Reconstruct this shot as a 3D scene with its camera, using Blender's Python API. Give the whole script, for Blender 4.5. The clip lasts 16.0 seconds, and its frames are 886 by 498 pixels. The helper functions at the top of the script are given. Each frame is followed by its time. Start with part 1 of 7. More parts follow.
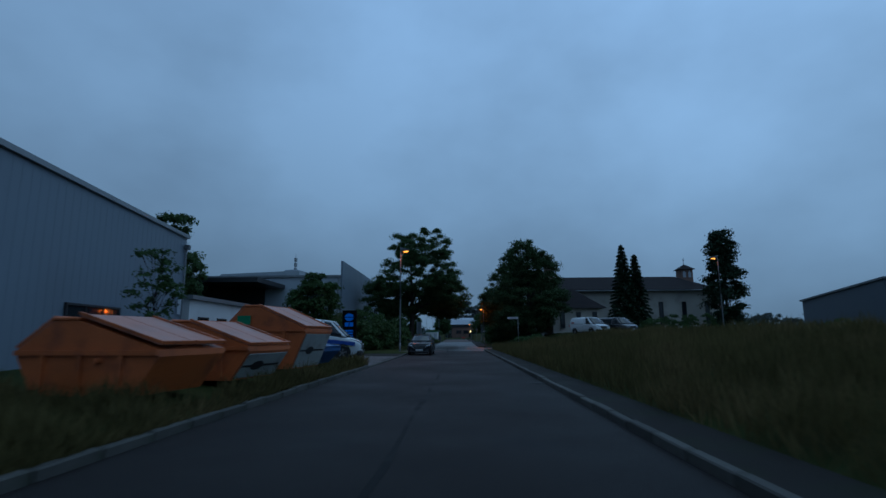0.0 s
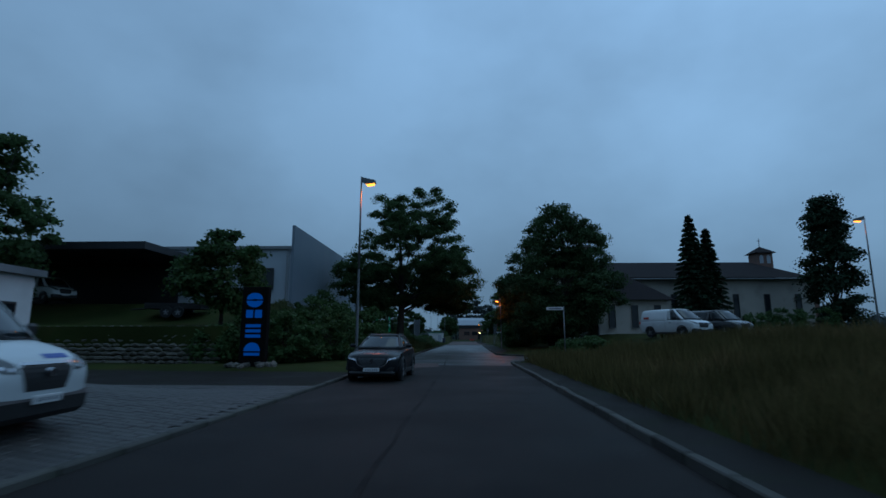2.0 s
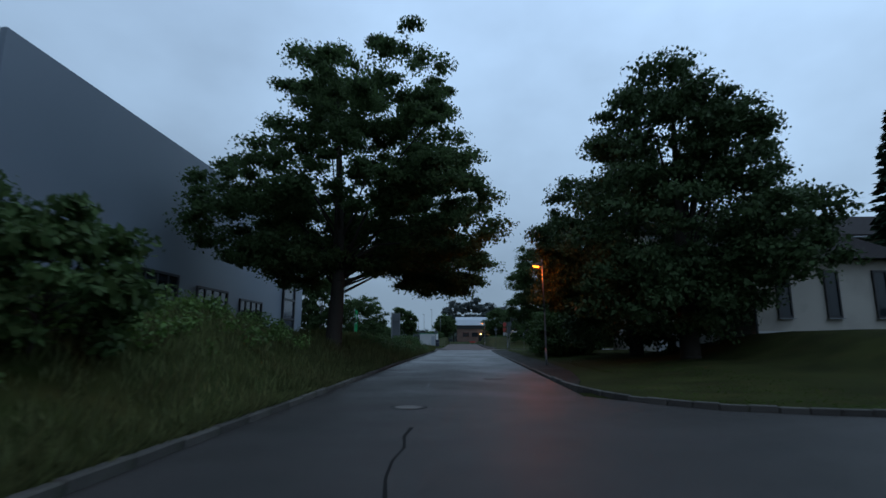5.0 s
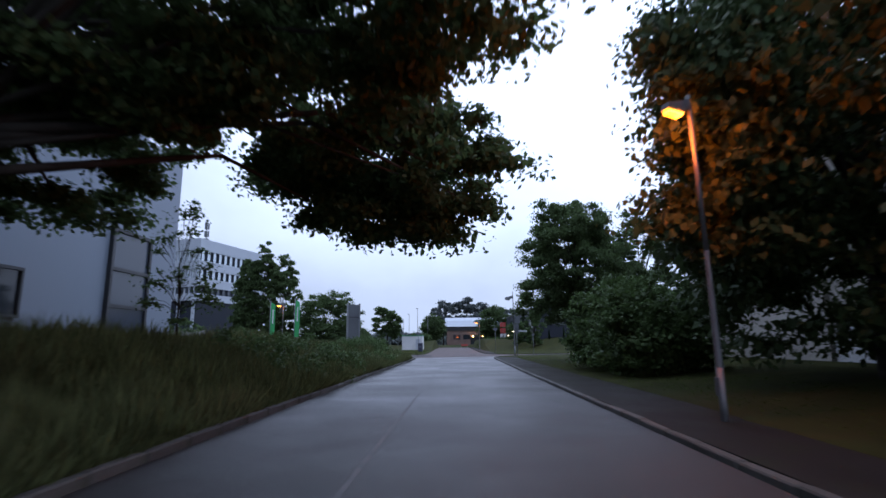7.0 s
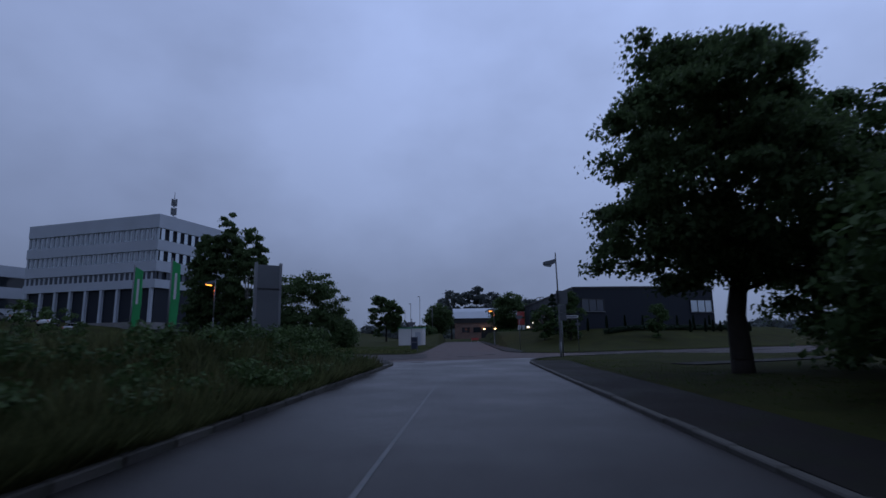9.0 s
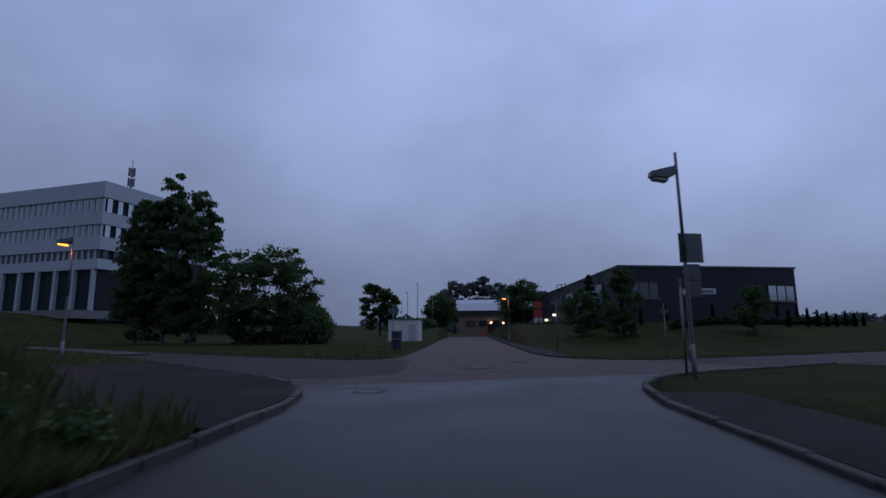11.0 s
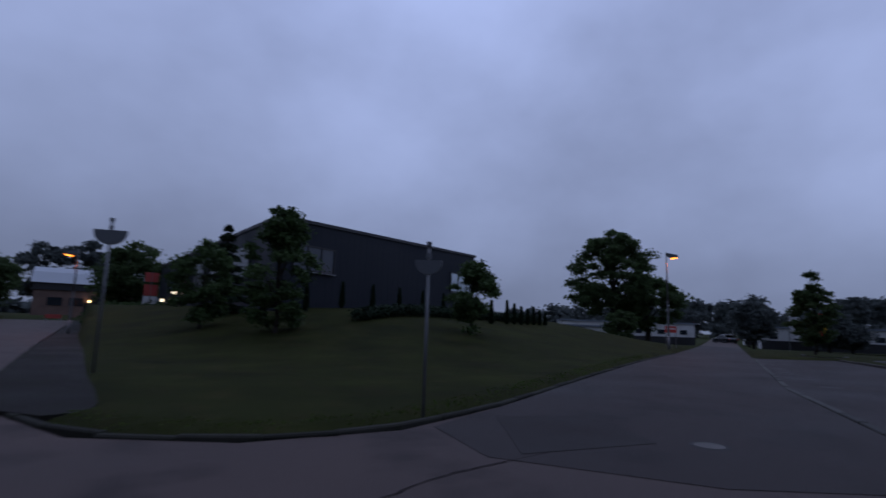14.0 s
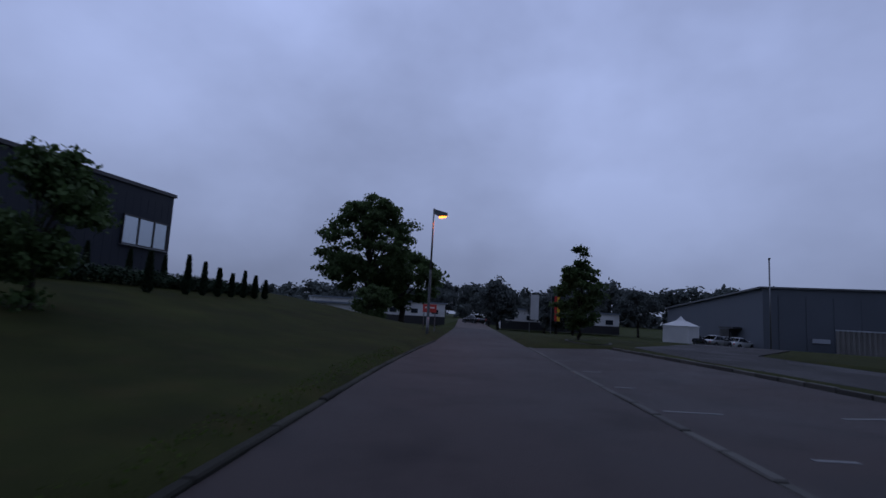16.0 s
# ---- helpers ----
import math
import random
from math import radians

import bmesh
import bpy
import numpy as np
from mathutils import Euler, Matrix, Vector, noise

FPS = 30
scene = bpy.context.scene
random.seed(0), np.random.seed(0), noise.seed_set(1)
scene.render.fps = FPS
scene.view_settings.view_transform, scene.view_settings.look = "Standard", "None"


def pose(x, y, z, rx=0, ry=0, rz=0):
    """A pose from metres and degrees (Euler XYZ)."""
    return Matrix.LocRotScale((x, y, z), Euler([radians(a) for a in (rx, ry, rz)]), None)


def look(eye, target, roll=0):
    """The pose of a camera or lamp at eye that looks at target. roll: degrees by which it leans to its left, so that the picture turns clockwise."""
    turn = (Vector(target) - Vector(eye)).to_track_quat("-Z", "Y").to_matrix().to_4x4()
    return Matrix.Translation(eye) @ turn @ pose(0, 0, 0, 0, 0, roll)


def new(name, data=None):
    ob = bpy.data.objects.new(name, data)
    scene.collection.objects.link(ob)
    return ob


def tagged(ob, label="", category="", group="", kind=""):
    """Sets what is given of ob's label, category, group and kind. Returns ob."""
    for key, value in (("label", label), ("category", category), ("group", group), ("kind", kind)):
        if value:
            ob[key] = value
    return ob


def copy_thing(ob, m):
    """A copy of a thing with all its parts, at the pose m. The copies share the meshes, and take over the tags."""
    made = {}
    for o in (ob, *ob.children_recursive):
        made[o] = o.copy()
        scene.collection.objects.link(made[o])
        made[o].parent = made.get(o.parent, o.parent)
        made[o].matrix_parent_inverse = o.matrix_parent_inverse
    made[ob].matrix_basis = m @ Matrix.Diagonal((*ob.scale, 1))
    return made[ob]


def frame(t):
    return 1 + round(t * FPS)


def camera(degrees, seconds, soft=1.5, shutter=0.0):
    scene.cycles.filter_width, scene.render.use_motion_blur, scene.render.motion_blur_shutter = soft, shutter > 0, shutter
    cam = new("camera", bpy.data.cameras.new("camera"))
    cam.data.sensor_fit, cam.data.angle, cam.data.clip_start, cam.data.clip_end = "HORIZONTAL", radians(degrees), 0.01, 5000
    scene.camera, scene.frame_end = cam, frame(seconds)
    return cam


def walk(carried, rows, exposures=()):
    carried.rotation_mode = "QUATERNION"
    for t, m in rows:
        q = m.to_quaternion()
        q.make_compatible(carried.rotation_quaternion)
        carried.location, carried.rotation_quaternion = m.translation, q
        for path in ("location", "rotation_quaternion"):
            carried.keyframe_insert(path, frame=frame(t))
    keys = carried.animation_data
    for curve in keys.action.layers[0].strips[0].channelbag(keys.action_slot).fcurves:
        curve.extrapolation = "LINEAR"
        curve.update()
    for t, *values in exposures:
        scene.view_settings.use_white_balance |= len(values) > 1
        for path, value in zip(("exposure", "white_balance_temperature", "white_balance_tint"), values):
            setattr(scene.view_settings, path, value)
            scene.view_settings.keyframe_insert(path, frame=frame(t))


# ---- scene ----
cam = camera(81.5, 16.0, 1.5, 0.3)
PATH = [
    (0.0, -0.000, -0.000, 1.375, 99.64, 0.34, 1.40),
    (0.5, 0.078, 5.785, 1.375, 99.81, 0.23, 1.66),
    (1.0, 0.145, 11.352, 1.375, 99.98, 0.01, 1.88),
    (1.5, 0.213, 16.757, 1.375, 99.93, -0.05, 2.11),
    (2.0, 0.220, 22.122, 1.375, 99.82, -0.08, 2.30),
    (2.5, 0.104, 27.581, 1.375, 99.75, -0.06, 2.26),
    (3.0, -0.054, 32.907, 1.375, 99.95, -0.12, 2.41),
    (5.5, -0.209, 56.116, 1.375, 100.03, -0.06, 1.71),
    (6.0, -0.217, 60.990, 1.375, 100.00, 0.11, 1.16),
    (6.5, -0.158, 65.959, 1.375, 99.99, 0.05, 0.90),
    (7.0, -0.089, 71.057, 1.375, 100.37, 0.52, 1.02),
    (7.5, -0.029, 76.100, 1.375, 100.54, 0.49, 0.95),
    (8.0, 0.016, 81.077, 1.375, 100.23, 0.75, 1.33),
    (8.5, 0.098, 85.988, 1.375, 99.80, 1.12, 1.74),
    (9.0, 0.154, 90.845, 1.375, 99.70, 0.82, 2.06),
    (11.3, -0.077, 109.836, 1.375, 98.96, 0.35, 2.43),
    (12.0, 0.224, 114.890, 1.375, 98.81, 0.12, 0.11),
    (12.5, 0.838, 118.267, 1.375, 98.90, 0.03, -4.73),
    (13.0, 1.911, 121.271, 1.375, 98.84, -0.81, -12.91),
    (13.4, 3.092, 123.823, 1.375, 98.56, -1.63, -21.27),
    (14.0, 5.166, 126.337, 1.375, 98.35, -1.88, -35.36),
    (14.5, 7.146, 128.236, 1.375, 97.62, -1.99, -46.38),
    (15.0, 9.562, 129.939, 1.375, 97.35, -2.00, -54.73),
    (15.5, 12.368, 131.592, 1.375, 97.16, -2.59, -58.81),
    (16.0, 15.240, 133.032, 1.375, 97.02, -3.10, -61.45),
]
EXPOSURES = [
    (0.0, 0.0, 5450, -17), (0.6, 0.0, 5250, -22), (1.5, 0.02, 5200, -22), (2.1, 0.05, 5650, -19), (3.0, 0.25, 6000, -16), (4.5, 0.6, 6400, -12), (5.5, 0.95, 7000, -8), (6.0, 1.3, 7000, -4), (6.5, 1.75, 7100, 2), (7.0, 1.95, 7200, 8), (8.0, 0.95, 6500, 4), (9.0, 0.25, 6300, 12), (11.5, 0.2, 6450, 15), (12.5, 0.12, 6500, 16), (14.5, 0.05, 6500, 16), (16.0, 0.15, 6500, 16),
]
walk(cam, [(t, pose(*r)) for t, *r in PATH], EXPOSURES)

# ---- light: overcast dusk ----
world = bpy.data.worlds.new("dusk_sky")
scene.world = world
world.use_nodes = True
wn = world.node_tree.nodes
wl = world.node_tree.links
wn.clear()
w_out = wn.new("ShaderNodeOutputWorld")
w_bg = wn.new("ShaderNodeBackground")
w_co = wn.new("ShaderNodeTexCoord")
w_sep = wn.new("ShaderNodeSeparateXYZ")
wl.new(w_co.outputs["Generated"], w_sep.inputs[0])
w_ramp = wn.new("ShaderNodeValToRGB")
w_ramp.color_ramp.elements[0].position, w_ramp.color_ramp.elements[0].color = 0.0, (0.15, 0.19, 0.29, 1)
w_ramp.color_ramp.elements[1].position, w_ramp.color_ramp.elements[1].color = 0.65, (0.335, 0.43, 0.71, 1)
mid = w_ramp.color_ramp.elements.new(0.14)
mid.color = (0.2, 0.255, 0.4, 1)
mid = w_ramp.color_ramp.elements.new(0.36)
mid.color = (0.27, 0.345, 0.555, 1)
wl.new(w_sep.outputs[2], w_ramp.inputs[0])
# soft cloud banks, flattened towards the horizon
w_map = wn.new("ShaderNodeMapping")
w_map.inputs["Scale"].default_value = (1.0, 1.0, 1.5)
wl.new(w_co.outputs["Generated"], w_map.inputs[0])
w_noise = wn.new("ShaderNodeTexNoise")
w_noise.inputs["Scale"].default_value, w_noise.inputs["Detail"].default_value, w_noise.inputs["Roughness"].default_value = 1.9, 5, 0.5
wl.new(w_map.outputs[0], w_noise.inputs["Vector"])
w_cl = wn.new("ShaderNodeMapRange")
w_cl.inputs["From Min"].default_value, w_cl.inputs["From Max"].default_value = 0.34, 0.68
w_cl.inputs["To Min"].default_value, w_cl.inputs["To Max"].default_value = 0.8, 1.19
wl.new(w_noise.outputs[0], w_cl.inputs[0])
w_mul = wn.new("ShaderNodeVectorMath")
w_mul.operation = "SCALE"
wl.new(w_ramp.outputs[0], w_mul.inputs[0])
wl.new(w_cl.outputs[0], w_mul.inputs["Scale"])
# the dawn side of the sky is the brighter one
w_dot = wn.new("ShaderNodeVectorMath")
w_dot.operation = "DOT_PRODUCT"
w_dot.inputs[1].default_value = (0.94, 0.34, 0.0)
wl.new(w_co.outputs["Generated"], w_dot.inputs[0])
w_side = wn.new("ShaderNodeMath")
w_side.operation = "MULTIPLY_ADD"
w_side.inputs[1].default_value, w_side.inputs[2].default_value = 0.34, 0.9
wl.new(w_dot.outputs["Value"], w_side.inputs[0])
w_dawn = wn.new("ShaderNodeVectorMath")
w_dawn.operation = "SCALE"
wl.new(w_mul.outputs[0], w_dawn.inputs[0])
wl.new(w_side.outputs[0], w_dawn.inputs["Scale"])
wl.new(w_dawn.outputs[0], w_bg.inputs[0])
w_bg.inputs[1].default_value = 0.9
wl.new(w_bg.outputs[0], w_out.inputs[0])
sun_data = bpy.data.lights.new("sun", "SUN")
sun_data.energy, sun_data.angle, sun_data.color = 0.12, radians(40), (0.8, 0.9, 1.0)
sun = new("sun", sun_data)
sun.matrix_world = look((0, 0, 60), (-12, -20, 0))


# ---- helpers for materials and meshes ----
def mat(name, col, rough=0.7, var=0.25, scale=3.0, fine=40.0, bump=0.2, metal=0.0, spec=0.5, island=0.0, obvar=0.0, stretch=(1, 1, 1), stain=None, stain_amt=0.0, translucent=0.0, coat=0.0):
    """Two scales of noise over a base colour, with fine relief."""
    m = bpy.data.materials.new(name)
    m.use_nodes = True
    n, l = m.node_tree.nodes, m.node_tree.links
    b = n["Principled BSDF"]
    b.inputs["Metallic"].default_value = metal
    b.inputs["Specular IOR Level"].default_value = spec
    b.inputs["Coat Weight"].default_value = coat
    co = n.new("ShaderNodeTexCoord")
    mp = n.new("ShaderNodeMapping")
    mp.inputs["Scale"].default_value = stretch
    l.new(co.outputs["Object"], mp.inputs[0])
    big = n.new("ShaderNodeTexNoise")
    big.inputs["Scale"].default_value, big.inputs["Detail"].default_value = scale * 0.3, 4
    small = n.new("ShaderNodeTexNoise")
    small.inputs["Scale"].default_value, small.inputs["Detail"].default_value = fine, 5
    for t in (big, small):
        l.new(mp.outputs[0], t.inputs["Vector"])
    add = n.new("ShaderNodeMath")
    add.operation = "MULTIPLY_ADD"
    l.new(small.outputs[0], add.inputs[0])
    add.inputs[1].default_value = 0.5
    l.new(big.outputs[0], add.inputs[2])
    rng = n.new("ShaderNodeMapRange")
    rng.inputs["From Min"].default_value, rng.inputs["From Max"].default_value = 0.45, 1.05
    rng.inputs["To Min"].default_value, rng.inputs["To Max"].default_value = 1 - var, 1 + var
    l.new(add.outputs[0], rng.inputs[0])
    val = rng.outputs[0]
    if island or obvar:
        src = n.new("ShaderNodeNewGeometry").outputs["Random Per Island"] if island else n.new("ShaderNodeObjectInfo").outputs["Random"]
        r2 = n.new("ShaderNodeMapRange")
        amt = island or obvar
        r2.inputs["To Min"].default_value, r2.inputs["To Max"].default_value = 1 - amt, 1 + amt
        l.new(src, r2.inputs[0])
        mu = n.new("ShaderNodeMath")
        mu.operation = "MULTIPLY"
        l.new(val, mu.inputs[0])
        l.new(r2.outputs[0], mu.inputs[1])
        val = mu.outputs[0]
    base = n.new("ShaderNodeRGB")
    base.outputs[0].default_value = (*col, 1)
    col_out = base.outputs[0]
    if stain is not None:
        sn = n.new("ShaderNodeTexNoise")
        sn.inputs["Scale"].default_value, sn.inputs["Detail"].default_value = scale * 0.8, 6
        l.new(co.outputs["Object"], sn.inputs["Vector"])
        sr = n.new("ShaderNodeMapRange")
        sr.inputs["From Min"].default_value, sr.inputs["From Max"].default_value = 0.5, 0.72
        sr.inputs["To Max"].default_value = stain_amt
        l.new(sn.outputs[0], sr.inputs[0])
        mx = n.new("ShaderNodeMix")
        mx.data_type = "RGBA"
        l.new(sr.outputs[0], mx.inputs[0])
        l.new(col_out, mx.inputs[6])
        mx.inputs[7].default_value = (*stain, 1)
        col_out = mx.outputs[2]
    sc = n.new("ShaderNodeVectorMath")
    sc.operation = "SCALE"
    l.new(col_out, sc.inputs[0])
    l.new(val, sc.inputs["Scale"])
    l.new(sc.outputs[0], b.inputs["Base Color"])
    rr = n.new("ShaderNodeMapRange")
    rr.inputs["From Min"].default_value, rr.inputs["From Max"].default_value = 0.3, 0.7
    rr.inputs["To Min"].default_value, rr.inputs["To Max"].default_value = max(0.02, rough - 0.1), min(1, rough + 0.1)
    l.new(big.outputs[0], rr.inputs[0])
    l.new(rr.outputs[0], b.inputs["Roughness"])
    if bump:
        bp = n.new("ShaderNodeBump")
        bp.inputs["Strength"].default_value, bp.inputs["Distance"].default_value = bump, 0.02
        l.new(small.outputs[0], bp.inputs["Height"])
        l.new(bp.outputs[0], b.inputs["Normal"])
    if translucent:
        tr = n.new("ShaderNodeBsdfTranslucent")
        l.new(sc.outputs[0], tr.inputs[0])
        ms = n.new("ShaderNodeMixShader")
        ms.inputs[0].default_value = translucent
        l.new(b.outputs[0], ms.inputs[1])
        l.new(tr.outputs[0], ms.inputs[2])
        l.new(ms.outputs[0], n["Material Output"].inputs[0])
    return m


def glow(name, col, strength):
    m = bpy.data.materials.new(name)
    m.use_nodes = True
    b = m.node_tree.nodes["Principled BSDF"]
    b.inputs["Base Color"].default_value = (*col, 1)
    b.inputs["Emission Color"].default_value = (*col, 1)
    b.inputs["Emission Strength"].default_value = strength
    return m


def glass(name, col=(0.02, 0.025, 0.03), rough=0.05):
    """Dark window glass that mirrors the sky."""
    m = bpy.data.materials.new(name)
    m.use_nodes = True
    b = m.node_tree.nodes["Principled BSDF"]
    b.inputs["Base Color"].default_value = (*col, 1)
    b.inputs["Roughness"].default_value = rough
    b.inputs["IOR"].default_value = 1.5
    b.inputs["Specular IOR Level"].default_value = 0.45
    return m


M_ASPH = mat("asphalt_wet", (0.019, 0.0158, 0.0145), 0.42, 0.35, 1.2, 160, 0.6, stain=(0.011, 0.0095, 0.009), stain_amt=0.8, spec=0.36)
# slightly darker and much duller than the main street's asphalt
M_ASPH_DULL = mat("asphalt_dull", (0.017, 0.0138, 0.0128), 0.62, 0.35, 1.0, 150, 0.6, stain=(0.009, 0.0085, 0.0085), stain_amt=0.8, spec=0.1)
M_ASPH_OLD = mat("asphalt_old_reddish", (0.09, 0.065, 0.059), 0.7, 0.35, 1.0, 120, 0.6, stain=(0.03, 0.023, 0.022), stain_amt=0.8, spec=0.15)
M_ASPH_WARM = mat("asphalt_brownish", (0.046, 0.036, 0.034), 0.68, 0.35, 1.0, 140, 0.6, stain=(0.026, 0.021, 0.02), stain_amt=0.8, spec=0.14)
M_PATCH = mat("asphalt_patch", (0.037, 0.03, 0.0285), 0.7, 0.3, 2, 150, 0.5, spec=0.12)
M_TAR = mat("tar_joint", (0.006, 0.006, 0.006), 0.65, 0.3, 4, 60, 0.15, spec=0.08)
M_CRACK = mat("old_joint", (0.036, 0.028, 0.027), 0.85, 0.4, 4, 60, 0.3, spec=0.05)
M_LINE = mat("road_paint_worn", (0.11, 0.11, 0.11), 0.7, 0.4, 6, 60, 0.2, stain=(0.03, 0.06, 0.06), stain_amt=0.8)
M_KERB_LOW = mat("kerb_mossy", (0.036, 0.035, 0.028), 0.9, 0.45, 4, 90, 0.5, obvar=0.3, stain=(0.018, 0.022, 0.012), stain_amt=0.8, spec=0.1)
M_KERB = mat("kerb_granite", (0.074, 0.07, 0.062), 0.8, 0.45, 4, 90, 0.5, obvar=0.3, stain=(0.036, 0.04, 0.026), stain_amt=0.8, spec=0.25)
M_PATH = mat("footpath_asphalt", (0.02, 0.0175, 0.0155), 0.7, 0.35, 1.5, 120, 0.5, stain=(0.02, 0.024, 0.012), stain_amt=0.7, spec=0.06)
M_SOIL = mat("grassy_ground", (0.03, 0.038, 0.011), 0.95, 0.45, 0.9, 30, 0.9, spec=0.05, stain=(0.042, 0.04, 0.014), stain_amt=0.8)
M_TURF = mat("mown_turf", (0.03, 0.034, 0.011), 0.95, 0.5, 1.6, 70, 1.0, spec=0.04, stain=(0.042, 0.038, 0.014), stain_amt=0.8)
M_GRASS = mat("grass_blades", (0.095, 0.08, 0.032), 0.85, 0.3, 0.5, 5, 0, spec=0.06, island=0.35, stain=(0.165, 0.12, 0.056), stain_amt=0.85, translucent=0.35)
M_GRASS_G = mat("lush_grass_blades", (0.088, 0.1, 0.04), 0.8, 0.3, 0.5, 5, 0, spec=0.1, island=0.45, stain=(0.11, 0.1, 0.045), stain_amt=0.8, translucent=0.35)
M_LAWN = mat("lawn_blades", (0.06, 0.092, 0.02), 0.85, 0.3, 0.5, 5, 0, spec=0.08, island=0.35, stain=(0.085, 0.1, 0.032), stain_amt=0.6, translucent=0.45)
M_NETTLE = mat("nettle_leaves", (0.085, 0.14, 0.035), 0.6, 0.3, 1, 6, 0, spec=0.3, island=0.4, translucent=0.3)
M_BARK = mat("bark", (0.036, 0.031, 0.026), 0.95, 0.4, 6, 40, 1.0, spec=0.1, stretch=(1, 1, 0.25))
M_BIRCH = mat("birch_bark", (0.13, 0.125, 0.115), 0.8, 0.5, 8, 20, 0.5, stretch=(1, 1, 3))
M_OAK = mat("oak_leaves", (0.07, 0.106, 0.042), 0.62, 0.25, 0.8, 5, 0, spec=0.14, island=0.25, translucent=0.58)
M_LIME = mat("lime_leaves", (0.052, 0.08, 0.032), 0.6, 0.25, 0.8, 5, 0, spec=0.12, island=0.28, translucent=0.25)
M_SHRUB = mat("shrub_leaves", (0.058, 0.095, 0.032), 0.62, 0.25, 0.8, 5, 0, spec=0.14, island=0.3, translucent=0.3)
M_CONIF = mat("conifer_needles", (0.02, 0.036, 0.018), 0.75, 0.25, 1.5, 8, 0, spec=0.15, island=0.4)
# far foliage paled and greyed: distance haze put into the base colour
M_FAR_HAZE = mat("far_leaves_hazed", (0.1, 0.115, 0.11), 0.9, 0.25, 0.2, 3, 0, spec=0.03, island=0.25, translucent=0.3)
M_STEELB = mat("blue_grey_sheet_steel", (0.17, 0.2, 0.24), 0.5, 0.1, 0.6, 30, 0.05, spec=0.4)
M_STEELD = mat("anthracite_cladding", (0.015, 0.019, 0.027), 0.55, 0.15, 0.8, 30, 0.08, spec=0.2)
M_STEELG = mat("slate_grey_cladding", (0.095, 0.108, 0.128), 0.6, 0.15, 0.6, 30, 0.05, spec=0.25)
M_STEELL = mat("light_grey_cladding", (0.36, 0.39, 0.43), 0.5, 0.1, 0.8, 30, 0.05)
M_TRIM = mat("grey_metal_trim", (0.2, 0.21, 0.22), 0.4, 0.15, 2, 30, 0.05, metal=0.3)
M_DARK = mat("dark_frame_and_bay_shade", (0.018, 0.018, 0.02), 0.5, 0.2, 2, 30, 0.05)
M_RENDER = mat("church_plaster", (0.42, 0.39, 0.34), 0.9, 0.2, 0.6, 40, 0.4, stain=(0.24, 0.22, 0.19), stain_amt=0.6)
M_WHITE = mat("white_plaster", (0.58, 0.58, 0.57), 0.85, 0.15, 0.6, 40, 0.3, stain=(0.36, 0.36, 0.35), stain_amt=0.5)
M_BRICK = mat("brick_wall", (0.15, 0.095, 0.075), 0.85, 0.35, 2, 60, 0.4, obvar=0.2)
M_TILE = mat("roof_tiles_dark", (0.026, 0.022, 0.023), 0.85, 0.3, 2, 25, 0.7, stretch=(1, 4, 1), spec=0.1)
M_GLASS = glass("window_glass")
M_GLASSB = glass("window_glass_blue", (0.05, 0.06, 0.075), 0.12)
M_GLASSC = mat("coated_window_glass", (0.42, 0.47, 0.5), 0.12, 0.1, 0.6, 4, 0, metal=0.8)
M_POLE = mat("galvanised_steel", (0.15, 0.155, 0.16), 0.5, 0.2, 3, 60, 0.1, metal=0.5)
M_SIGNB = mat("sign_back_grey", (0.12, 0.13, 0.14), 0.5, 0.2, 2, 40, 0.1, metal=0.4)
M_STONE = mat("dry_stone", (0.12, 0.108, 0.092), 0.9, 0.4, 5, 40, 0.8, obvar=0.3, stain=(0.08, 0.09, 0.05), stain_amt=0.6)
M_CONC = mat("concrete", (0.17, 0.165, 0.16), 0.85, 0.25, 2, 50, 0.4, stain=(0.16, 0.16, 0.15), stain_amt=0.5)
M_IRON = mat("cast_iron", (0.022, 0.021, 0.021), 0.65, 0.3, 8, 80, 0.4, spec=0.2)
M_SETT = mat("paving_sett", (0.04, 0.036, 0.033), 0.6, 0.3, 3, 60, 0.4, obvar=0.25)
M_INFILL = mat("worn_concrete_infill", (0.13, 0.12, 0.112), 0.8, 0.35, 6, 50, 0.5, spec=0.2)
M_SETT_I = mat("paving_sett_joined", (0.04, 0.036, 0.033), 0.6, 0.3, 3, 60, 0.4, island=0.25)
M_LAMPGLOW = glow("sodium_lamp_glass", (1.0, 0.31, 0.04), 3.0)
M_LAMPOFF = mat("lamp_glass_off", (0.3, 0.32, 0.33), 0.3, 0.1, 3, 30, 0)


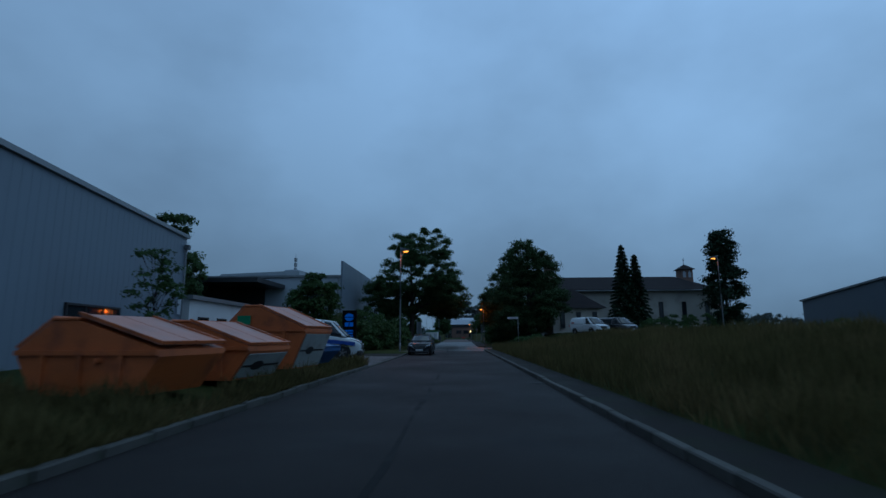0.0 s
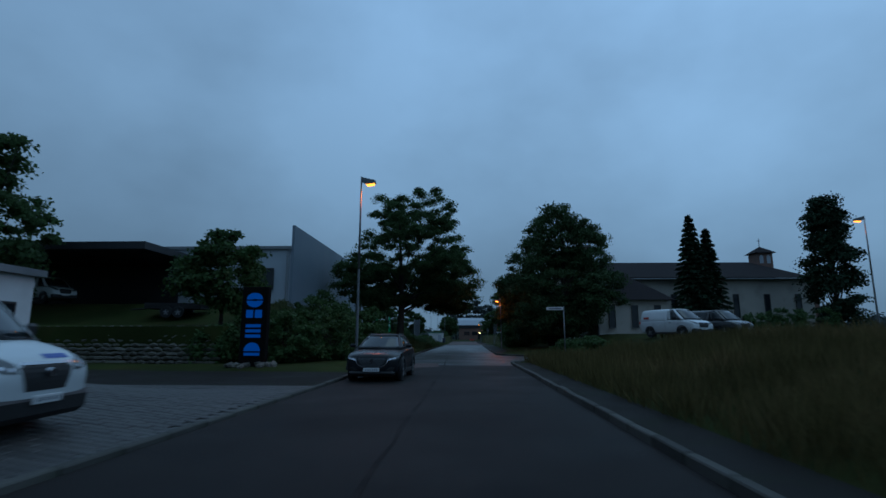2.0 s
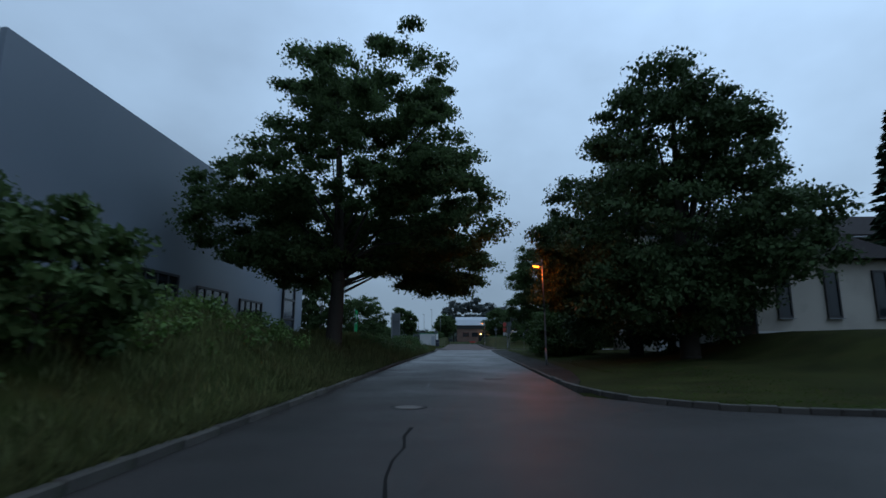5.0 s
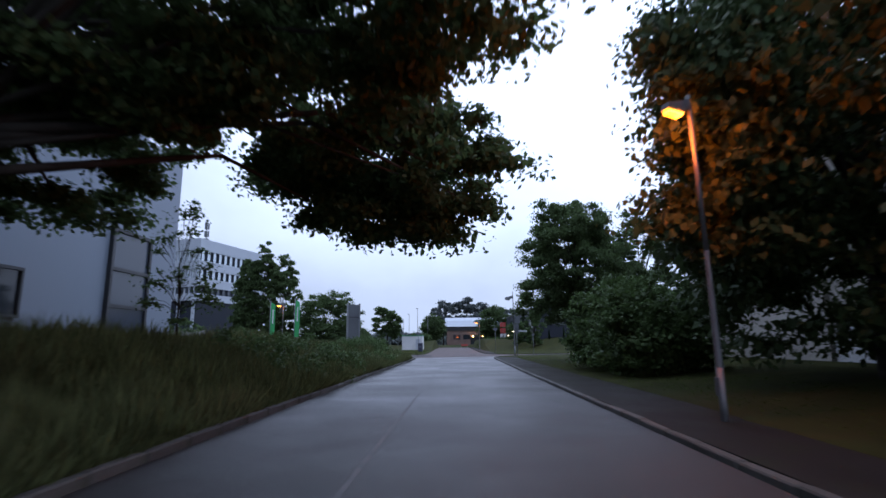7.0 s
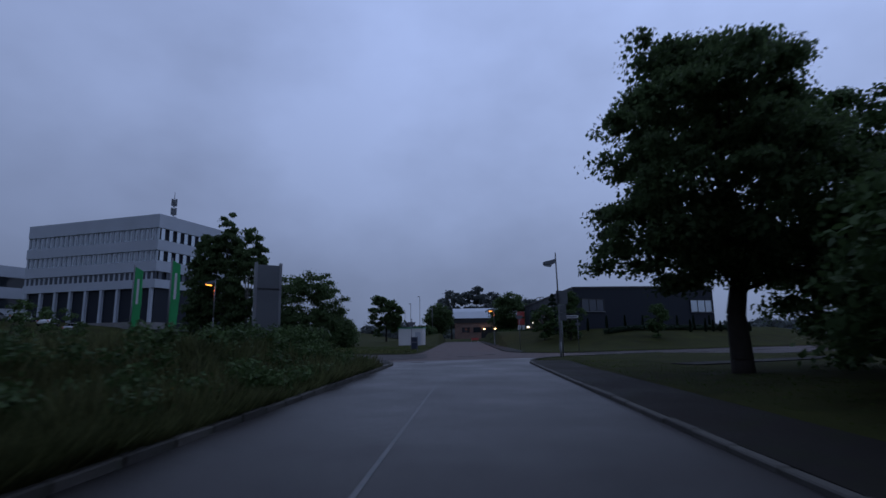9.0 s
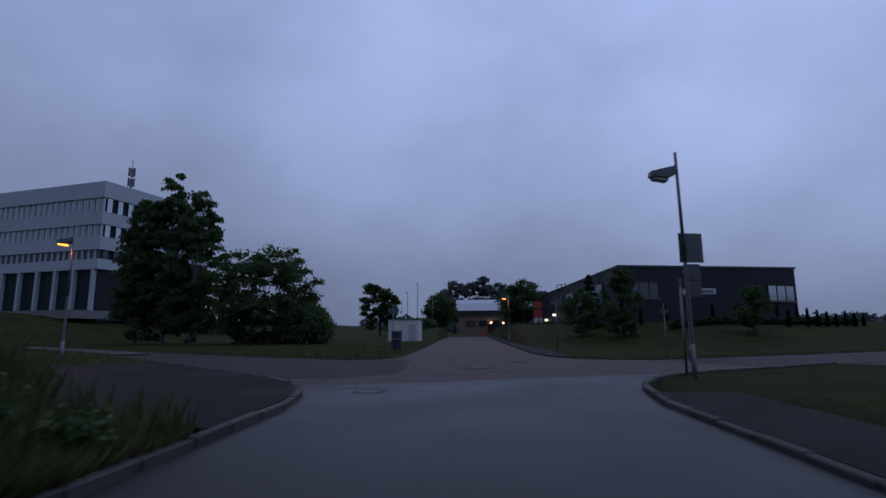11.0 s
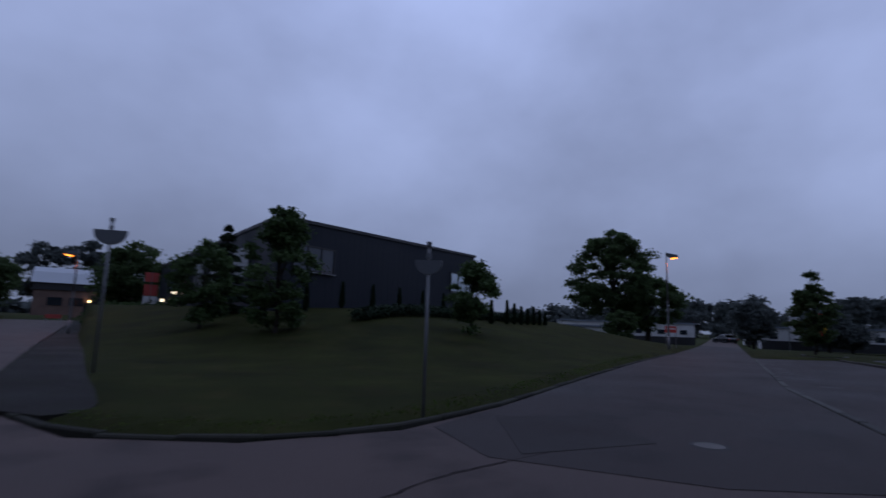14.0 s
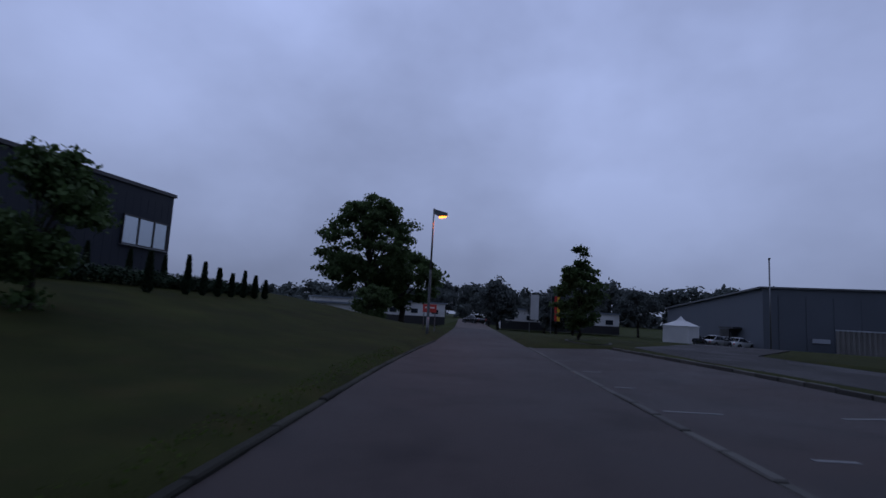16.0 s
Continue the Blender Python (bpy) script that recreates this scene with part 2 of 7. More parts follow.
class BM:
    """A bmesh with a few shapes that can be added to it."""

    def __init__(self):
        self.b = bmesh.new()

    def box(self, c, s, m=None, bevel=0.0, turn=0.0):
        x = Matrix.Translation(c) @ Matrix.Rotation(radians(turn), 4, "Z") @ Matrix.Diagonal((*s, 1))
        if m is not None:
            x = m @ x
        r = bmesh.ops.create_cube(self.b, size=1, matrix=x)
        if bevel:
            es = list({e for v in r["verts"] for e in v.link_edges})
            bmesh.ops.bevel(self.b, geom=es, offset=bevel, segments=1, affect="EDGES", clamp_overlap=True)
        return self

    def span(self, a, b, bevel=0.0):
        return self.box([(p + q) / 2 for p, q in zip(a, b)], [abs(q - p) for p, q in zip(a, b)], bevel=bevel)

    def rod(self, p, q, r1, r2=None, seg=10, cap=True):
        p, q = Vector(p), Vector(q)
        d = q - p
        x = Matrix.Translation((p + q) / 2) @ d.to_track_quat("Z", "Y").to_matrix().to_4x4()
        bmesh.ops.create_cone(self.b, cap_ends=cap, segments=seg, radius1=r1, radius2=r1 if r2 is None else r2, depth=d.length, matrix=x)
        return self

    def tube(self, pts, rad, seg=7):
        for i in range(len(pts) - 1):
            self.rod(pts[i], pts[i + 1], rad[i], rad[i + 1], seg, i in (0, len(pts) - 2))
        return self

    def prism(self, poly, z0, z1):
        """A plan outline (counter-clockwise) raised from z0 to z1; either may be a list, a height for each corner."""
        n = len(poly)
        za = z0 if isinstance(z0, (list, tuple)) else [z0] * n
        zb = z1 if isinstance(z1, (list, tuple)) else [z1] * n
        lo = [self.b.verts.new((p[0], p[1], z)) for p, z in zip(poly, za)]
        hi = [self.b.verts.new((p[0], p[1], z)) for p, z in zip(poly, zb)]
        self.b.faces.new(lo[::-1])
        self.b.faces.new(hi)
        for i in range(n):
            j = (i + 1) % n
            self.b.faces.new((lo[i], lo[j], hi[j], hi[i]))
        return self

    def extrude(self, poly, axis, a, b, bevel=0.0):
        """An outline in the plane across an axis ('x': (y, z) pairs; 'y': (x, z) pairs), drawn out from a to b."""
        put = (lambda p, v: (v, p[0], p[1])) if axis == "x" else (lambda p, v: (p[0], v, p[1]))
        n = len(poly)
        A = [self.b.verts.new(put(p, a)) for p in poly]
        B = [self.b.verts.new(put(p, b)) for p in poly]
        fs = [self.b.faces.new(A), self.b.faces.new(B[::-1])]
        for i in range(n):
            j = (i + 1) % n
            fs.append(self.b.faces.new((A[j], A[i], B[i], B[j])))
        bmesh.ops.recalc_face_normals(self.b, faces=fs)
        if bevel:
            es = list({e for f in fs[:2] for e in f.edges})
            bmesh.ops.bevel(self.b, geom=es, offset=bevel, segments=2, affect="EDGES", clamp_overlap=True)
        return self

    def blob(self, c, s, rough=0.25, seed=0, sub=2):
        r = bmesh.ops.create_icosphere(self.b, subdivisions=sub, radius=1)
        for v in r["verts"]:
            k = 1 + rough * noise.noise(v.co * 1.7 + Vector((seed * 3.1, seed, 0)))
            v.co = Vector((v.co.x * s[0] * k + c[0], v.co.y * s[1] * k + c[1], v.co.z * s[2] * k + c[2]))
        return self

    def mesh(self, name, smooth=False):
        bmesh.ops.recalc_face_normals(self.b, faces=self.b.faces[:])
        me = bpy.data.meshes.new(name)
        self.b.to_mesh(me)
        self.b.free()
        if smooth:
            me.polygons.foreach_set("use_smooth", [True] * len(me.polygons))
        return me


def part(name, bm, material, parent=None, label="", smooth=False):
    """Links a bmesh (or a ready mesh) as one object under its thing."""
    me = bm.mesh(name, smooth) if isinstance(bm, BM) else bm
    if not me.materials:
        me.materials.append(material)
    ob = new(name, me)
    ob.parent = parent
    return tagged(ob, label)


def thing(name, x=0, y=0, z=0, rz=0, label="", category="", group="", kind=""):
    ob = new(name)
    ob.matrix_basis = pose(x, y, z, 0, 0, rz)
    return tagged(ob, label, category, group, kind)


def raw(name, verts, faces, material, parent=None):
    me = bpy.data.meshes.new(name)
    me.from_pydata(verts, [], faces)
    me.materials.append(material)
    ob = new(name, me)
    ob.parent = parent
    return ob


def quads(name, c, u, v, material, parent=None):
    """One diamond-shaped quad for each row of c, spanned by u and v."""
    n = len(c)
    co = np.empty((n, 4, 3))
    co[:, 0], co[:, 1], co[:, 2], co[:, 3] = c - u, c - v, c + u, c + v
    me = bpy.data.meshes.new(name)
    me.vertices.add(4 * n)
    me.vertices.foreach_set("co", co.ravel())
    me.loops.add(4 * n)
    me.loops.foreach_set("vertex_index", np.arange(4 * n, dtype=np.int32))
    me.polygons.add(n)
    me.polygons.foreach_set("loop_start", np.arange(0, 4 * n, 4, dtype=np.int32))
    me.update()
    me.validate()
    me.materials.append(material)
    ob = new(name, me)
    ob.parent = parent
    return ob

from mathutils.geometry import tessellate_polygon

# ---- ground: one sheet with roads cut low into it ----
def smooth(a, b, v):
    k = np.clip((np.asarray(v, float) - a) / (b - a), 0, 1)
    return k * k * (3 - 2 * k)


# outlines of the carriageway, in plan
LEFT_K = [(-4.15, -30), (-4.1, 8), (-3.9, 24), (-3.8, 38), (-3.75, 62), (-3.75, 80), (-3.65, 95), (-3.35, 112), (-3.3, 117), (-3.6, 119.2), (-4.6, 121.3), (-6.6, 123.6), (-10, 127), (-21, 137.5), (-40, 153)]
RIGHT_K = [(2.55, -30), (2.55, 8), (2.65, 24), (2.7, 40), (2.75, 62), (2.9, 75), (3.2, 95), (3.45, 112), (3.55, 117.5), (4.0, 120.2), (4.9, 122.1), (6.5, 123.9), (9.6, 125.6), (14, 128.4), (20.3, 132.3), (37.6, 140.8), (60, 151.8), (140, 191)]
FAR_L = [(-46, 160), (-31, 150), (-12, 136.7), (-6.5, 133.6), (-4.6, 133.2), (-3.7, 134.4), (-3.45, 137), (-3.4, 150), (-3.8, 180), (-4.2, 235)]
FAR_R = [(5.0, 235), (4.4, 190), (3.95, 154), (3.9, 140), (4.2, 136.2), (5.2, 133.6), (6.8, 132.5), (8.8, 132.3), (11.35, 133.25), (17.8, 136.45), (26.8, 140.8), (36.9, 145.1), (60, 156), (138, 195)]
ROAD = RIGHT_K + FAR_R[::-1] + FAR_L[::-1] + LEFT_K[::-1]


def inside(poly, X, Y):
    out = np.zeros(X.shape, bool)
    n = len(poly)
    for i in range(n):
        (x1, y1), (x2, y2) = poly[i], poly[(i + 1) % n]
        if y1 == y2:
            continue
        out ^= ((y1 > Y) != (y2 > Y)) & (X < (x2 - x1) * (Y - y1) / (y2 - y1) + x1)
    return out


def dist(line, X, Y):
    d = np.full(X.shape, 1e9)
    for (x1, y1), (x2, y2) in zip(line, line[1:]):
        l2 = (x2 - x1) ** 2 + (y2 - y1) ** 2
        k = np.clip(((X - x1) * (x2 - x1) + (Y - y1) * (y2 - y1)) / l2, 0, 1)
        d = np.minimum(d, np.hypot(X - x1 - k * (x2 - x1), Y - y1 - k * (y2 - y1)))
    return d


PARKING = [(14, 128.3), (20.3, 132.2), (37.6, 140.7), (42, 138.2), (33.6, 132.6), (28, 129.4), (20, 124.8)]
LANE = [(22, 123.4), (30, 128.6), (38, 133.6), (46, 137.6), (60, 135), (60, 129), (47, 131.6), (34, 124), (24, 117)]
SIDE_R = [(2.6, 51.2), (5.0, 52.4), (11.5, 52.8), (11.5, 61.2), (8, 61.4), (5.0, 62.2), (2.7, 65)]
LOT_L = [(-4.05, 25), (-16, 27), (-17, 44.8), (-9.8, 44.4), (-8.2, 44.2), (-3.98, 43.9)]
DRIVE_L = [(-3.7, 46), (-5.6, 46.4), (-5.6, 50.8), (-3.7, 51.2)]
A_DK, B_DK, C_DK = Vector((14.1, 155.4)), Vector((35.2, 163.9)), Vector((13.2, 197))


def lot_z(X, Y):
    """The paved yard climbs away from the street."""
    return 0.12 * np.clip(-np.asarray(X, float) - 4.1, 0, 6.3) * (1 - smooth(32, 36.5, Y))


def height(X, Y):
    """Ground level beside the roads."""
    X, Y = np.asarray(X, float), np.asarray(Y, float)
    z = np.full(X.shape, 0.1)
    # meadow on the right climbs to a yard
    z = z + (0.55 * smooth(4.0, 8, X) + 0.7 * smooth(8, 14, X)) * (1 - smooth(46, 52, Y) * (1 - smooth(8, 14, X))) * (1 - np.maximum(smooth(58, 68, Y) * (1 - smooth(11, 15, X)), smooth(76, 88, Y))) * (1 - 0.6 * smooth(40, 70, X))
    z = z + 0.45 * smooth(5, 12, X) * smooth(60, 72, Y) * (1 - smooth(98, 112, Y))
    # verge and bank on the left
    z = z + 0.25 * smooth(-4.6, -8, X) * (1 - smooth(20, 24, Y))
    z = z + smooth(-4.3, -8.6, X) * smooth(54, 62, Y) * (2.05 - 0.85 * smooth(66, 77, Y)) * (1 - smooth(96, 104, Y))
    z = z + 2.0 * smooth(-11.5, -13.2, X) * smooth(50, 51.5, Y) * (1 - smooth(60, 66, Y)) * (1 - smooth(-45, -65, X))
    z = z + 0.75 * smooth(-4.2, -6.5, X) * smooth(98, 104, Y) * (1 - smooth(112, 121, Y)) * (1 - smooth(-14, -22, X) * 0.3)
    # mound in front of the dark building
    u = ((X - A_DK.x) * (B_DK.x - A_DK.x) + (Y - A_DK.y) * (B_DK.y - A_DK.y)) / (B_DK - A_DK).length
    v = (-(X - A_DK.x) * (B_DK.y - A_DK.y) + (Y - A_DK.y) * (B_DK.x - A_DK.x)) / (B_DK - A_DK).length
    z = z + 2.05 * smooth(-19, -3, v) * smooth(-11, 4, u) * (1 - smooth(26, 40, u)) * (1 - smooth(60, 90, v))
    z = z - 0.06 * smooth(2.5, 2.7, X) * (1 - smooth(3.6, 4.0, X)) * (Y < 50)
    z = z - 1.9 * smooth(50, 115, X) * smooth(100, 125, Y)
    z = z + 5 * smooth(-40, -70, X) * smooth(120, 180, Y)
    return z


PATH_FAR = [(5.15, 235), (4.55, 190), (4.1, 154), (4.05, 140), (4.22, 136.4), (4.5, 135.4), (4.95, 134.8), (5.45, 134.9), (5.6, 135.8), (5.6, 137.0), (5.5, 140), (5.55, 154), (6.0, 190), (6.6, 235)]
PATH_R = [(3.12, 66.8), (3.15, 75), (3.35, 95), (3.6, 112), (3.7, 117.3), (3.95, 119), (5.7, 119), (5.35, 112), (5.1, 95), (4.9, 82), (4.45, 74), (3.7, 69)]
CORNER_L = [(-3.0, 114.2), (-3.0, 118), (-4.4, 121.8), (-12.8, 130.4), (-17, 127.4), (-11.2, 121.2), (-8.4, 117.2), (-7.4, 114.8)]


def road_drop(X, Y, z):
    z = np.where(inside(PATH_FAR, X, Y), np.minimum(z, 0.0), np.where(inside(PATH_R, X, Y), np.minimum(z, 0.03), z))
    z = np.where(inside(CORNER_L, X, Y), np.minimum(z, 0.05), z)
    edge = np.full(X.shape, 1e9)
    ins = inside(ROAD, X, Y)
    for ln in (LEFT_K, RIGHT_K, FAR_L, FAR_R):
        edge = np.minimum(edge, dist(ln, X, Y))
    s = np.where(ins, -edge, edge)
    low = -0.12 + (z + 0.12) * smooth(0.08, 0.5, s)
    for poly in (PARKING, DRIVE_L, LANE, SIDE_R):
        e = dist(poly + poly[:1], X, Y)
        k = np.where(inside(poly, X, Y), -e, e)
        low = np.where(k < 0.6, np.minimum(low, -0.12 + (z + 0.12) * smooth(0.0, 0.6, k)), low)
    k = dist(LOT_L + LOT_L[:1], X, Y)
    k = np.where(inside(LOT_L, X, Y), -k, k)
    base = lot_z(X, Y) - 0.05
    return np.where((k < 0.6) & ~ins, base + (low - base) * smooth(0.0, 0.6, k), low)


def axis(parts):
    v = np.concatenate([np.arange(a, b, s) for a, b, s in parts])
    return v


gx_ = axis([(-1500, -300, 120), (-300, -60, 15), (-60, -20, 2), (-20, -6, 0.6), (-6, 6, 0.3), (6, 45, 0.6), (45, 130, 3), (130, 300, 15), (300, 1501, 120)])
gy_ = axis([(-1200, -120, 120), (-120, -8, 8), (-8, 100, 0.8), (100, 146, 0.4), (146, 175, 0.9), (175, 300, 5), (300, 480, 20), (480, 1801, 120)])
GX, GY = np.meshgrid(gx_, gy_)
GZ = road_drop(GX, GY, height(GX, GY))
GZ = GZ + np.where((GX > 3) & (GY > 62), 0.006, 0.03) * np.sin(GX * 1.3 + GY * 0.7) * np.sin(GY * 0.9) * (GZ > 0.09)
nx, ny = len(gx_), len(gy_)
vid = np.arange(nx * ny).reshape(ny, nx)
faces = np.stack([vid[:-1, :-1], vid[:-1, 1:], vid[1:, 1:], vid[1:, :-1]], -1).reshape(-1, 4)
ground = raw("ground", np.stack([GX, GY, GZ], -1).reshape(-1, 3).tolist(), faces.tolist(), M_SOIL)
ground.data.polygons.foreach_set("use_smooth", [True] * len(ground.data.polygons))
ground.data.materials.append(M_TURF)
fx, fy = (GX[:-1, :-1] + GX[1:, 1:]) / 2, (GY[:-1, :-1] + GY[1:, 1:]) / 2
turf = ((fx > 3) & (fx < 60) & (fy > 62)) | ((fx < -3) & (fy > 133))
ground.data.polygons.foreach_set("material_index", turf.astype(np.int32).ravel())
tagged(ground, "grassy verge and rough meadow ground beside the streets", "ground", kind="structure")


def gh(x, y):
    return float(road_drop(np.array([x]), np.array([y]), height(np.array([x]), np.array([y])))[0])


def sheet(name, poly, z, material, label, thick=0.08, kind="structure", category="road"):
    n = len(poly)
    vs = [(x, y, z) for x, y in poly] + [(x, y, z - thick) for x, y in poly]
    tri = tessellate_polygon([[Vector((x, y, 0)) for x, y in poly]])
    fs = []
    for a, b_, c in tri:
        up = (Vector(vs[b_]) - Vector(vs[a])).cross(Vector(vs[c]) - Vector(vs[a])).z > 0
        fs.append((a, b_, c) if up else (a, c, b_))
    fs += [(i, (i + 1) % n, (i + 1) % n + n, i + n) for i in range(n)]
    return tagged(raw(name, vs, fs, material), label, category, kind=kind)


MAIN = [(2.72, 49)] + [p for p in RIGHT_K[4:12]] + [(5.46, 124.3), (2.5, 123.3), (0.33, 122.5), (-1.8, 121.7), (-4.4, 120.9)] + [p for p in LEFT_K[4:9]][::-1] + [(-3.77, 49)]
sheet("road", [(x + (-0.05 if x < 0 else 0.05), y) for x, y in MAIN], 0.0, M_ASPH, "dark wet asphalt street with worn surface")
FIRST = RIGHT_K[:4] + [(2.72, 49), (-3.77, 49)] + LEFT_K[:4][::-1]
sheet("road_first", [(x + (0.02 if x < 0 else -0.02), y) for x, y in FIRST], 0.0, M_ASPH_DULL, "dark dull asphalt street with worn surface")
CROSS = [(5.46, 124.3), (6.5, 123.9)] + RIGHT_K[12:] + FAR_R[::-1] + FAR_L[::-1] + LEFT_K[:9:-1] + [(-4.4, 120.9), (-1.8, 121.7), (0.33, 122.5), (2.5, 123.3)]
sheet("road_crossing", CROSS, -0.004, M_ASPH_OLD, "older reddish grey asphalt of the crossing street", thick=0.07)
sheet("road_west_arm", [(-4.5, 133.15), (-2.6, 133.3), (-2.75, 131.0), (-2.4, 129.3), (-2.25, 126.4), (-2.5, 124.7), (-3.6, 123.7), (-5.6, 123.05), (-6.7, 123.85), (-10.1, 127.1), (-21, 137.6), (-40, 153), (-46, 159.8), (-31, 149.9), (-12, 136.6), (-6.5, 133.5)], 0.003, M_PATCH, "darker asphalt of the arm turning off", thick=0.02)
sheet("road_branch", [(9.3, 132.3), (8.9, 130.7), (10.1, 128.8), (12, 127.4), (14.1, 128.5), (20.3, 132.3), (37.6, 140.8), (60, 151.8), (60, 156), (36.9, 145.15), (26.8, 140.85), (17.8, 136.5), (12.9, 134.0), (11.3, 133.2)], 0.003, M_ASPH_WARM, "brownish dark asphalt of the street turning off", thick=0.02)
sheet("parking_bay", PARKING, 0.0, M_ASPH_WARM, "dark asphalt parking bays beside the street", category="parking")
sheet("yard_lane", LANE, 0.0, M_ASPH_DULL, "asphalt lane behind the parking bays")

sheet("side_street", SIDE_R, -0.003, M_ASPH, "dark wet asphalt side street mouth")
sheet("lot_surface", [(-4.0, 37.2), (-16.5, 37.2), (-17, 44.8), (-9.8, 44.4), (-8.2, 44.2), (-3.98, 43.9)], -0.03, M_PATH, "bedding of the paved yard", category="yard")

# worn centre line, joints and cracks
for i, (y0, y1, x0, x1) in enumerate([(66.5, 75.2, -1.27, -1.2), (75.2, 86.2, -1.2, -1.05), (86.2, 96.2, -1.05, -0.85), (96.2, 108, -0.85, -0.6)]):
    ln = raw("centre_line", [(x0, y0, 0.004), (x0 + 0.062, y0, 0.004), (x1 + 0.062, y1, 0.004), (x1, y1, 0.004)], [(0, 1, 2, 3)], M_LINE)
    tagged(ln, "worn white centre line on the asphalt", "road marking", "centre lines", "structure")
random.seed(4)


def joint(x0, y0, x1, y1, w, wob=0.06, n=18):
    vs, fs = [], []
    for i in range(n + 1):
        k = i / n
        x, y = x0 + (x1 - x0) * k + random.uniform(-wob, wob) * (0 < i < n), y0 + (y1 - y0) * k
        t = Vector((x1 - x0, y1 - y0)).normalized()
        ww = w * random.uniform(0.5, 1.2)
        vs += [(x - t.y * ww, y + t.x * ww, 0.004), (x + t.y * ww, y - t.x * ww, 0.004)]
        if i:
            a = 2 * i
            fs.append((a - 2, a - 1, a + 1, a))
    return tagged(raw("tar_joint", vs, fs, M_TAR if y0 < 100 else M_CRACK), "black tar joint in the wet asphalt", "road joint", "tar joints", "structure")


joint(-0.85, 2, -0.55, 24, 0.05, 0.03)
joint(-0.75, 24.5, -0.7, 46, 0.045, 0.03)
joint(-0.72, 46.2, -1.0, 60, 0.03)
joint(1.3, 21, 1.45, 27, 0.03)
joint(-0.6, 119.7, -4.3, 120.9, 0.018, 0.05, 36)
joint(7, 126.2, 9, 128.6, 0.009, 0.08, 50)
joint(3.2, 126.8, 7, 126.2, 0.012, 0.07, 40)
joint(3.0, 128.6, 8.2, 130.4, 0.009, 0.1, 60)
joint(8.2, 130.4, 10.5, 130.6, 0.014, 0.07, 30)
joint(-1.5, 124.6, 2.6, 125.9, 0.012, 0.08, 40)
joint(-0.6, 129.4, 1.4, 134.2, 0.012, 0.08, 40)
joint(5.2, 125.2, 6.1, 128.9, 0.012, 0.08, 40)
sheet("road_patch", [(9.3, 130.6), (11.2, 130.2), (12.2, 131.9), (10.6, 132.5)], 0.008, M_PATCH, "darker asphalt patch near the kerb", thick=0.02)
sheet("road_patch", [(-5.5, 46.3), (-2.6, 46.0), (-1.0, 47.5), (-1.2, 51.0), (-5.5, 50.9)], 0.004, M_ASPH_OLD, "lighter asphalt patch at a driveway", thick=0.02)


def manhole(x, y, ring=True, size=1.0, iron=False):
    m = thing("manhole_cover", x, y, 0.0, label="round cast iron manhole cover with concrete infill in the road", category="manhole", group="manhole covers")
    part("frame", BM().rod((0, 0, -0.05), (0, 0, 0.004), 0.39 * size, seg=28), M_IRON, m)
    part("infill", BM().rod((0, 0, -0.04), (0, 0, 0.009), 0.29 * size, seg=24), M_PATCH if iron else M_INFILL, m, "dark asphalt infill" if iron else "worn concrete infill")
    if ring:
        p = thing("repair_patch", x, y, 0.0, label="square dark asphalt repair round a manhole", category="road patch", kind="structure")
        part("asphalt", BM().prism([((0.62 + 0.1 * math.sin(k * 2.3 + x)) * math.cos(k * 0.449), (0.6 + 0.09 * math.cos(k * 1.7 + y)) * math.sin(k * 0.449)) for k in range(14)], -0.02, 0.0025), M_PATCH, p)
    return m


for p in ((-1.3, 62.5, 0), (-2.3, 119.8, 0), (0.4, 127.5, 1), (2.3, 131.2, 0, 1.15, True), (11.7, 129.8, 0, 0.62), (0.95, 70.5, 0)):
    manhole(*p)
d = thing("drain_grate", 2.35, 15.6, 0.0, label="dark iron drain grate at the kerb", category="drain")
part("frame", BM().box((0, 0, 0), (0.5, 0.5, 0.012)), M_IRON, d)
for i in range(6):
    part("bar", BM().box((-0.18 + i * 0.072, 0, 0.01), (0.035, 0.4, 0.01)), M_IRON, d)

# white bay marks on the parking
for (x, y, a, l) in ((26.9, 134.9, -62, 0.45), (24.6, 133.5, -62, 0.95), (26.4, 130.9, -48, 1.3), (29.6, 136.2, -62, 0.5), (32.5, 137.8, -62, 0.5), (22.4, 132.0, -62, 0.5)):
    k = thing("bay_mark", x, y, 0.004, a, "short worn white parking bay line on asphalt", "road marking", "bay marks", "structure")
    part("paint", BM().box((0, 0, 0), (l, 0.1, 0.004)), M_LINE, k)


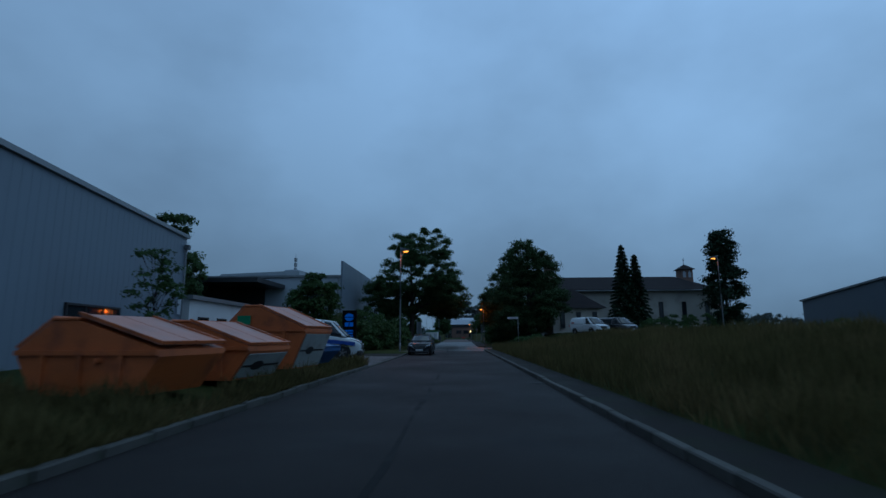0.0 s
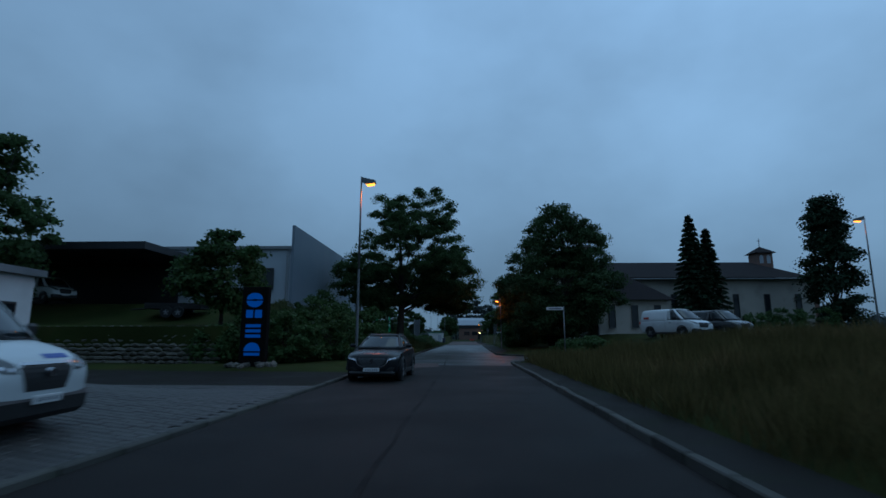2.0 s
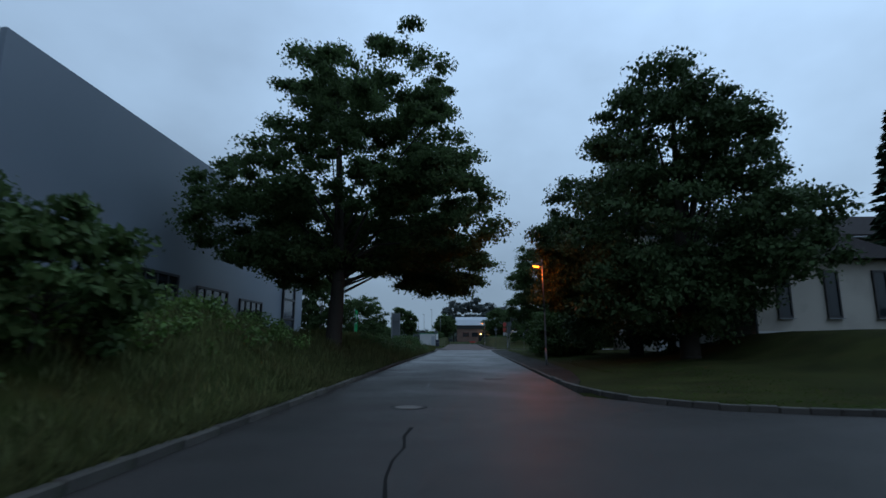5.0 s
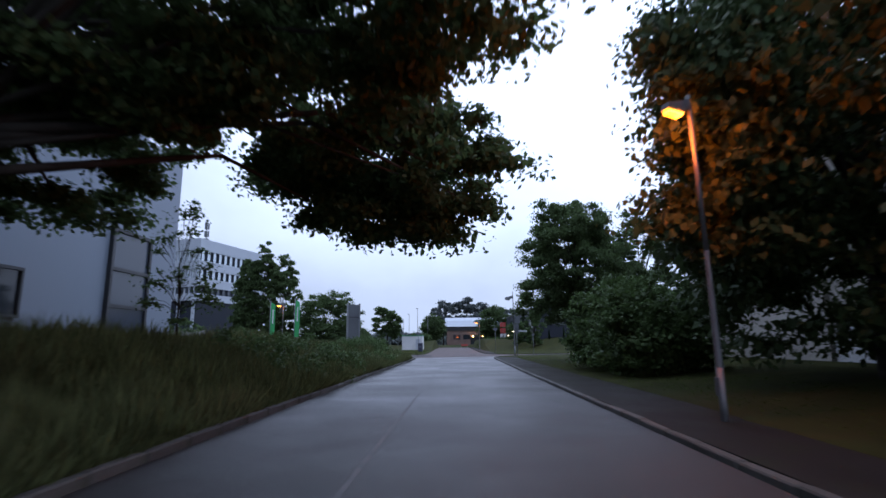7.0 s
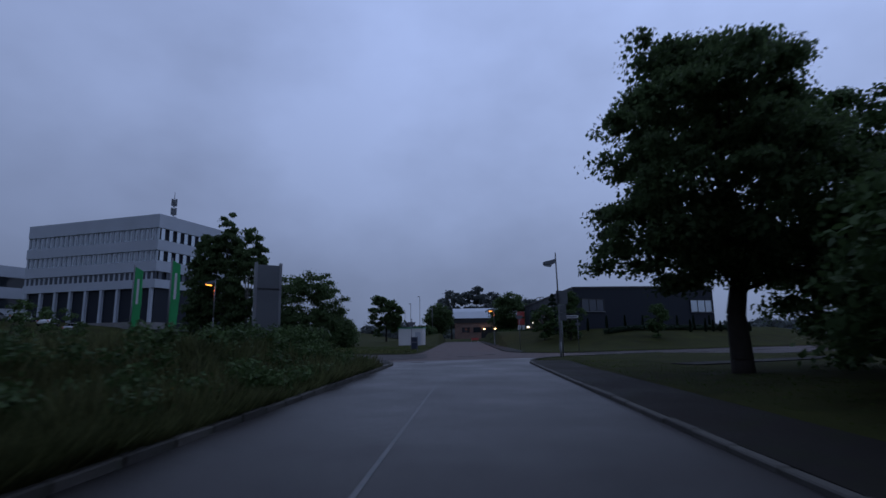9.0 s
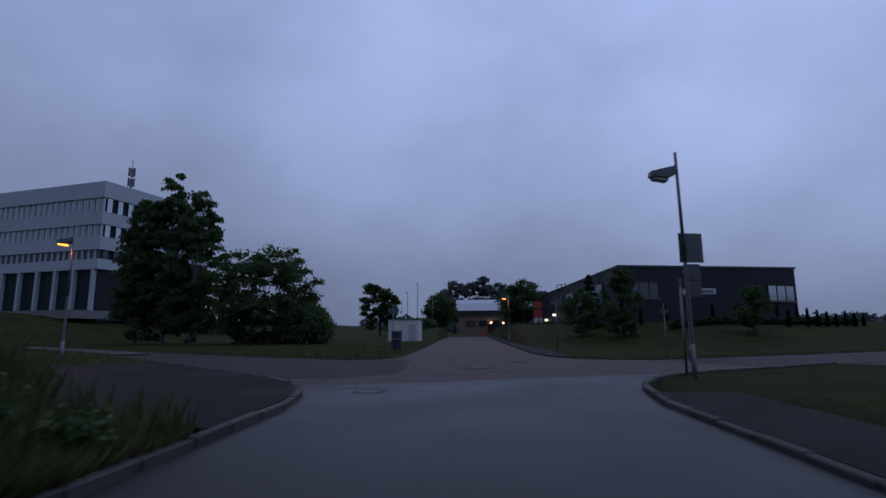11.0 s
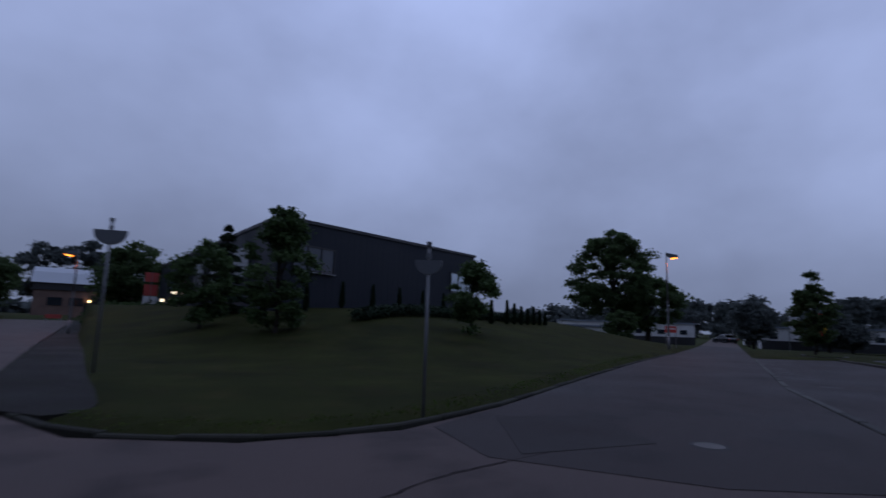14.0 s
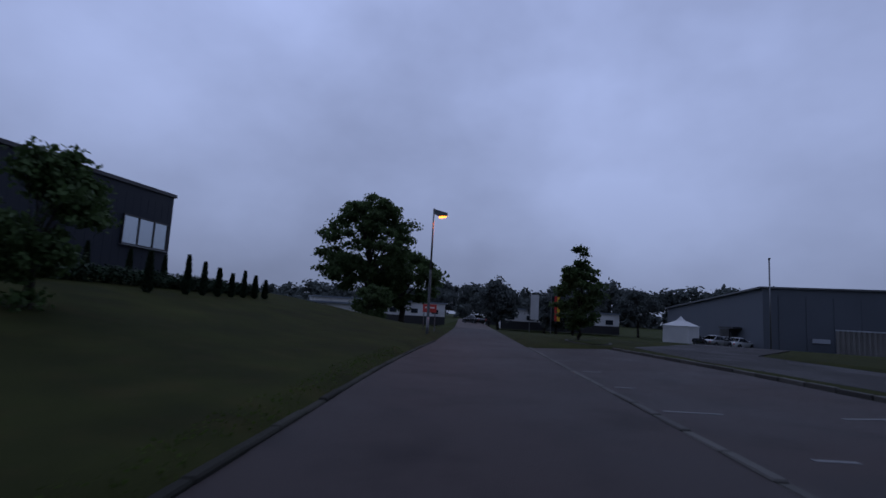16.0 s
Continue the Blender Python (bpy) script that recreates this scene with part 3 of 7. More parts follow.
# ---- lamps ----
def street_lamp(x, y, z, h, arm_dir, lit, lean=0.0, label="", slim=1.0, drop=0.0, head_size=1.0, wide=False):
    lp = thing("street_lamp", x, y, z, arm_dir, label or ("tall steel street lamp, lit orange" if lit else "steel street lamp, unlit"), "street lamp", "street lamps")
    top = Vector((lean * 0.5, 0, h))
    part("pole", BM().tube([(0, 0, -0.3), (0, 0, 0.9), (lean * 0.1, 0, h * 0.5), (top.x, 0, h)], [0.085 * slim, 0.08 * slim, 0.06 * slim, 0.04], 12), M_POLE, lp, smooth=True)
    h = h - drop
    part("base_door", BM().box((0.083, 0, 0.6), (0.02, 0.09, 0.3), bevel=0.005), M_SIGNB, lp)
    head = part("lamp_head", BM().extrude([(top.x + 0.02, h - 0.28), (top.x + 0.05, h - 0.05), (top.x + 0.75, h - 0.22), (top.x + 0.78, h - 0.38), (top.x + 0.3, h - 0.42)], "y", -0.14, 0.14, 0.02), M_SIGNB, lp)
    part("lens", BM().extrude([(top.x + 0.28, h - 0.44), (top.x + 0.72, h - 0.4), (top.x + 0.7, h - 0.46), (top.x + 0.32, h - 0.52)], "y", -0.12, 0.12, 0.01), M_LAMPGLOW if lit else M_LAMPOFF, head, "glowing orange lamp glass" if lit else "")
    head.matrix_basis = Matrix.Translation((top.x, 0, h - 0.3)) @ Matrix.Scale(head_size, 4) @ Matrix.Translation((-top.x, 0, 0.3 - h))
    if lit:
        ld = bpy.data.lights.new("sodium_bulb", "POINT" if wide else "SPOT")
        if not wide:
            ld.spot_size, ld.spot_blend = radians(172), 0.35
        ld.energy, ld.color, ld.shadow_soft_size = lit, (1.0, 0.15, 0.008), 0.15
        b = new("sodium_bulb", ld)
        b.parent = lp
        b.location = (top.x + 0.5, 0, h - 0.62)
    return lp


street_lamp(-5.15, 48.1, gh(-5.15, 48.1), 9.9, 0, 130)
street_lamp(4.35, 79.9, gh(4.35, 79.9), 5.75, 200, 80, 0.2, slim=0.72, head_size=0.72, wide=True)
street_lamp(32.6, 64, gh(32.6, 64), 9.7, 170, 30)
street_lamp(-20.5, 133.3, gh(-20.5, 133.3), 6.3, 190, 60)
street_lamp(4.9, 166.6, gh(4.9, 166.6), 5.4, 180, 60)
street_lamp(39.6, 147.2, gh(39.6, 147.2), 6.9, -61, 90)
street_lamp(5.95, 121.75, gh(5.95, 121.75), 6.2, 185, 0, 0.1, slim=0.8, drop=0.35)


# ---- buildings ----
def wall_frame(a, b):
    """A frame whose x runs along a wall from a to b, whose -y faces out to the right of that way."""
    a, b = Vector((*a, 0)), Vector((*b, 0))
    ang = math.degrees(math.atan2(b.y - a.y, b.x - a.x))
    return pose(a.x, a.y, 0, 0, 0, ang), (b - a).length


def put(ob, m):
    ob.matrix_basis = m
    return ob


def window_at(parent, x, z0, z1, w, y=0.0, mull=1, glassm=None, framem=None, sill=True, name="window"):
    """A window set into a wall that faces -y: frame, mullions, panes, sill."""
    win = thing(name, x, y, 0)
    win.parent = parent
    fm, gm = framem or M_DARK, glassm or M_GLASS
    h = z1 - z0
    fr = BM()
    for s in (-1, 1):
        fr.box((s * (w / 2 - 0.04), -0.02, (z0 + z1) / 2), (0.08, 0.12, h))
    for zz in (z0 + 0.04, z1 - 0.04):
        fr.box((0, -0.02, zz), (w - 0.16, 0.12, 0.08))
    for i in range(1, mull):
        fr.box((-w / 2 + w * i / mull, -0.02, (z0 + z1) / 2), (0.06, 0.1, h - 0.16))
    part("frame", fr, fm, win)
    for i in range(mull):
        part("pane", BM().box((-w / 2 + w * (i + 0.5) / mull, 0.0, (z0 + z1) / 2), (w / mull - 0.06, 0.03, h - 0.14)), gm, win)
    if sill:
        part("sill", BM().box((0, -0.08, z0 - 0.03), (w + 0.1, 0.2, 0.05)), M_TRIM, win)
    return win


def cladding(parent, L, z0, z1, step, material, y=0.0, x0=0.0, holes=(), depth=0.03):
    """Upright ribs along a sheet-metal wall that faces -y, left out in front of openings."""
    bm = BM()
    n = int(L / step)
    for i in range(n):
        x = x0 + (i + 0.5) * L / n
        spans = [(z0, z1)]
        for hx0, hx1, hz0, hz1 in holes:
            if hx0 < x < hx1:
                spans = [(z0, hz0), (hz1, z1)]
        for a, b in spans:
            bm.box((x, y - depth / 2, (a + b) / 2), (step * 0.45, depth, b - a))
    return part("cladding_ribs", bm, material, parent)


# grey steel shed beside the skips
m, L = wall_frame((-12.3, -2), (-16.9, 31.5))
shed = put(thing("steel_shed", label="large blue-grey sheet steel industrial shed with flat roof edge", category="industrial building"), m @ Matrix.Diagonal((1, 1, 1.05, 1)))
part("wall", BM().box((L / 2, 9, 3.6), (L, 18, 7.2)), M_STEELB, shed)
cladding(shed, L, 0, 7.1, 0.5, M_STEELB, 0.0, holes=((L - 12, L - 7.4, 1.6, 2.75),), depth=0.006)
part("roof_edge", BM().box((L / 2, 9, 7.28), (L + 0.3, 18.3, 0.2)), M_TRIM, shed, "light metal roof edge")
part("downpipe", BM().rod((L - 0.25, -0.1, 0), (L - 0.25, -0.1, 6.6), 0.06, seg=8), M_TRIM, shed)
part("lamp_box", BM().box((L - 0.35, -0.2, 6.6), (0.3, 0.3, 0.3), bevel=0.03), M_SIGNB, shed)
window_at(shed, L - 9.7, 1.7, 2.65, 4.2, -0.02, 3)
part("company_board", BM().box((L - 0.7, -0.08, 3.1), (0.5, 0.06, 0.9)), M_STEELL, shed, "pale direction board")

# low white building behind the van
m, L = wall_frame((-17.2, 33), (-17.5, 42.6))
low = put(thing("low_workshop", label="low white plastered workshop with flat roof", category="building"), m @ Matrix.Diagonal((1, 1, 1.1, 1)))
part("wall", BM().box((L / 2, 6, 1.75), (L, 12, 3.5)), M_WHITE, low)
part("roof", BM().box((L / 2, 6, 3.62), (L + 0.5, 12.6, 0.25)), M_TRIM, low)
for x in (2, 5, 8):
    window_at(low, x, 1.1, 2.5, 1.5, -0.02, 2)

# hall with a canopy and a tall side wall
hall = thing("industrial_hall", -14.55, 65.9, 0, label="grey steel industrial hall with tall parapet side wall", category="industrial building")
hall.matrix_basis = pose(-14.55, 65.9, 0) @ Matrix.Diagonal((1, 1, 1.05, 1))
part("side_wall", BM().box((-0.12, 15.7, 5.2), (0.24, 31.6, 10.8)), M_STEELB, hall, "smooth blue-grey tall side wall")
part("body", BM().box((-13.3, 15, 4.1), (26, 29.8, 9)), M_STEELL, hall)
part("roof_edge", BM().box((-13.3, 14.95, 8.72), (26.2, 30.2, 0.25)), M_TRIM, hall)
part("downpipe", BM().rod((-0.55, -0.12, 0), (-0.55, -0.12, 8.5), 0.07, seg=8), M_TRIM, hall)
part("canopy", BM().box((-18, -4.5, 7.4), (21, 9.5, 0.5)), M_DARK, hall, "dark flat canopy roof")
for x in (-21, -28):
    part("canopy_post", BM().box((x, -8.7, 4.6), (0.25, 0.25, 5.4)), M_DARK, hall)
# thin panel across the bay; its dark colour stands in for shade
part("canopy_back", BM().box((-19, -0.1, 4.5), (18, 0.1, 5.6)), M_DARK, hall, "dark panel painted as the shade under the canopy")
window_at(hall, -3.0, 5.2, 7.0, 2.6, -0.05, 3)
part("roof_vent", BM().rod((-6, 6, 8.7), (-6, 6, 9.6), 0.2, seg=10), M_TRIM, hall)
for x, z0, z1, w in ((9.1, 2.8, 4.35, 3.7), (14.7, 2.45, 4.05, 3.7), (20.2, 2.2, 3.8, 3.7)):
    w_ = thing("window", 0.02, x, 0, 90)
    w_.parent = hall
    fr = BM()
    for s in (-1, 1):
        fr.box((s * (w / 2 - 0.05), -0.02, (z0 + z1) / 2), (0.1, 0.16, z1 - z0))
    for zz in (z0 + 0.05, z1 - 0.05):
        fr.box((0, -0.02, zz), (w - 0.2, 0.16, 0.1))
    for i in range(1, 4):
        fr.box((-w / 2 + w * i / 4, -0.02, (z0 + z1) / 2), (0.07, 0.12, z1 - z0 - 0.2))
    part("frame", fr, M_DARK, w_)
    for i in range(4):
        part("pane", BM().box((-w / 2 + w * (i + 0.5) / 4, 0.0, (z0 + z1) / 2), (w / 4 - 0.07, 0.04, z1 - z0 - 0.2)), M_GLASS, w_)
gd = part("glass_door", BM().box((0.03, 27.7, 3.7), (0.1, 2.7, 4.6)), M_GLASSB, hall, "tall glazed door")
for y in (26.35, 29.05):
    part("door_post", BM().box((0.08, y, 3.7), (0.2, 0.16, 4.76)), M_DARK, gd)
for z in (1.4, 2.9, 4.4, 6.0):
    part("door_rail", BM().box((0.08, 27.7, z), (0.18, 2.54, 0.14)), M_DARK, gd)

# church: nave along the slope, low wing, ridge turret, chimney
ch = thing("church", 0, 0, 0, label="cream plastered church with dark tiled roof, ridge turret and chimney", category="church")
ch.matrix_basis = Matrix.Diagonal((1, 1, 1.08, 1))
part("nave_wall", BM().span((14.4, 91.4, -0.2), (46, 102.4, 8.5)), M_RENDER, ch)
part("nave_roof", BM().extrude([(90.6, 8.35), (96.9, 11.0), (103.2, 8.35), (103.2, 8.6), (96.9, 11.25), (90.6, 8.6)], "x", 15.6, 41), M_TILE, ch, "dark tiled saddle roof")
hip = BM()
v = [hip.b.verts.new(p) for p in ((41, 90.6, 8.35), (46.8, 90.6, 8.35), (46.8, 103.2, 8.35), (41, 103.2, 8.35), (41, 96.9, 11.25))]
for f in ((0, 1, 4), (1, 2, 4), (2, 3, 4), (3, 2, 1, 0), (0, 4, 3)):
    hip.b.faces.new([v[i] for i in f])
part("hip_roof", hip, M_TILE, ch)
FLARE = [(103.3, 8.8), (99.6, 9.4), (97.8, 10.1), (96.9, 11.55), (96.0, 10.1), (94.2, 9.4), (90.5, 8.8)]
part("gable", BM().extrude([(91.4, 8.5)] + [(max(91.4, min(102.4, y)), z - 0.06) for y, z in FLARE[::-1]] + [(102.4, 8.5)], "x", 14.42, 15.6), M_RENDER, ch)
part("gable_roof", BM().extrude(FLARE + [(y, z + 0.24) for y, z in FLARE[::-1]], "x", 13.7, 15.75), M_TILE, ch, "steep tiled gable roof with flared eaves")
part("annex_wall", BM().span((16.2, 102.45, -0.2), (22, 106, 4.2)), M_RENDER, ch)
part("annex_roof", BM().extrude([(102.45, 7.4), (106.6, 4.0), (106.6, 4.25), (102.45, 7.7)], "x", 15.9, 22.4), M_TILE, ch)
part("gutter", BM().rod((14, 90.55, 8.4), (46.8, 90.55, 8.4), 0.08, seg=8), M_TRIM, ch)
part("apse_wall", BM().span((46, 92.5, -0.2), (47.4, 101.5, 8.3)), M_BRICK, ch, "reddish end wall")
for x in (20, 24, 28, 32, 36, 40, 44):
    window_at(ch, x, 2.6, 6.6, 0.75, 91.36, 1)
tw = part("turret", BM().span((42.3, 96.8, 9.8), (44.5, 99.0, 12.6)), M_BRICK, ch, "small square brick turret on the ridge")
rf = BM()
vv = [rf.b.verts.new(p) for p in ((41.9, 96.4, 12.5), (44.9, 96.4, 12.5), (44.9, 99.4, 12.5), (41.9, 99.4, 12.5), (43.4, 97.9, 13.5))]
for f in ((0, 1, 4), (1, 2, 4), (2, 3, 4), (3, 0, 4), (3, 2, 1, 0)):
    rf.b.faces.new([vv[i] for i in f])
part("turret_roof", rf, M_TILE, ch)
part("cross", BM().box((43.4, 97.9, 14.0), (0.06, 0.06, 1.3)).box((43.4, 97.9, 14.3), (0.5, 0.06, 0.06)), M_DARK, ch)
for x in (42.9, 43.9):
    part("louvre_opening", BM().extrude([(x - 0.25, 11.1), (x + 0.25, 11.1), (x + 0.25, 12.0), (x, 12.25), (x - 0.25, 12.0)], "y", 96.72, 96.84), M_STEELL, ch)
part("chimney", BM().span((16.0, 91.6, 8), (17.4, 93, 12.6)), M_BRICK, ch)
part("chimney_cap", BM().span((15.9, 91.5, 12.6), (17.5, 93.1, 12.8)), M_CONC, ch)
# low wing towards the street
part("wing_wall", BM().span((14.6, 78, -0.2), (21.8, 91.3, 5.1)), M_RENDER, ch)
part("wing_base", BM().span((14.55, 77.94, -0.2), (21.85, 91.3, 1.7)), M_WHITE, ch, "white plinth")
wr = BM()
vv = [wr.b.verts.new(p) for p in ((13.9, 77.3, 5.0), (22.5, 77.3, 5.0), (22.5, 91.3, 5.0), (13.9, 91.3, 5.0), (18.2, 82, 8.2), (18.2, 91.3, 8.2))]
for f in ((0, 1, 4), (1, 2, 5, 4), (2, 3, 5), (3, 0, 4, 5), (3, 2, 1, 0)):
    wr.b.faces.new([vv[i] for i in f])
part("wing_roof", wr, M_TILE, ch)
for x in (16, 18.4, 20.8):
    window_at(ch, x, 2.3, 4.5, 0.7, 77.95, 1)
for y in (81, 85, 88.5):
    w_ = thing("window", 14.58, y, 0, -90)
    w_.parent = ch
    part("frame", BM().box((0, -0.03, 1.1), (1.1, 0.1, 0.9)), M_DARK, w_)
    part("pane", BM().box((0, -0.06, 1.1), (0.9, 0.08, 0.7)), M_GLASS, w_)
part("downpipe", BM().rod((14.5, 77.9, 0), (14.5, 77.9, 5), 0.06, seg=8), M_DARK, ch)
# arched gable window
arch = [(95.2, 3.0), (98.6, 3.0), (98.6, 6.4)] + [(96.9 + 1.7 * math.cos(a), 6.4 + 1.7 * math.sin(a)) for a in [i * math.pi / 8 for i in range(1, 8)]] + [(95.2, 6.4)]
part("arched_window", BM().extrude(arch, "x", 14.34, 14.42), M_GLASS, ch, "tall dark arched window")

# grey halls across the estate
gl = thing("grey_store_hall", label="low blue-grey hall with flat roof beyond the meadow", category="industrial building")
part("wall", BM().prism([(65.6, 99.2), (59, 72), (95, 60), (95, 92)], -0.3, [7.6, 9.0, 9.0, 7.6]), M_STEELG, gl)
part("roof_edge", BM().prism([(65.3, 99.5), (58.7, 71.7), (95.2, 59.7), (95.2, 92.3)], [7.45, 8.85, 8.85, 7.45], [7.75, 9.15, 9.15, 7.75]), M_SIGNB, gl)
fs = thing("grey_logistics_hall", label="long low grey hall with flat roof across the estate", category="industrial building")
FS = [(85.6, 129.2), (100, 102), (122, 65), (150, 110), (126, 143)]
part("wall", BM().prism(FS, -3.2, [6.3, 7.0, 8.0, 5.6, 4.6]), M_STEELG, fs)
part("roof_edge", BM().prism([(85.2, 129.5), (99.8, 101.5), (122, 64.5), (150.4, 110), (126, 143.5)], [6.15, 6.85, 7.85, 5.45, 4.45], [6.35, 7.05, 8.05, 5.65, 4.65]), M_SIGNB, fs)
for i in range(9):
    part("cladding_seam", BM().box((86.4 + i * 1.5, 127.6 - i * 2.8, 1.0), (0.08, 0.08, 8.6), turn=28), M_STEELG, fs)
part("loading_door", BM().box((94.0, 133.1, -0.6), (3.4, 0.16, 3.6), turn=19), M_DARK, fs, "dark loading door under a canopy")
part("door_canopy", BM().box((93.6, 132.3, 1.4), (5.0, 1.6, 0.25), turn=19), M_DARK, fs)
part("wall_sign", BM().box((88.6, 123.4, 0.4), (0.1, 2.0, 0.5), turn=28), M_STEELL, fs)

# dark building on the mound
m, L = wall_frame(A_DK, B_DK)
dk = put(thing("dark_office_building", label="anthracite clad office building with flat roof on a grassy mound", category="office building"), m)
part("wall", BM().prism([(0, 0), (L, 0), (L + 14.7, 39), (14.7, 39)], 0.5, [7.15, 7.75, 7.75, 7.2]), M_STEELD, dk)
cladding(dk, L, 1.6, 7.1, 0.6, M_STEELD, 0.0, holes=((1.1, 4.6, 4.2, 5.9), (18.5, 22.6, 4.15, 5.95)), depth=0.006)
part("parapet", BM().prism([(-0.12, -0.12), (L + 0.12, -0.12), (L + 14.8, 39.1), (14.55, 39.1)], [7.1, 7.7, 7.7, 7.15], [7.3, 7.9, 7.9, 7.35]), M_DARK, dk)
window_at(dk, 2.8, 4.25, 5.85, 3.4, -0.03, 3, M_GLASSB)
window_at(dk, 20.5, 4.2, 5.9, 3.9, -0.03, 3, M_GLASSC)
part("corner_box", BM().box((L + 0.1, 0.5, 5.6), (0.3, 0.6, 0.3)), M_DARK, dk)
for i in range(5):
    part("side_window", BM().box((2.3 + i * 2.2, 6.4 + i * 5.9, 4.9), (0.12, 3.6, 2.2), turn=-20.6), M_GLASSB, dk)
part("roof_frame", BM().box((13, 30, 8.4), (0.1, 2.6, 0.1)).box((13, 31.2, 7.9), (0.1, 0.1, 1.0)).box((13, 28.8, 7.9), (0.1, 0.1, 1.0)).box((13, 30, 7.9), (0.1, 0.1, 1.0)), M_POLE, dk)
for (x, y, z) in ((9.7, 27, 3.6), (12.2, 33.5, 3.0), (4.2, 12, 2.8)):
    part("wall_lamp", BM().box((x, y, z), (0.35, 0.35, 0.3)), glow("wall_lamp_glow", (1, 0.85, 0.6), 2.0), dk)

# white office block with window bands
m, L = wall_frame((-89.3, 192.7), (-56.5, 184))
of = put(thing("office_block", label="four-storey white office block with long window bands on columns", category="office building"), m)
part("core", BM().box((L / 2, 12, 14), (L - 1, 23, 21.5)), M_STEELD, of, "dark recessed walls behind the window bands")
for i, (z0, z1) in enumerate(((22.6, 25.2), (18.3, 20.3), (14.3, 16.3), (11.2, 12.8))):
    part("parapet_band", BM().box((L / 2, 12, (z0 + z1) / 2), (L, 24.2, z1 - z0)), M_STEELL, of)
for r, (z0, z1) in enumerate(((20.3, 22.6), (16.3, 18.3), (12.8, 14.3))):
    for i in range(26):
        if i == 0:
            pane_me = BM().box((0, 0, 0), (L / 26 - 0.45, 0.12, z1 - z0 - 0.1)).mesh("pane")
            post_me = BM().box((0, 0, 0), (0.4, 0.2, z1 - z0)).mesh("post")
        ob = part("window_pane", pane_me, M_GLASSC if r < 2 else M_GLASSB, of)
        ob.location = ((i + 0.5) * L / 26, 0.3, (z0 + z1) / 2)
        ob = part("window_post", post_me, M_STEELL, of)
        ob.location = (i * L / 26 + 0.2, 0.2, (z0 + z1) / 2)
    for i in range(12):
        ob = part("window_pane", pane_me, M_GLASSB, of)
        ob.location = (L - 0.3, 1.2 + i * 1.9, (z0 + z1) / 2)
        ob.rotation_euler = (0, 0, radians(90))
col_me = BM().box((0, 0, 0), (0.55, 0.55, 8.5)).mesh("column")
for i in range(9):
    ob = part("column", col_me, M_STEELL, of)
    ob.location = (1 + i * (L - 2) / 8, 0.2, 7.0)
part("roof_house", BM().box((L - 6, 6, 25.6), (5, 5, 1.2)), M_STEELL, of)
part("terrace", BM().box((L / 2, -2, 4.1), (L + 4, 6, 1.2)), M_CONC, of)
mast = thing("antenna_mast", -62.7, 198.9, 25.2, label="grey mobile phone antenna mast on a roof", category="antenna")
part("mast", BM().rod((0, 0, 0), (0, 0, 8.6), 0.14, 0.05, 8), M_POLE, mast)
for k in range(3):
    for a in range(3):
        part("antenna", BM().box((0.45 * math.cos(a * 2.1), 0.45 * math.sin(a * 2.1), 2.2 + k * 2.0), (0.3, 0.3, 1.6)), M_SIGNB, mast)
of2 = thing("office_annex", -130, 215, 0, -15, "pale office annex further off with dark window bands", "office building")
for z in (8, 13, 18):
    part("band", BM().box((0, 0, z), (50, 20, 2.6)), M_STEELL, of2)
part("core", BM().box((0, 0, 10), (49, 19.5, 17)), M_GLASS, of2)

# factory at the end of the street
fa = thing("factory_building", 0, 254, 0, label="brick factory building with pale curved metal roof", category="factory")
part("wall", BM().span((-2, 0, -0.2), (19, 30, 6.4)), M_BRICK, fa)
part("upper_wall", BM().span((-2.2, -0.3, 5.6), (19.2, 30, 7.0)), M_DARK, fa)
part("roof", BM().extrude([(-0.8, 7.0), (2.0, 9.2), (6, 10.4), (14, 10.6), (30, 10.6), (30, 7.0)], "x", -2.6, 19.6), M_STEELL, fa, "pale rounded metal roof")
for x in (1.5, 5, 8.5, 12, 15.5):
    part("window", BM().box((x, -0.05, 3.4), (2.4, 0.12, 1.6)), M_GLASS, fa)
part("gate_opening", BM().box((8.6, -0.08, 1.7), (4.6, 0.1, 3.4)), M_GLASS, fa)
for x in (7.2, 10.6):
    part("gate_lamp", BM().box((x, -0.5, 3.6), (0.4, 0.3, 0.35)), glow("gate_lamp_glow", (1, 0.6, 0.25), 8), fa)
fb = thing("factory_wing", 20, 262, 0, label="pale factory wing with sawtooth roof", category="factory")
part("wall", BM().span((0, 0, 0), (36, 24, 7)), M_STEELL, fb)
for i in range(6):
    part("roof_tooth", BM().extrude([(i * 6, 7), (i * 6 + 6, 7), (i * 6 + 0.6, 9.6)], "y", -0.2, 24), M_STEELL, fb)


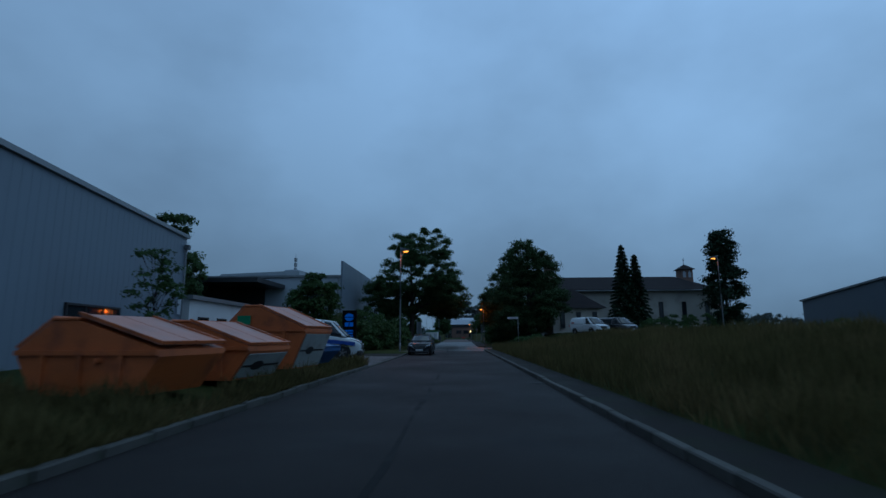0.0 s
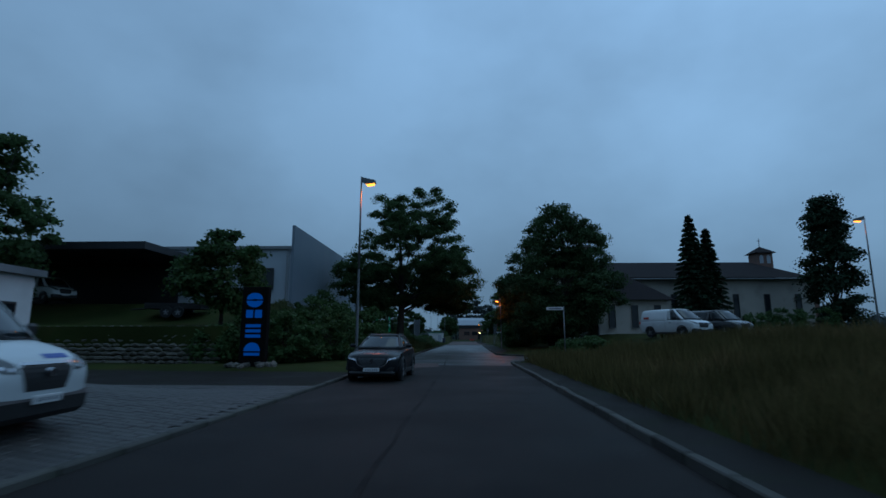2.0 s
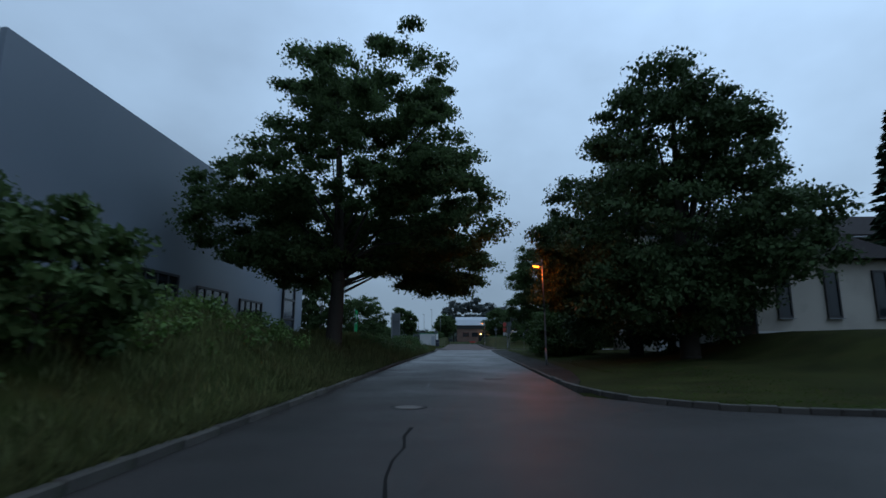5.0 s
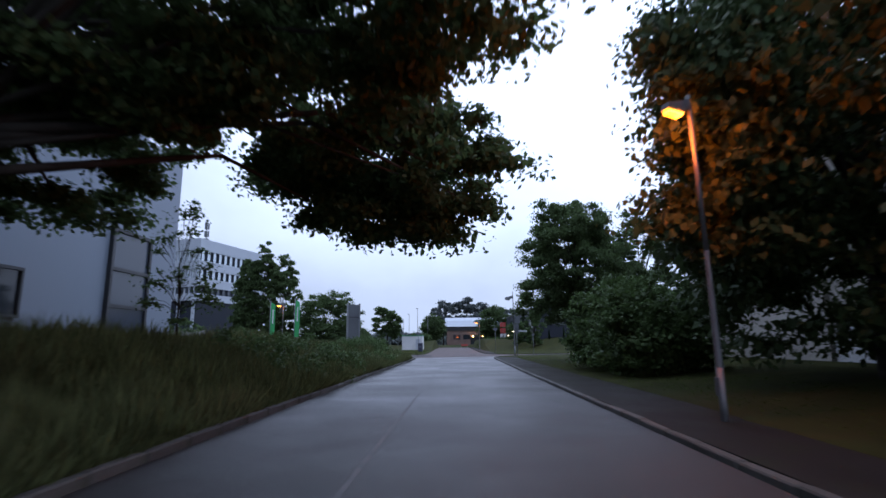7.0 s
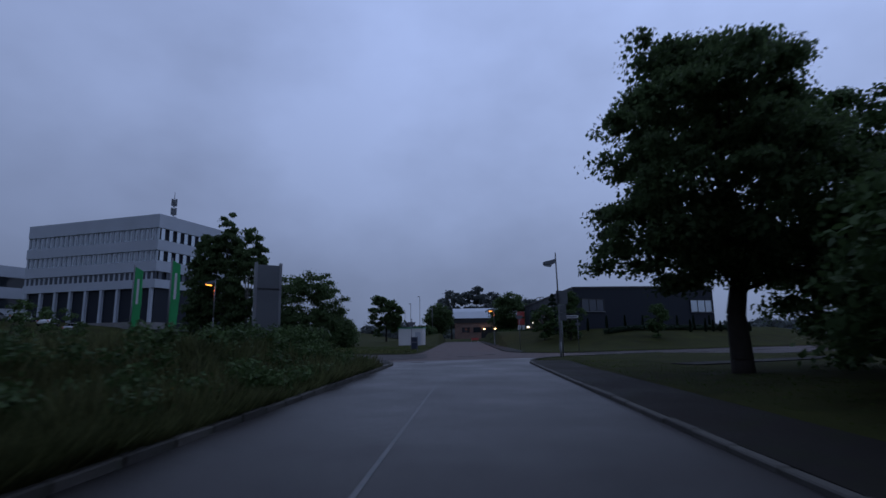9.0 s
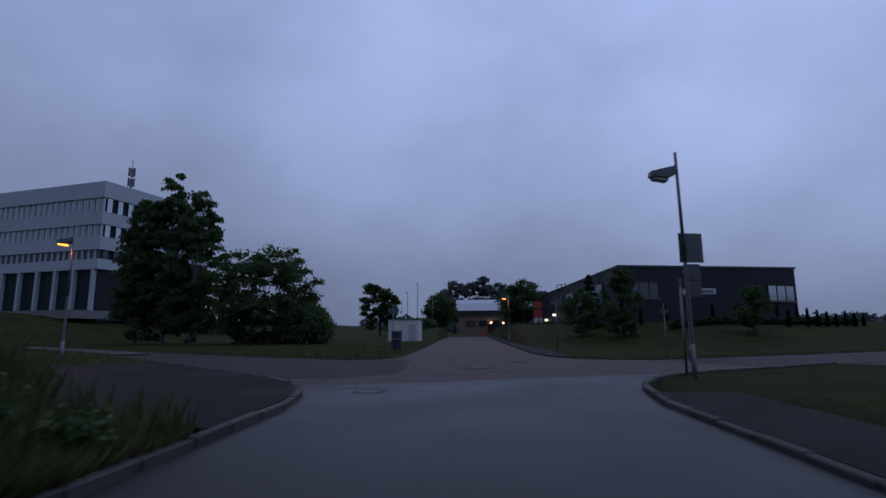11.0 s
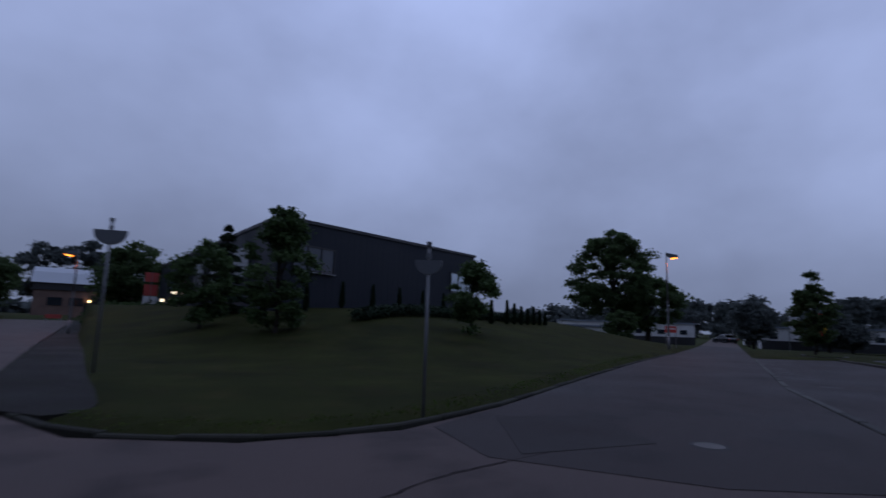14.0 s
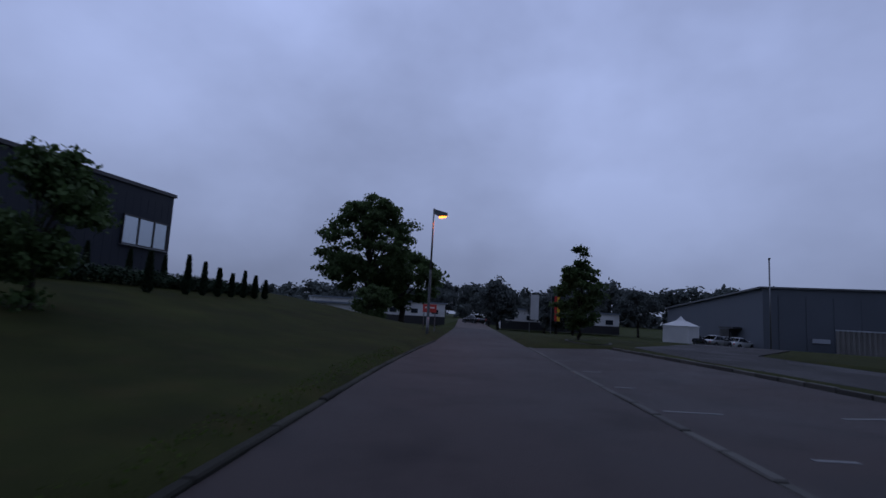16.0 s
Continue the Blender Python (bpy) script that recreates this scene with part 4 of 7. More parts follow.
# ---- trees ----
def cloud(centres, n, spread, leaf, seed, drop=0.0, flat=1.0, spray=0.0):
    """Leaves scattered round cluster centres: centre, and the two half axes of each leaf. spray: flattens a cluster and lets its rim hang."""
    rs = np.random.RandomState(seed)
    k = rs.randint(0, len(centres), n)
    c = np.asarray(centres)[k]
    d = rs.normal(size=(n, 3))
    d /= np.linalg.norm(d, axis=1)[:, None]
    sp = np.asarray(spread)
    sp = sp[k] if sp.ndim else np.full(n, spread)
    r = sp * rs.uniform(0.1, 1.0, n) ** (0.75 if spray else 0.6)
    turn = rs.uniform(0, 2 * np.pi, len(centres))[k]
    p = d * r[:, None]
    if spray:
        across = p[:, 0] * np.cos(turn) + p[:, 1] * np.sin(turn)
        p[:, :2] += 0.45 * across[:, None] * np.stack([np.cos(turn), np.sin(turn)], -1)
        p[:, 2] = p[:, 2] * (0.75 - 0.35 * spray) - 0.35 * spray * (p[:, 0] ** 2 + p[:, 1] ** 2) / sp
    else:
        p[:, 2] *= 0.75 * flat
    p = c + p
    nrm = d * 0.6 + rs.normal(size=(n, 3)) * 0.7 + np.array([0, 0, 0.5])
    nrm /= np.linalg.norm(nrm, axis=1)[:, None]
    u = np.cross(nrm, rs.normal(size=(n, 3)))
    u /= np.linalg.norm(u, axis=1)[:, None]
    u[:, 2] -= drop
    v = np.cross(nrm, u)
    s = leaf * rs.uniform(0.6, 1.3, n) * (1.55 - 0.85 * np.clip(r / sp, 0, 1))
    return p, u * s[:, None], v * (s * 0.62)[:, None]


def broadleaf(name, x, y, z, trunk_r, fork, lobes, n_cl, n_leaf, leaf, material, seed, label, bark=None, cl=0.9, category="tree", droop=0.0, group="", spray=0.4):
    """A tree or shrub: tapered trunk, limbs to the clumps, and a crown of small leaves. lobes: ellipsoids (dx, dy, z, rx, ry, rz, share)."""
    rs = np.random.RandomState(seed)
    t = thing(name, x, y, z, label=label, category=category, group=group)
    cs = []
    share = np.array([l[6] for l in lobes])
    shape = np.array([l[:6] for l in lobes], float)
    while len(cs) < n_cl:
        dx, dy, dz, rx, ry, rz = shape[rs.choice(len(lobes), p=share / share.sum())]
        d = rs.normal(size=3)
        d /= np.linalg.norm(d)
        r = rs.uniform(0.3, 1.0) ** 0.4 * (1 + 0.09 * rs.normal())
        q = np.array((dx + d[0] * rx * r, dy + d[1] * ry * r, dz + d[2] * rz * r))
        deep = ((((q - shape[:, :3]) / shape[:, 3:]) ** 2).sum(1) ** 0.5).min()
        if deep > 0.62 or rs.rand() < 0.6:
            cs.append(q)
    cs = np.array(cs)
    if trunk_r:
        bm = BM()
        top = float(max(l[2] for l in lobes))
        bend = [(rs.normal() * 0.07, rs.normal() * 0.07) for _ in range(4)]
        bm.tube([(0, 0, -0.4), (0, 0, 0.25), (bend[0][0], bend[0][1], fork * 0.6), (bend[1][0], bend[1][1], fork), (bend[2][0] * 2, bend[2][1] * 2, (fork + top) / 2), (bend[3][0] * 2, bend[3][1] * 2, top)], [trunk_r * 1.16, trunk_r * 1.06, trunk_r * 0.92, trunk_r * 0.8, trunk_r * 0.45, trunk_r * 0.15], 10)
        part("trunk", bm, bark or M_BARK, t, smooth=True)
        limbs = BM()
        for c in cs[rs.choice(len(cs), min(len(cs), 30), replace=False)]:
            h0 = fork * rs.uniform(0.75, 1.0) + max(0, (c[2] - fork)) * rs.uniform(0.1, 0.5)
            a = Vector((bend[1][0], bend[1][1], h0))
            b = Vector(c)
            midp = a.lerp(b, 0.5) + Vector((0, 0, 0.12 * (b - a).length))
            r0 = trunk_r * rs.uniform(0.14, 0.3)
            limbs.tube([a, midp, b], [r0, r0 * 0.55, 0.02], 6)
        part("bough", limbs, bark or M_BARK, t, smooth=True)
    sp = cl * rs.uniform(0.55, 1.25, len(cs))
    p, u, v = cloud(cs, int(n_leaf * 0.74), sp, leaf * 1.13, seed + 1, droop, spray=spray)
    quads("crown", p, u, v, material, t)
    return t


def conifer(name, x, y, z, h, r, n, seed, label, leaf=0.3, narrow=False, group="", material=None):
    """Whorls of drooping twigs on a straight stem."""
    rs = np.random.RandomState(seed)
    t = thing(name, x, y, z, label=label, category="conifer", group=group)
    part("trunk", BM().tube([(0, 0, -0.3), (0, 0, h * 0.5), (0, 0, h * 0.97)], [r * 0.09 + 0.05, r * 0.05 + 0.03, 0.015], 8), M_BARK, t, smooth=True)
    k = rs.uniform(0.04, 1.0, n)
    tier = np.round(k * h / (0.55 if not narrow else 0.3)) * (0.55 if not narrow else 0.3) / h
    k = k if narrow else np.clip(0.6 * tier + 0.4 * k, 0.03, 1)
    ang = rs.uniform(0, 2 * np.pi, n)
    prof = np.where(narrow, np.clip(k * 7, 0.5, 1) * (1.02 - k) ** 0.62, (1 - k) ** 0.85 + 0.04)
    lobe = 0.75 + 0.25 * np.sin(ang * 5 + tier * 40) * (0 if narrow else 1)
    rad = r * prof * lobe * rs.uniform(0.25, 1.0, n) ** 0.5
    p = np.stack([rad * np.cos(ang), rad * np.sin(ang), k * h - (0 if narrow else 0.22) * rad], -1)
    out = np.stack([np.cos(ang), np.sin(ang), np.full(n, -0.45 if not narrow else 1.2)], -1) + rs.normal(size=(n, 3)) * 0.35
    out /= np.linalg.norm(out, axis=1)[:, None]
    v = np.cross(out, rs.normal(size=(n, 3)))
    v /= np.linalg.norm(v, axis=1)[:, None]
    s = leaf * rs.uniform(0.6, 1.3, n)
    quads("needles", p, out * s[:, None], v * (s * 0.4)[:, None], material or M_CONIF, t)
    return t


# the oak by the street
broadleaf("oak_tree", -6.6, 77.3, gh(-6.6, 77.3) - 0.05, 0.4, 3.6,
          [(1.2, 0.8, 9.7, 6.2, 6.4, 4.6, 5), (1.5, 0.3, 14.3, 4.3, 4.3, 3.0, 2.4), (5.0, 0.4, 7.6, 3.3, 5.0, 2.9, 2.2), (-4.0, -1.0, 6.9, 2.9, 4.0, 2.5, 2.0), (4.8, 8.1, 5.8, 3.4, 3.3, 1.9, 2.4),
           (4.6, 8.7, 4.4, 2.3, 2.2, 0.8, 0.7), (2.0, 8.2, 7.8, 4.8, 3.2, 2.6, 2.0), (-3.0, 4.0, 7.2, 3.0, 3.6, 2.0, 1.3), (-2.6, -0.8, 4.9, 2.2, 2.2, 0.8, 0.6), (1.2, 0.8, 4.9, 2.2, 2.0, 0.8, 0.6), (3.8, 10.4, 7.4, 2.8, 2.2, 1.3, 0.8), (-3.4, 6.0, 5.3, 2.4, 2.6, 1.4, 0.8)],
          640, 228000, 0.102, M_OAK, 3, "large spreading oak with dark green crown on the verge", cl=0.88)
# limes on the other side
broadleaf("lime_tree", 10.85, 77.2, 0.4, 0.45, 3.2, [(-0.3, 0, 6.8, 4.7, 4.5, 4.2, 4), (-0.7, 0, 11.4, 3.5, 3.4, 3.6, 2.4), (-0.7, -0.2, 3.2, 4.3, 3.8, 2.1, 2), (-0.6, 0, 14.0, 1.8, 1.8, 1.5, 0.6), (2.3, -0.6, 10.2, 2.5, 2.6, 2.6, 1.4), (2.8, -3.4, 5.6, 2.2, 2.0, 2.3, 1.2)],
          330, 96000, 0.105, M_LIME, 11, "tall dense lime tree, dark green, branches hanging low", cl=1.1, droop=0.35)
broadleaf("lime_tree", 10.4, 83.6, 0.4, 0.4, 2.6, [(0, 0, 6.6, 4.5, 4.4, 3.8, 4), (0, 0, 10.4, 2.8, 2.8, 2.6, 2), (-0.3, -0.4, 2.7, 4.4, 4.0, 2.2, 2.4), (-2.8, -0.4, 6.6, 2.2, 2.2, 2.4, 1.2), (-4.8, -2.0, 4.3, 1.3, 1.2, 1.7, 1.0), (-2.2, 3.4, 4.5, 1.6, 1.6, 3.0, 1.4), (-0.5, 4.6, 5.2, 2.4, 2.0, 3.6, 1.6), (-3.2, 0.4, 9.2, 2.0, 2.2, 2.6, 1.2), (-4.9, -2.3, 6.5, 1.4, 1.4, 1.8, 1.3)],
          370, 112000, 0.088, M_LIME, 12, "dense lime tree with drooping branches behind a street lamp", cl=1.0, droop=0.45)
# shrubs towards the junction
for i, (x, y, r, h) in enumerate(((7.6, 94.5, 2.5, 3.9), (8.6, 98.5, 2.6, 4.3), (11.2, 101.5, 3.0, 4.8), (7.4, 90.8, 2.0, 3.2), (13.5, 105.5, 3.4, 6.2))):
    broadleaf("tall_shrub", x, y, gh(x, y), 0.07, 0.6, [(0, 0, h * 0.5, r, r, h * 0.46, 3), (0, 0, h * 0.25, r * 1.05, r * 1.05, h * 0.25, 2)], 120, 17000, 0.095, M_SHRUB, 30 + i, "dense green shrub at the church garden", cl=0.6, category="shrub", group="church shrubs")
broadleaf("maple_tree", 8.7, 107.2, 0.3, 0.3, 2.7, [(0.0, 0, 6.3, 3.8, 3.7, 3.5, 4), (-0.1, 0, 9.1, 2.6, 2.5, 2.0, 2), (-1.9, 0, 4.2, 2.4, 2.4, 1.6, 1.1), (2.8, 0, 4.2, 2.8, 2.8, 2.4, 2), (-1.0, 0, 7.6, 2.6, 2.6, 1.6, 1.0)],
          320, 92000, 0.086, M_OAK, 41, "broad maple tree on the lawn by the junction", cl=0.8, droop=0.3)
broadleaf("slim_tree", 14.5, 110.5, 0.2, 0.18, 2.4, [(0, 0, 7.2, 2.4, 2.4, 4.2, 2), (0, 0, 3, 2.6, 2.6, 2.4, 1)], 130, 20000, 0.11, M_SHRUB, 42, "slim young tree behind the maple", cl=0.8)
# part one: trees beyond the halls and in the meadow
broadleaf("ash_tree", -30, 52.3, 0.1, 0.3, 3.0, [(0, 0, 8.0, 3.6, 3.6, 4.6, 3), (0.4, 0, 11.9, 2.0, 2.0, 2.2, 1)], 120, 18000, 0.16, M_OAK, 51, "dark tree behind the low workshop", cl=1.0)
broadleaf("ash_tree", -41, 58, 0.1, 0.3, 3.5, [(0, 0, 6.6, 4.0, 4.0, 4.0, 3)], 70, 8000, 0.22, M_OAK, 52, "dark tree behind the low workshop", cl=1.0)
broadleaf("ash_tree", -36.5, 49, 0.1, 0.25, 3.5, [(0, 0, 6.6, 2.6, 2.6, 3.4, 3)], 70, 8000, 0.2, M_OAK, 53, "tree between the shed and the workshop", cl=0.9)
broadleaf("willow_shrub", -14.4, 52.8, gh(-14.4, 52.8), 0.12, 1.2, [(0, 0, 3.1, 2.5, 2.3, 2.3, 3), (0, 0, 4.6, 1.5, 1.5, 1.2, 1)], 90, 14000, 0.13, M_SHRUB, 54, "rounded bushy willow on the terrace", cl=0.7, category="shrub")
for i, (x, y, r, h) in enumerate(((-9.2, 49.6, 1.7, 3.0), (-7.6, 52.0, 1.6, 2.9), (-11.0, 51.4, 1.8, 3.6), (-6.6, 55.2, 1.6, 2.6), (-9.0, 56.0, 2.0, 3.2), (-12.4, 48.8, 1.4, 2.2), (-7.0, 59.5, 1.6, 2.4), (-10.5, 61, 2.0, 3.0))):
    broadleaf("garden_shrub", x, y, gh(x, y), 0.05, 0.4, [(0, 0, h * 0.45, r, r, h * 0.48, 3)], 50, 8000, 0.1, M_SHRUB, 60 + i, "dense green shrub beside the company pylon", cl=0.55, category="shrub", group="pylon shrubs")
for i, (x, y, h, r) in enumerate(((26.9, 82.8, 15.2, 3.5), (29.3, 84, 13.8, 3.2))):
    conifer("spruce_tree", x, y, 0.4, h, r, 9000, 70 + i, "dark pointed spruce in front of the church", 0.34, group="church spruces")
broadleaf("poplar_tree", 43.4, 83.9, 0.4, 0.35, 3.0, [(0, 0, 7.5, 2.7, 2.7, 6.5, 3), (0, 0, 14.8, 1.6, 1.6, 3.8, 1.2)], 150, 24000, 0.19, M_CONIF, 73, "tall narrow dark tree beside the church", cl=1.35)
broadleaf("sapling", -11.6, 19.6, gh(-11.6, 19.6), 0.05, 1.6, [(0, 0, 2.9, 0.9, 0.9, 1.6, 1)], 30, 1800, 0.07, M_SHRUB, 74, "thin young tree in front of the steel shed", cl=0.4)
for i, (x, y, r, h) in enumerate(((9.0, 58.5, 1.4, 2.1), (7.4, 57.6, 1.2, 1.7), (30, 72, 2.2, 2.6), (35, 75, 2.4, 2.8), (26, 70, 1.6, 2.0), (51, 70, 2, 2.2))):
    broadleaf("meadow_shrub", x, y, gh(x, y), 0.04, 0.3, [(0, 0, h * 0.42, r, r, h * 0.46, 3)], 36, 4500, 0.1, M_SHRUB, 80 + i, "low green shrub at the edge of the meadow", cl=0.5, category="shrub", group="meadow shrubs")
broadleaf("young_tree", -8.75, 87.3, gh(-8.75, 87.3), 0.045, 1.2, [(0, 0, 1.6, 1.25, 1.25, 0.9, 2), (0, 0, 2.9, 0.85, 0.85, 0.9, 1.4), (0, 0, 4.1, 0.35, 0.35, 0.7, 0.6)], 40, 1900, 0.055, M_SHRUB, 75, "thin young tree with sparse level branches", cl=0.5, spray=1.0)
broadleaf("birch_tree", 27.4, 125.3, gh(27.4, 125.3), 0.17, 3.2, [(0, 0, 6.5, 2.6, 2.6, 3.6, 3), (0, 0, 10.2, 1.5, 1.5, 2.4, 1.2), (-0.6, 1.2, 3.7, 2.2, 2.2, 1.5, 1.0)], 120, 24000, 0.045, M_OAK, 98, "birch with hanging twigs beside the parking bays", M_BIRCH, 0.7, droop=0.7, group="birches", spray=1.0)
# beyond the left verge
for i, (x, y, h, r, n) in enumerate(((-38.6, 167, 17.5, 2.4, 8000), (-35.9, 168, 21, 3.4, 10000), (-31.5, 166, 18.0, 3.2, 8000))):
    broadleaf("birch_tree", x, y, 0.1, 0.22, 5, [(0, 0, h * 0.5, r, r, h * 0.36, 3), (0, 0, h * 0.78, r * 0.6, r * 0.6, h * 0.2, 1.2), (0, 0, h * 0.24, r * 0.95, r * 0.95, h * 0.22, 1.6)], 210, int(n * 2.8), 0.15, M_OAK, 90 + i, "slender birch with hanging dark foliage", M_BIRCH, 0.85, droop=0.9, group="birches", spray=0.9)
for i, (x, y, r, h) in enumerate(((-22.6, 165, 5.4, 11.2), (-17.6, 163.5, 2.4, 4.4))):
    broadleaf("round_bush", x, y, 0.1, 0.15, 1, [(0, 0, h * 0.48, r, r, h * 0.46, 3), (0, 0, h * 0.25, r, r, h * 0.26, 1)], 300, 30000, 0.18, M_OAK, 95 + i, "large rounded dark bush on the lawn", cl=1.25, category="shrub", group="lawn bushes")
broadleaf("poplar_tree", -18.9, 222, 0, 0.25, 4, [(-1.5, 0, 7.5, 2.6, 2.6, 5, 1), (1.8, 0, 6.5, 2.2, 2.2, 4, 1)], 80, 7000, 0.34, M_OAK, 97, "pair-crowned tree by the factory car park", cl=1.1)
for i, (x, y, h, r) in enumerate(((-5.5, 225, 9.5, 3.4), (10.5, 205, 10.5, 3.9), (-9, 212, 3.6, 2.6), (16, 214, 3, 2.4), (12.0, 190, 2.2, 2.2), (8.5, 186, 2.0, 1.8))):
    broadleaf("street_tree", x, y, 0, 0.2, h * 0.25, [(0, 0, h * 0.6, r, r, h * 0.4, 1)], 120, 11000, 0.23, M_OAK, 100 + i, "round-crowned dark street tree near the factory", cl=1.3, group="factory trees")
# trees behind the factory, in the leaf colour with painted haze
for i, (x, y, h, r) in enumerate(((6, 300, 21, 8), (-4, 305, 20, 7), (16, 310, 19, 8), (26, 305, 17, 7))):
    broadleaf("far_tree", x, y, 0, 0.4, 5, [(0, 0, h * 0.62, r, r, h * 0.38, 1)], 60, 5000, 0.6, M_FAR_HAZE, 110 + i, "tall tree behind the factory roof", cl=1.8, group="far trees")
for i, (x, y, r, h) in enumerate(((-12.5, 102, 1.1, 1.6), (-6.4, 111.5, 0.7, 1.0), (-26, 120, 3, 4), (-40, 140, 3.5, 5))):
    broadleaf("verge_shrub", x, y, gh(x, y), 0.05, 0.5, [(0, 0, h * 0.5, r, r, h * 0.45, 1)], 34, 3600, 0.1, M_SHRUB, 120 + i, "light loose shrub in the tall verge grass", cl=0.5, category="shrub", group="verge shrubs")
# on the mound
conifer("mound_fir", 11.8, 157.2, gh(11.8, 157.2), 5.0, 1.6, 5000, 130, "small fir beside the dark building", 0.22)
broadleaf("mound_tree", 12.0, 148.0, gh(12.0, 148.0), 0.09, 1.0, [(0, 0, 2.6, 1.5, 1.5, 1.9, 2), (0.1, 0, 4.3, 0.9, 0.9, 1.0, 1), (0, 0, 1.2, 1.1, 1.1, 1.0, 0.7)], 70, 11000, 0.09, M_SHRUB, 131, "young leafy tree on the mown mound", cl=0.5, group="mound trees")
broadleaf("mound_tree", 9.9, 152.5, gh(9.9, 152.5), 0.08, 1.0, [(0, 0, 2.2, 1.4, 1.4, 1.9, 2)], 56, 8000, 0.09, M_SHRUB, 132, "young leafy tree on the mown mound", cl=0.5, group="mound trees")
broadleaf("mound_tree", 20.5, 145.6, gh(20.5, 145.6), 0.07, 1.0, [(0, 0, 1.9, 1.15, 1.15, 1.2, 2), (0.1, 0, 2.9, 0.6, 0.6, 0.6, 0.6), (0, 0, 0.9, 0.8, 0.8, 0.7, 0.6)], 60, 9500, 0.08, M_SHRUB, 133, "young leafy tree on the mown mound", cl=0.45, group="mound trees")
th = conifer("thuja", 26.0, 150.6, gh(26, 150.6) - 0.1, 1.5, 0.24, 1600, 134, "narrow columnar thuja on the mound", 0.09, True, "thuja row")
for i in range(1, 8):
    k = i / 7
    x, y = 27.0 + 7.6 * k, 151.0 + 3.3 * k
    copy_thing(th, pose(x, y, gh(x, y) - 0.05, 0, 0, i * 50) @ Matrix.Diagonal((1 - 0.06 * (i % 3), 1 - 0.06 * (i % 3), 0.9 - 0.04 * i + 0.06 * ((i * 3) % 4), 1)))
for i in range(9):
    k = i / 8
    x, y = 12.6 + 20 * k, 152.0 + 8.0 * k
    copy_thing(th, pose(x, y, gh(x, y), 0, 0, i * 70))
hedge_pts = np.array([(16 + 18.4 * k, 148.6 + 6.5 * k, gh(16 + 18.4 * k, 148.6 + 6.5 * k) + 0.3) for k in np.linspace(0, 1, 70)])
p, u, v = cloud(hedge_pts, 12000, 0.5, 0.08, 140)
tagged(quads("low_hedge", p, u, v, M_CONIF), "low dark hedge along the mound", "hedge")
# by the street that turns off
broadleaf("oak_tree", 64.4, 170.1, 0, 0.5, 4.0, [(0, 0, 8.6, 6.4, 6.0, 4.6, 4), (0, 0, 12.2, 3.4, 3.4, 2.6, 1.5), (-4.2, 0, 5.4, 3.0, 3, 2, 1), (4, 0, 5.2, 3, 3, 2, 1)], 200, 34000, 0.19, M_OAK, 150, "broad oak with open crown beside the street", cl=1.15)
broadleaf("oak_tree", 75, 172, 0, 0.4, 3.0, [(0, 0, 5.5, 5.0, 5.0, 4.0, 4)], 90, 10000, 0.25, M_OAK, 151, "dark tree behind the street lamp", cl=1.1)
broadleaf("street_tree", 47.1, 140.9, gh(47.1, 140.9), 0.09, 0.7, [(0, 0, 2.5, 1.35, 1.35, 2.0, 3), (0.0, 0, 5.0, 0.3, 0.3, 1.0, 0.7), (0.8, -0.4, 4.1, 0.3, 0.3, 0.7, 0.35), (-0.8, 0.4, 3.9, 0.3, 0.3, 0.6, 0.35)], 110, 10500, 0.1, M_OAK, 152, "small dark tree on the traffic island", cl=0.42)
broadleaf("bush", 52.5, 160.5, 0, 0.1, 0.6, [(0, 0, 1.9, 1.6, 1.6, 1.7, 2)], 40, 4500, 0.15, M_OAK, 153, "rounded bush at the lawn corner", cl=0.6, category="shrub")
# estate trees share the haze-paled leaf colour
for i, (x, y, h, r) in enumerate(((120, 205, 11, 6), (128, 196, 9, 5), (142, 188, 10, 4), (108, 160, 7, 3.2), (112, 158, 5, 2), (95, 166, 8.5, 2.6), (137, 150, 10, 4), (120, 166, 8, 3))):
    broadleaf("distant_tree", x, y, -1.4, 0.25, h * 0.3, [(0, 0, h * 0.62, r, r, h * 0.38, 1)], 56, 6000, 0.3, M_FAR_HAZE, 160 + i, "dark tree in the industrial estate", cl=1.5, group="estate trees")
# wooded skyline, its distance haze held in the leaf colour
rs = np.random.RandomState(9)
cs, spw = [], []
for k in range(760):
    a = rs.uniform(-1.75, 0.25)
    R_ = rs.uniform(330, 430)
    hgt = 6 + 4 * (0.5 + 0.5 * math.sin(a * 7)) + 3 * math.sin(a * 41) * math.sin(a * 17) + 2 * rs.rand()
    hill = 17 * smooth(0.55, 1.15, -a)
    cs.append((20 + R_ * math.sin(-a), 120 + R_ * math.cos(a), rs.uniform(0.0, 1) ** 0.8 * (hgt + float(hill) - 4)))
    spw.append(rs.uniform(5, 9))
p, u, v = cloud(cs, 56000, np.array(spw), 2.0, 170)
tagged(quads("far_woods", p, u, v, M_FAR_HAZE), "dark wooded skyline beyond the estate, paled by painted haze", "woods", kind="stuff")


from mathutils.bvhtree import BVHTree

# ---- vehicles ----
M_PAINT_W = mat("white_car_paint", (0.55, 0.57, 0.58), 0.25, 0.05, 1, 60, 0, coat=0.4)
M_PAINT_G = mat("dark_grey_car_paint", (0.014, 0.0155, 0.018), 0.3, 0.05, 1, 60, 0, spec=0.22, coat=0.06)
M_PAINT_B = mat("black_car_paint", (0.012, 0.013, 0.016), 0.22, 0.05, 1, 60, 0, coat=0.6)
M_PAINT_S = mat("silver_car_paint", (0.3, 0.31, 0.32), 0.28, 0.05, 1, 60, 0, metal=0.5, coat=0.4)
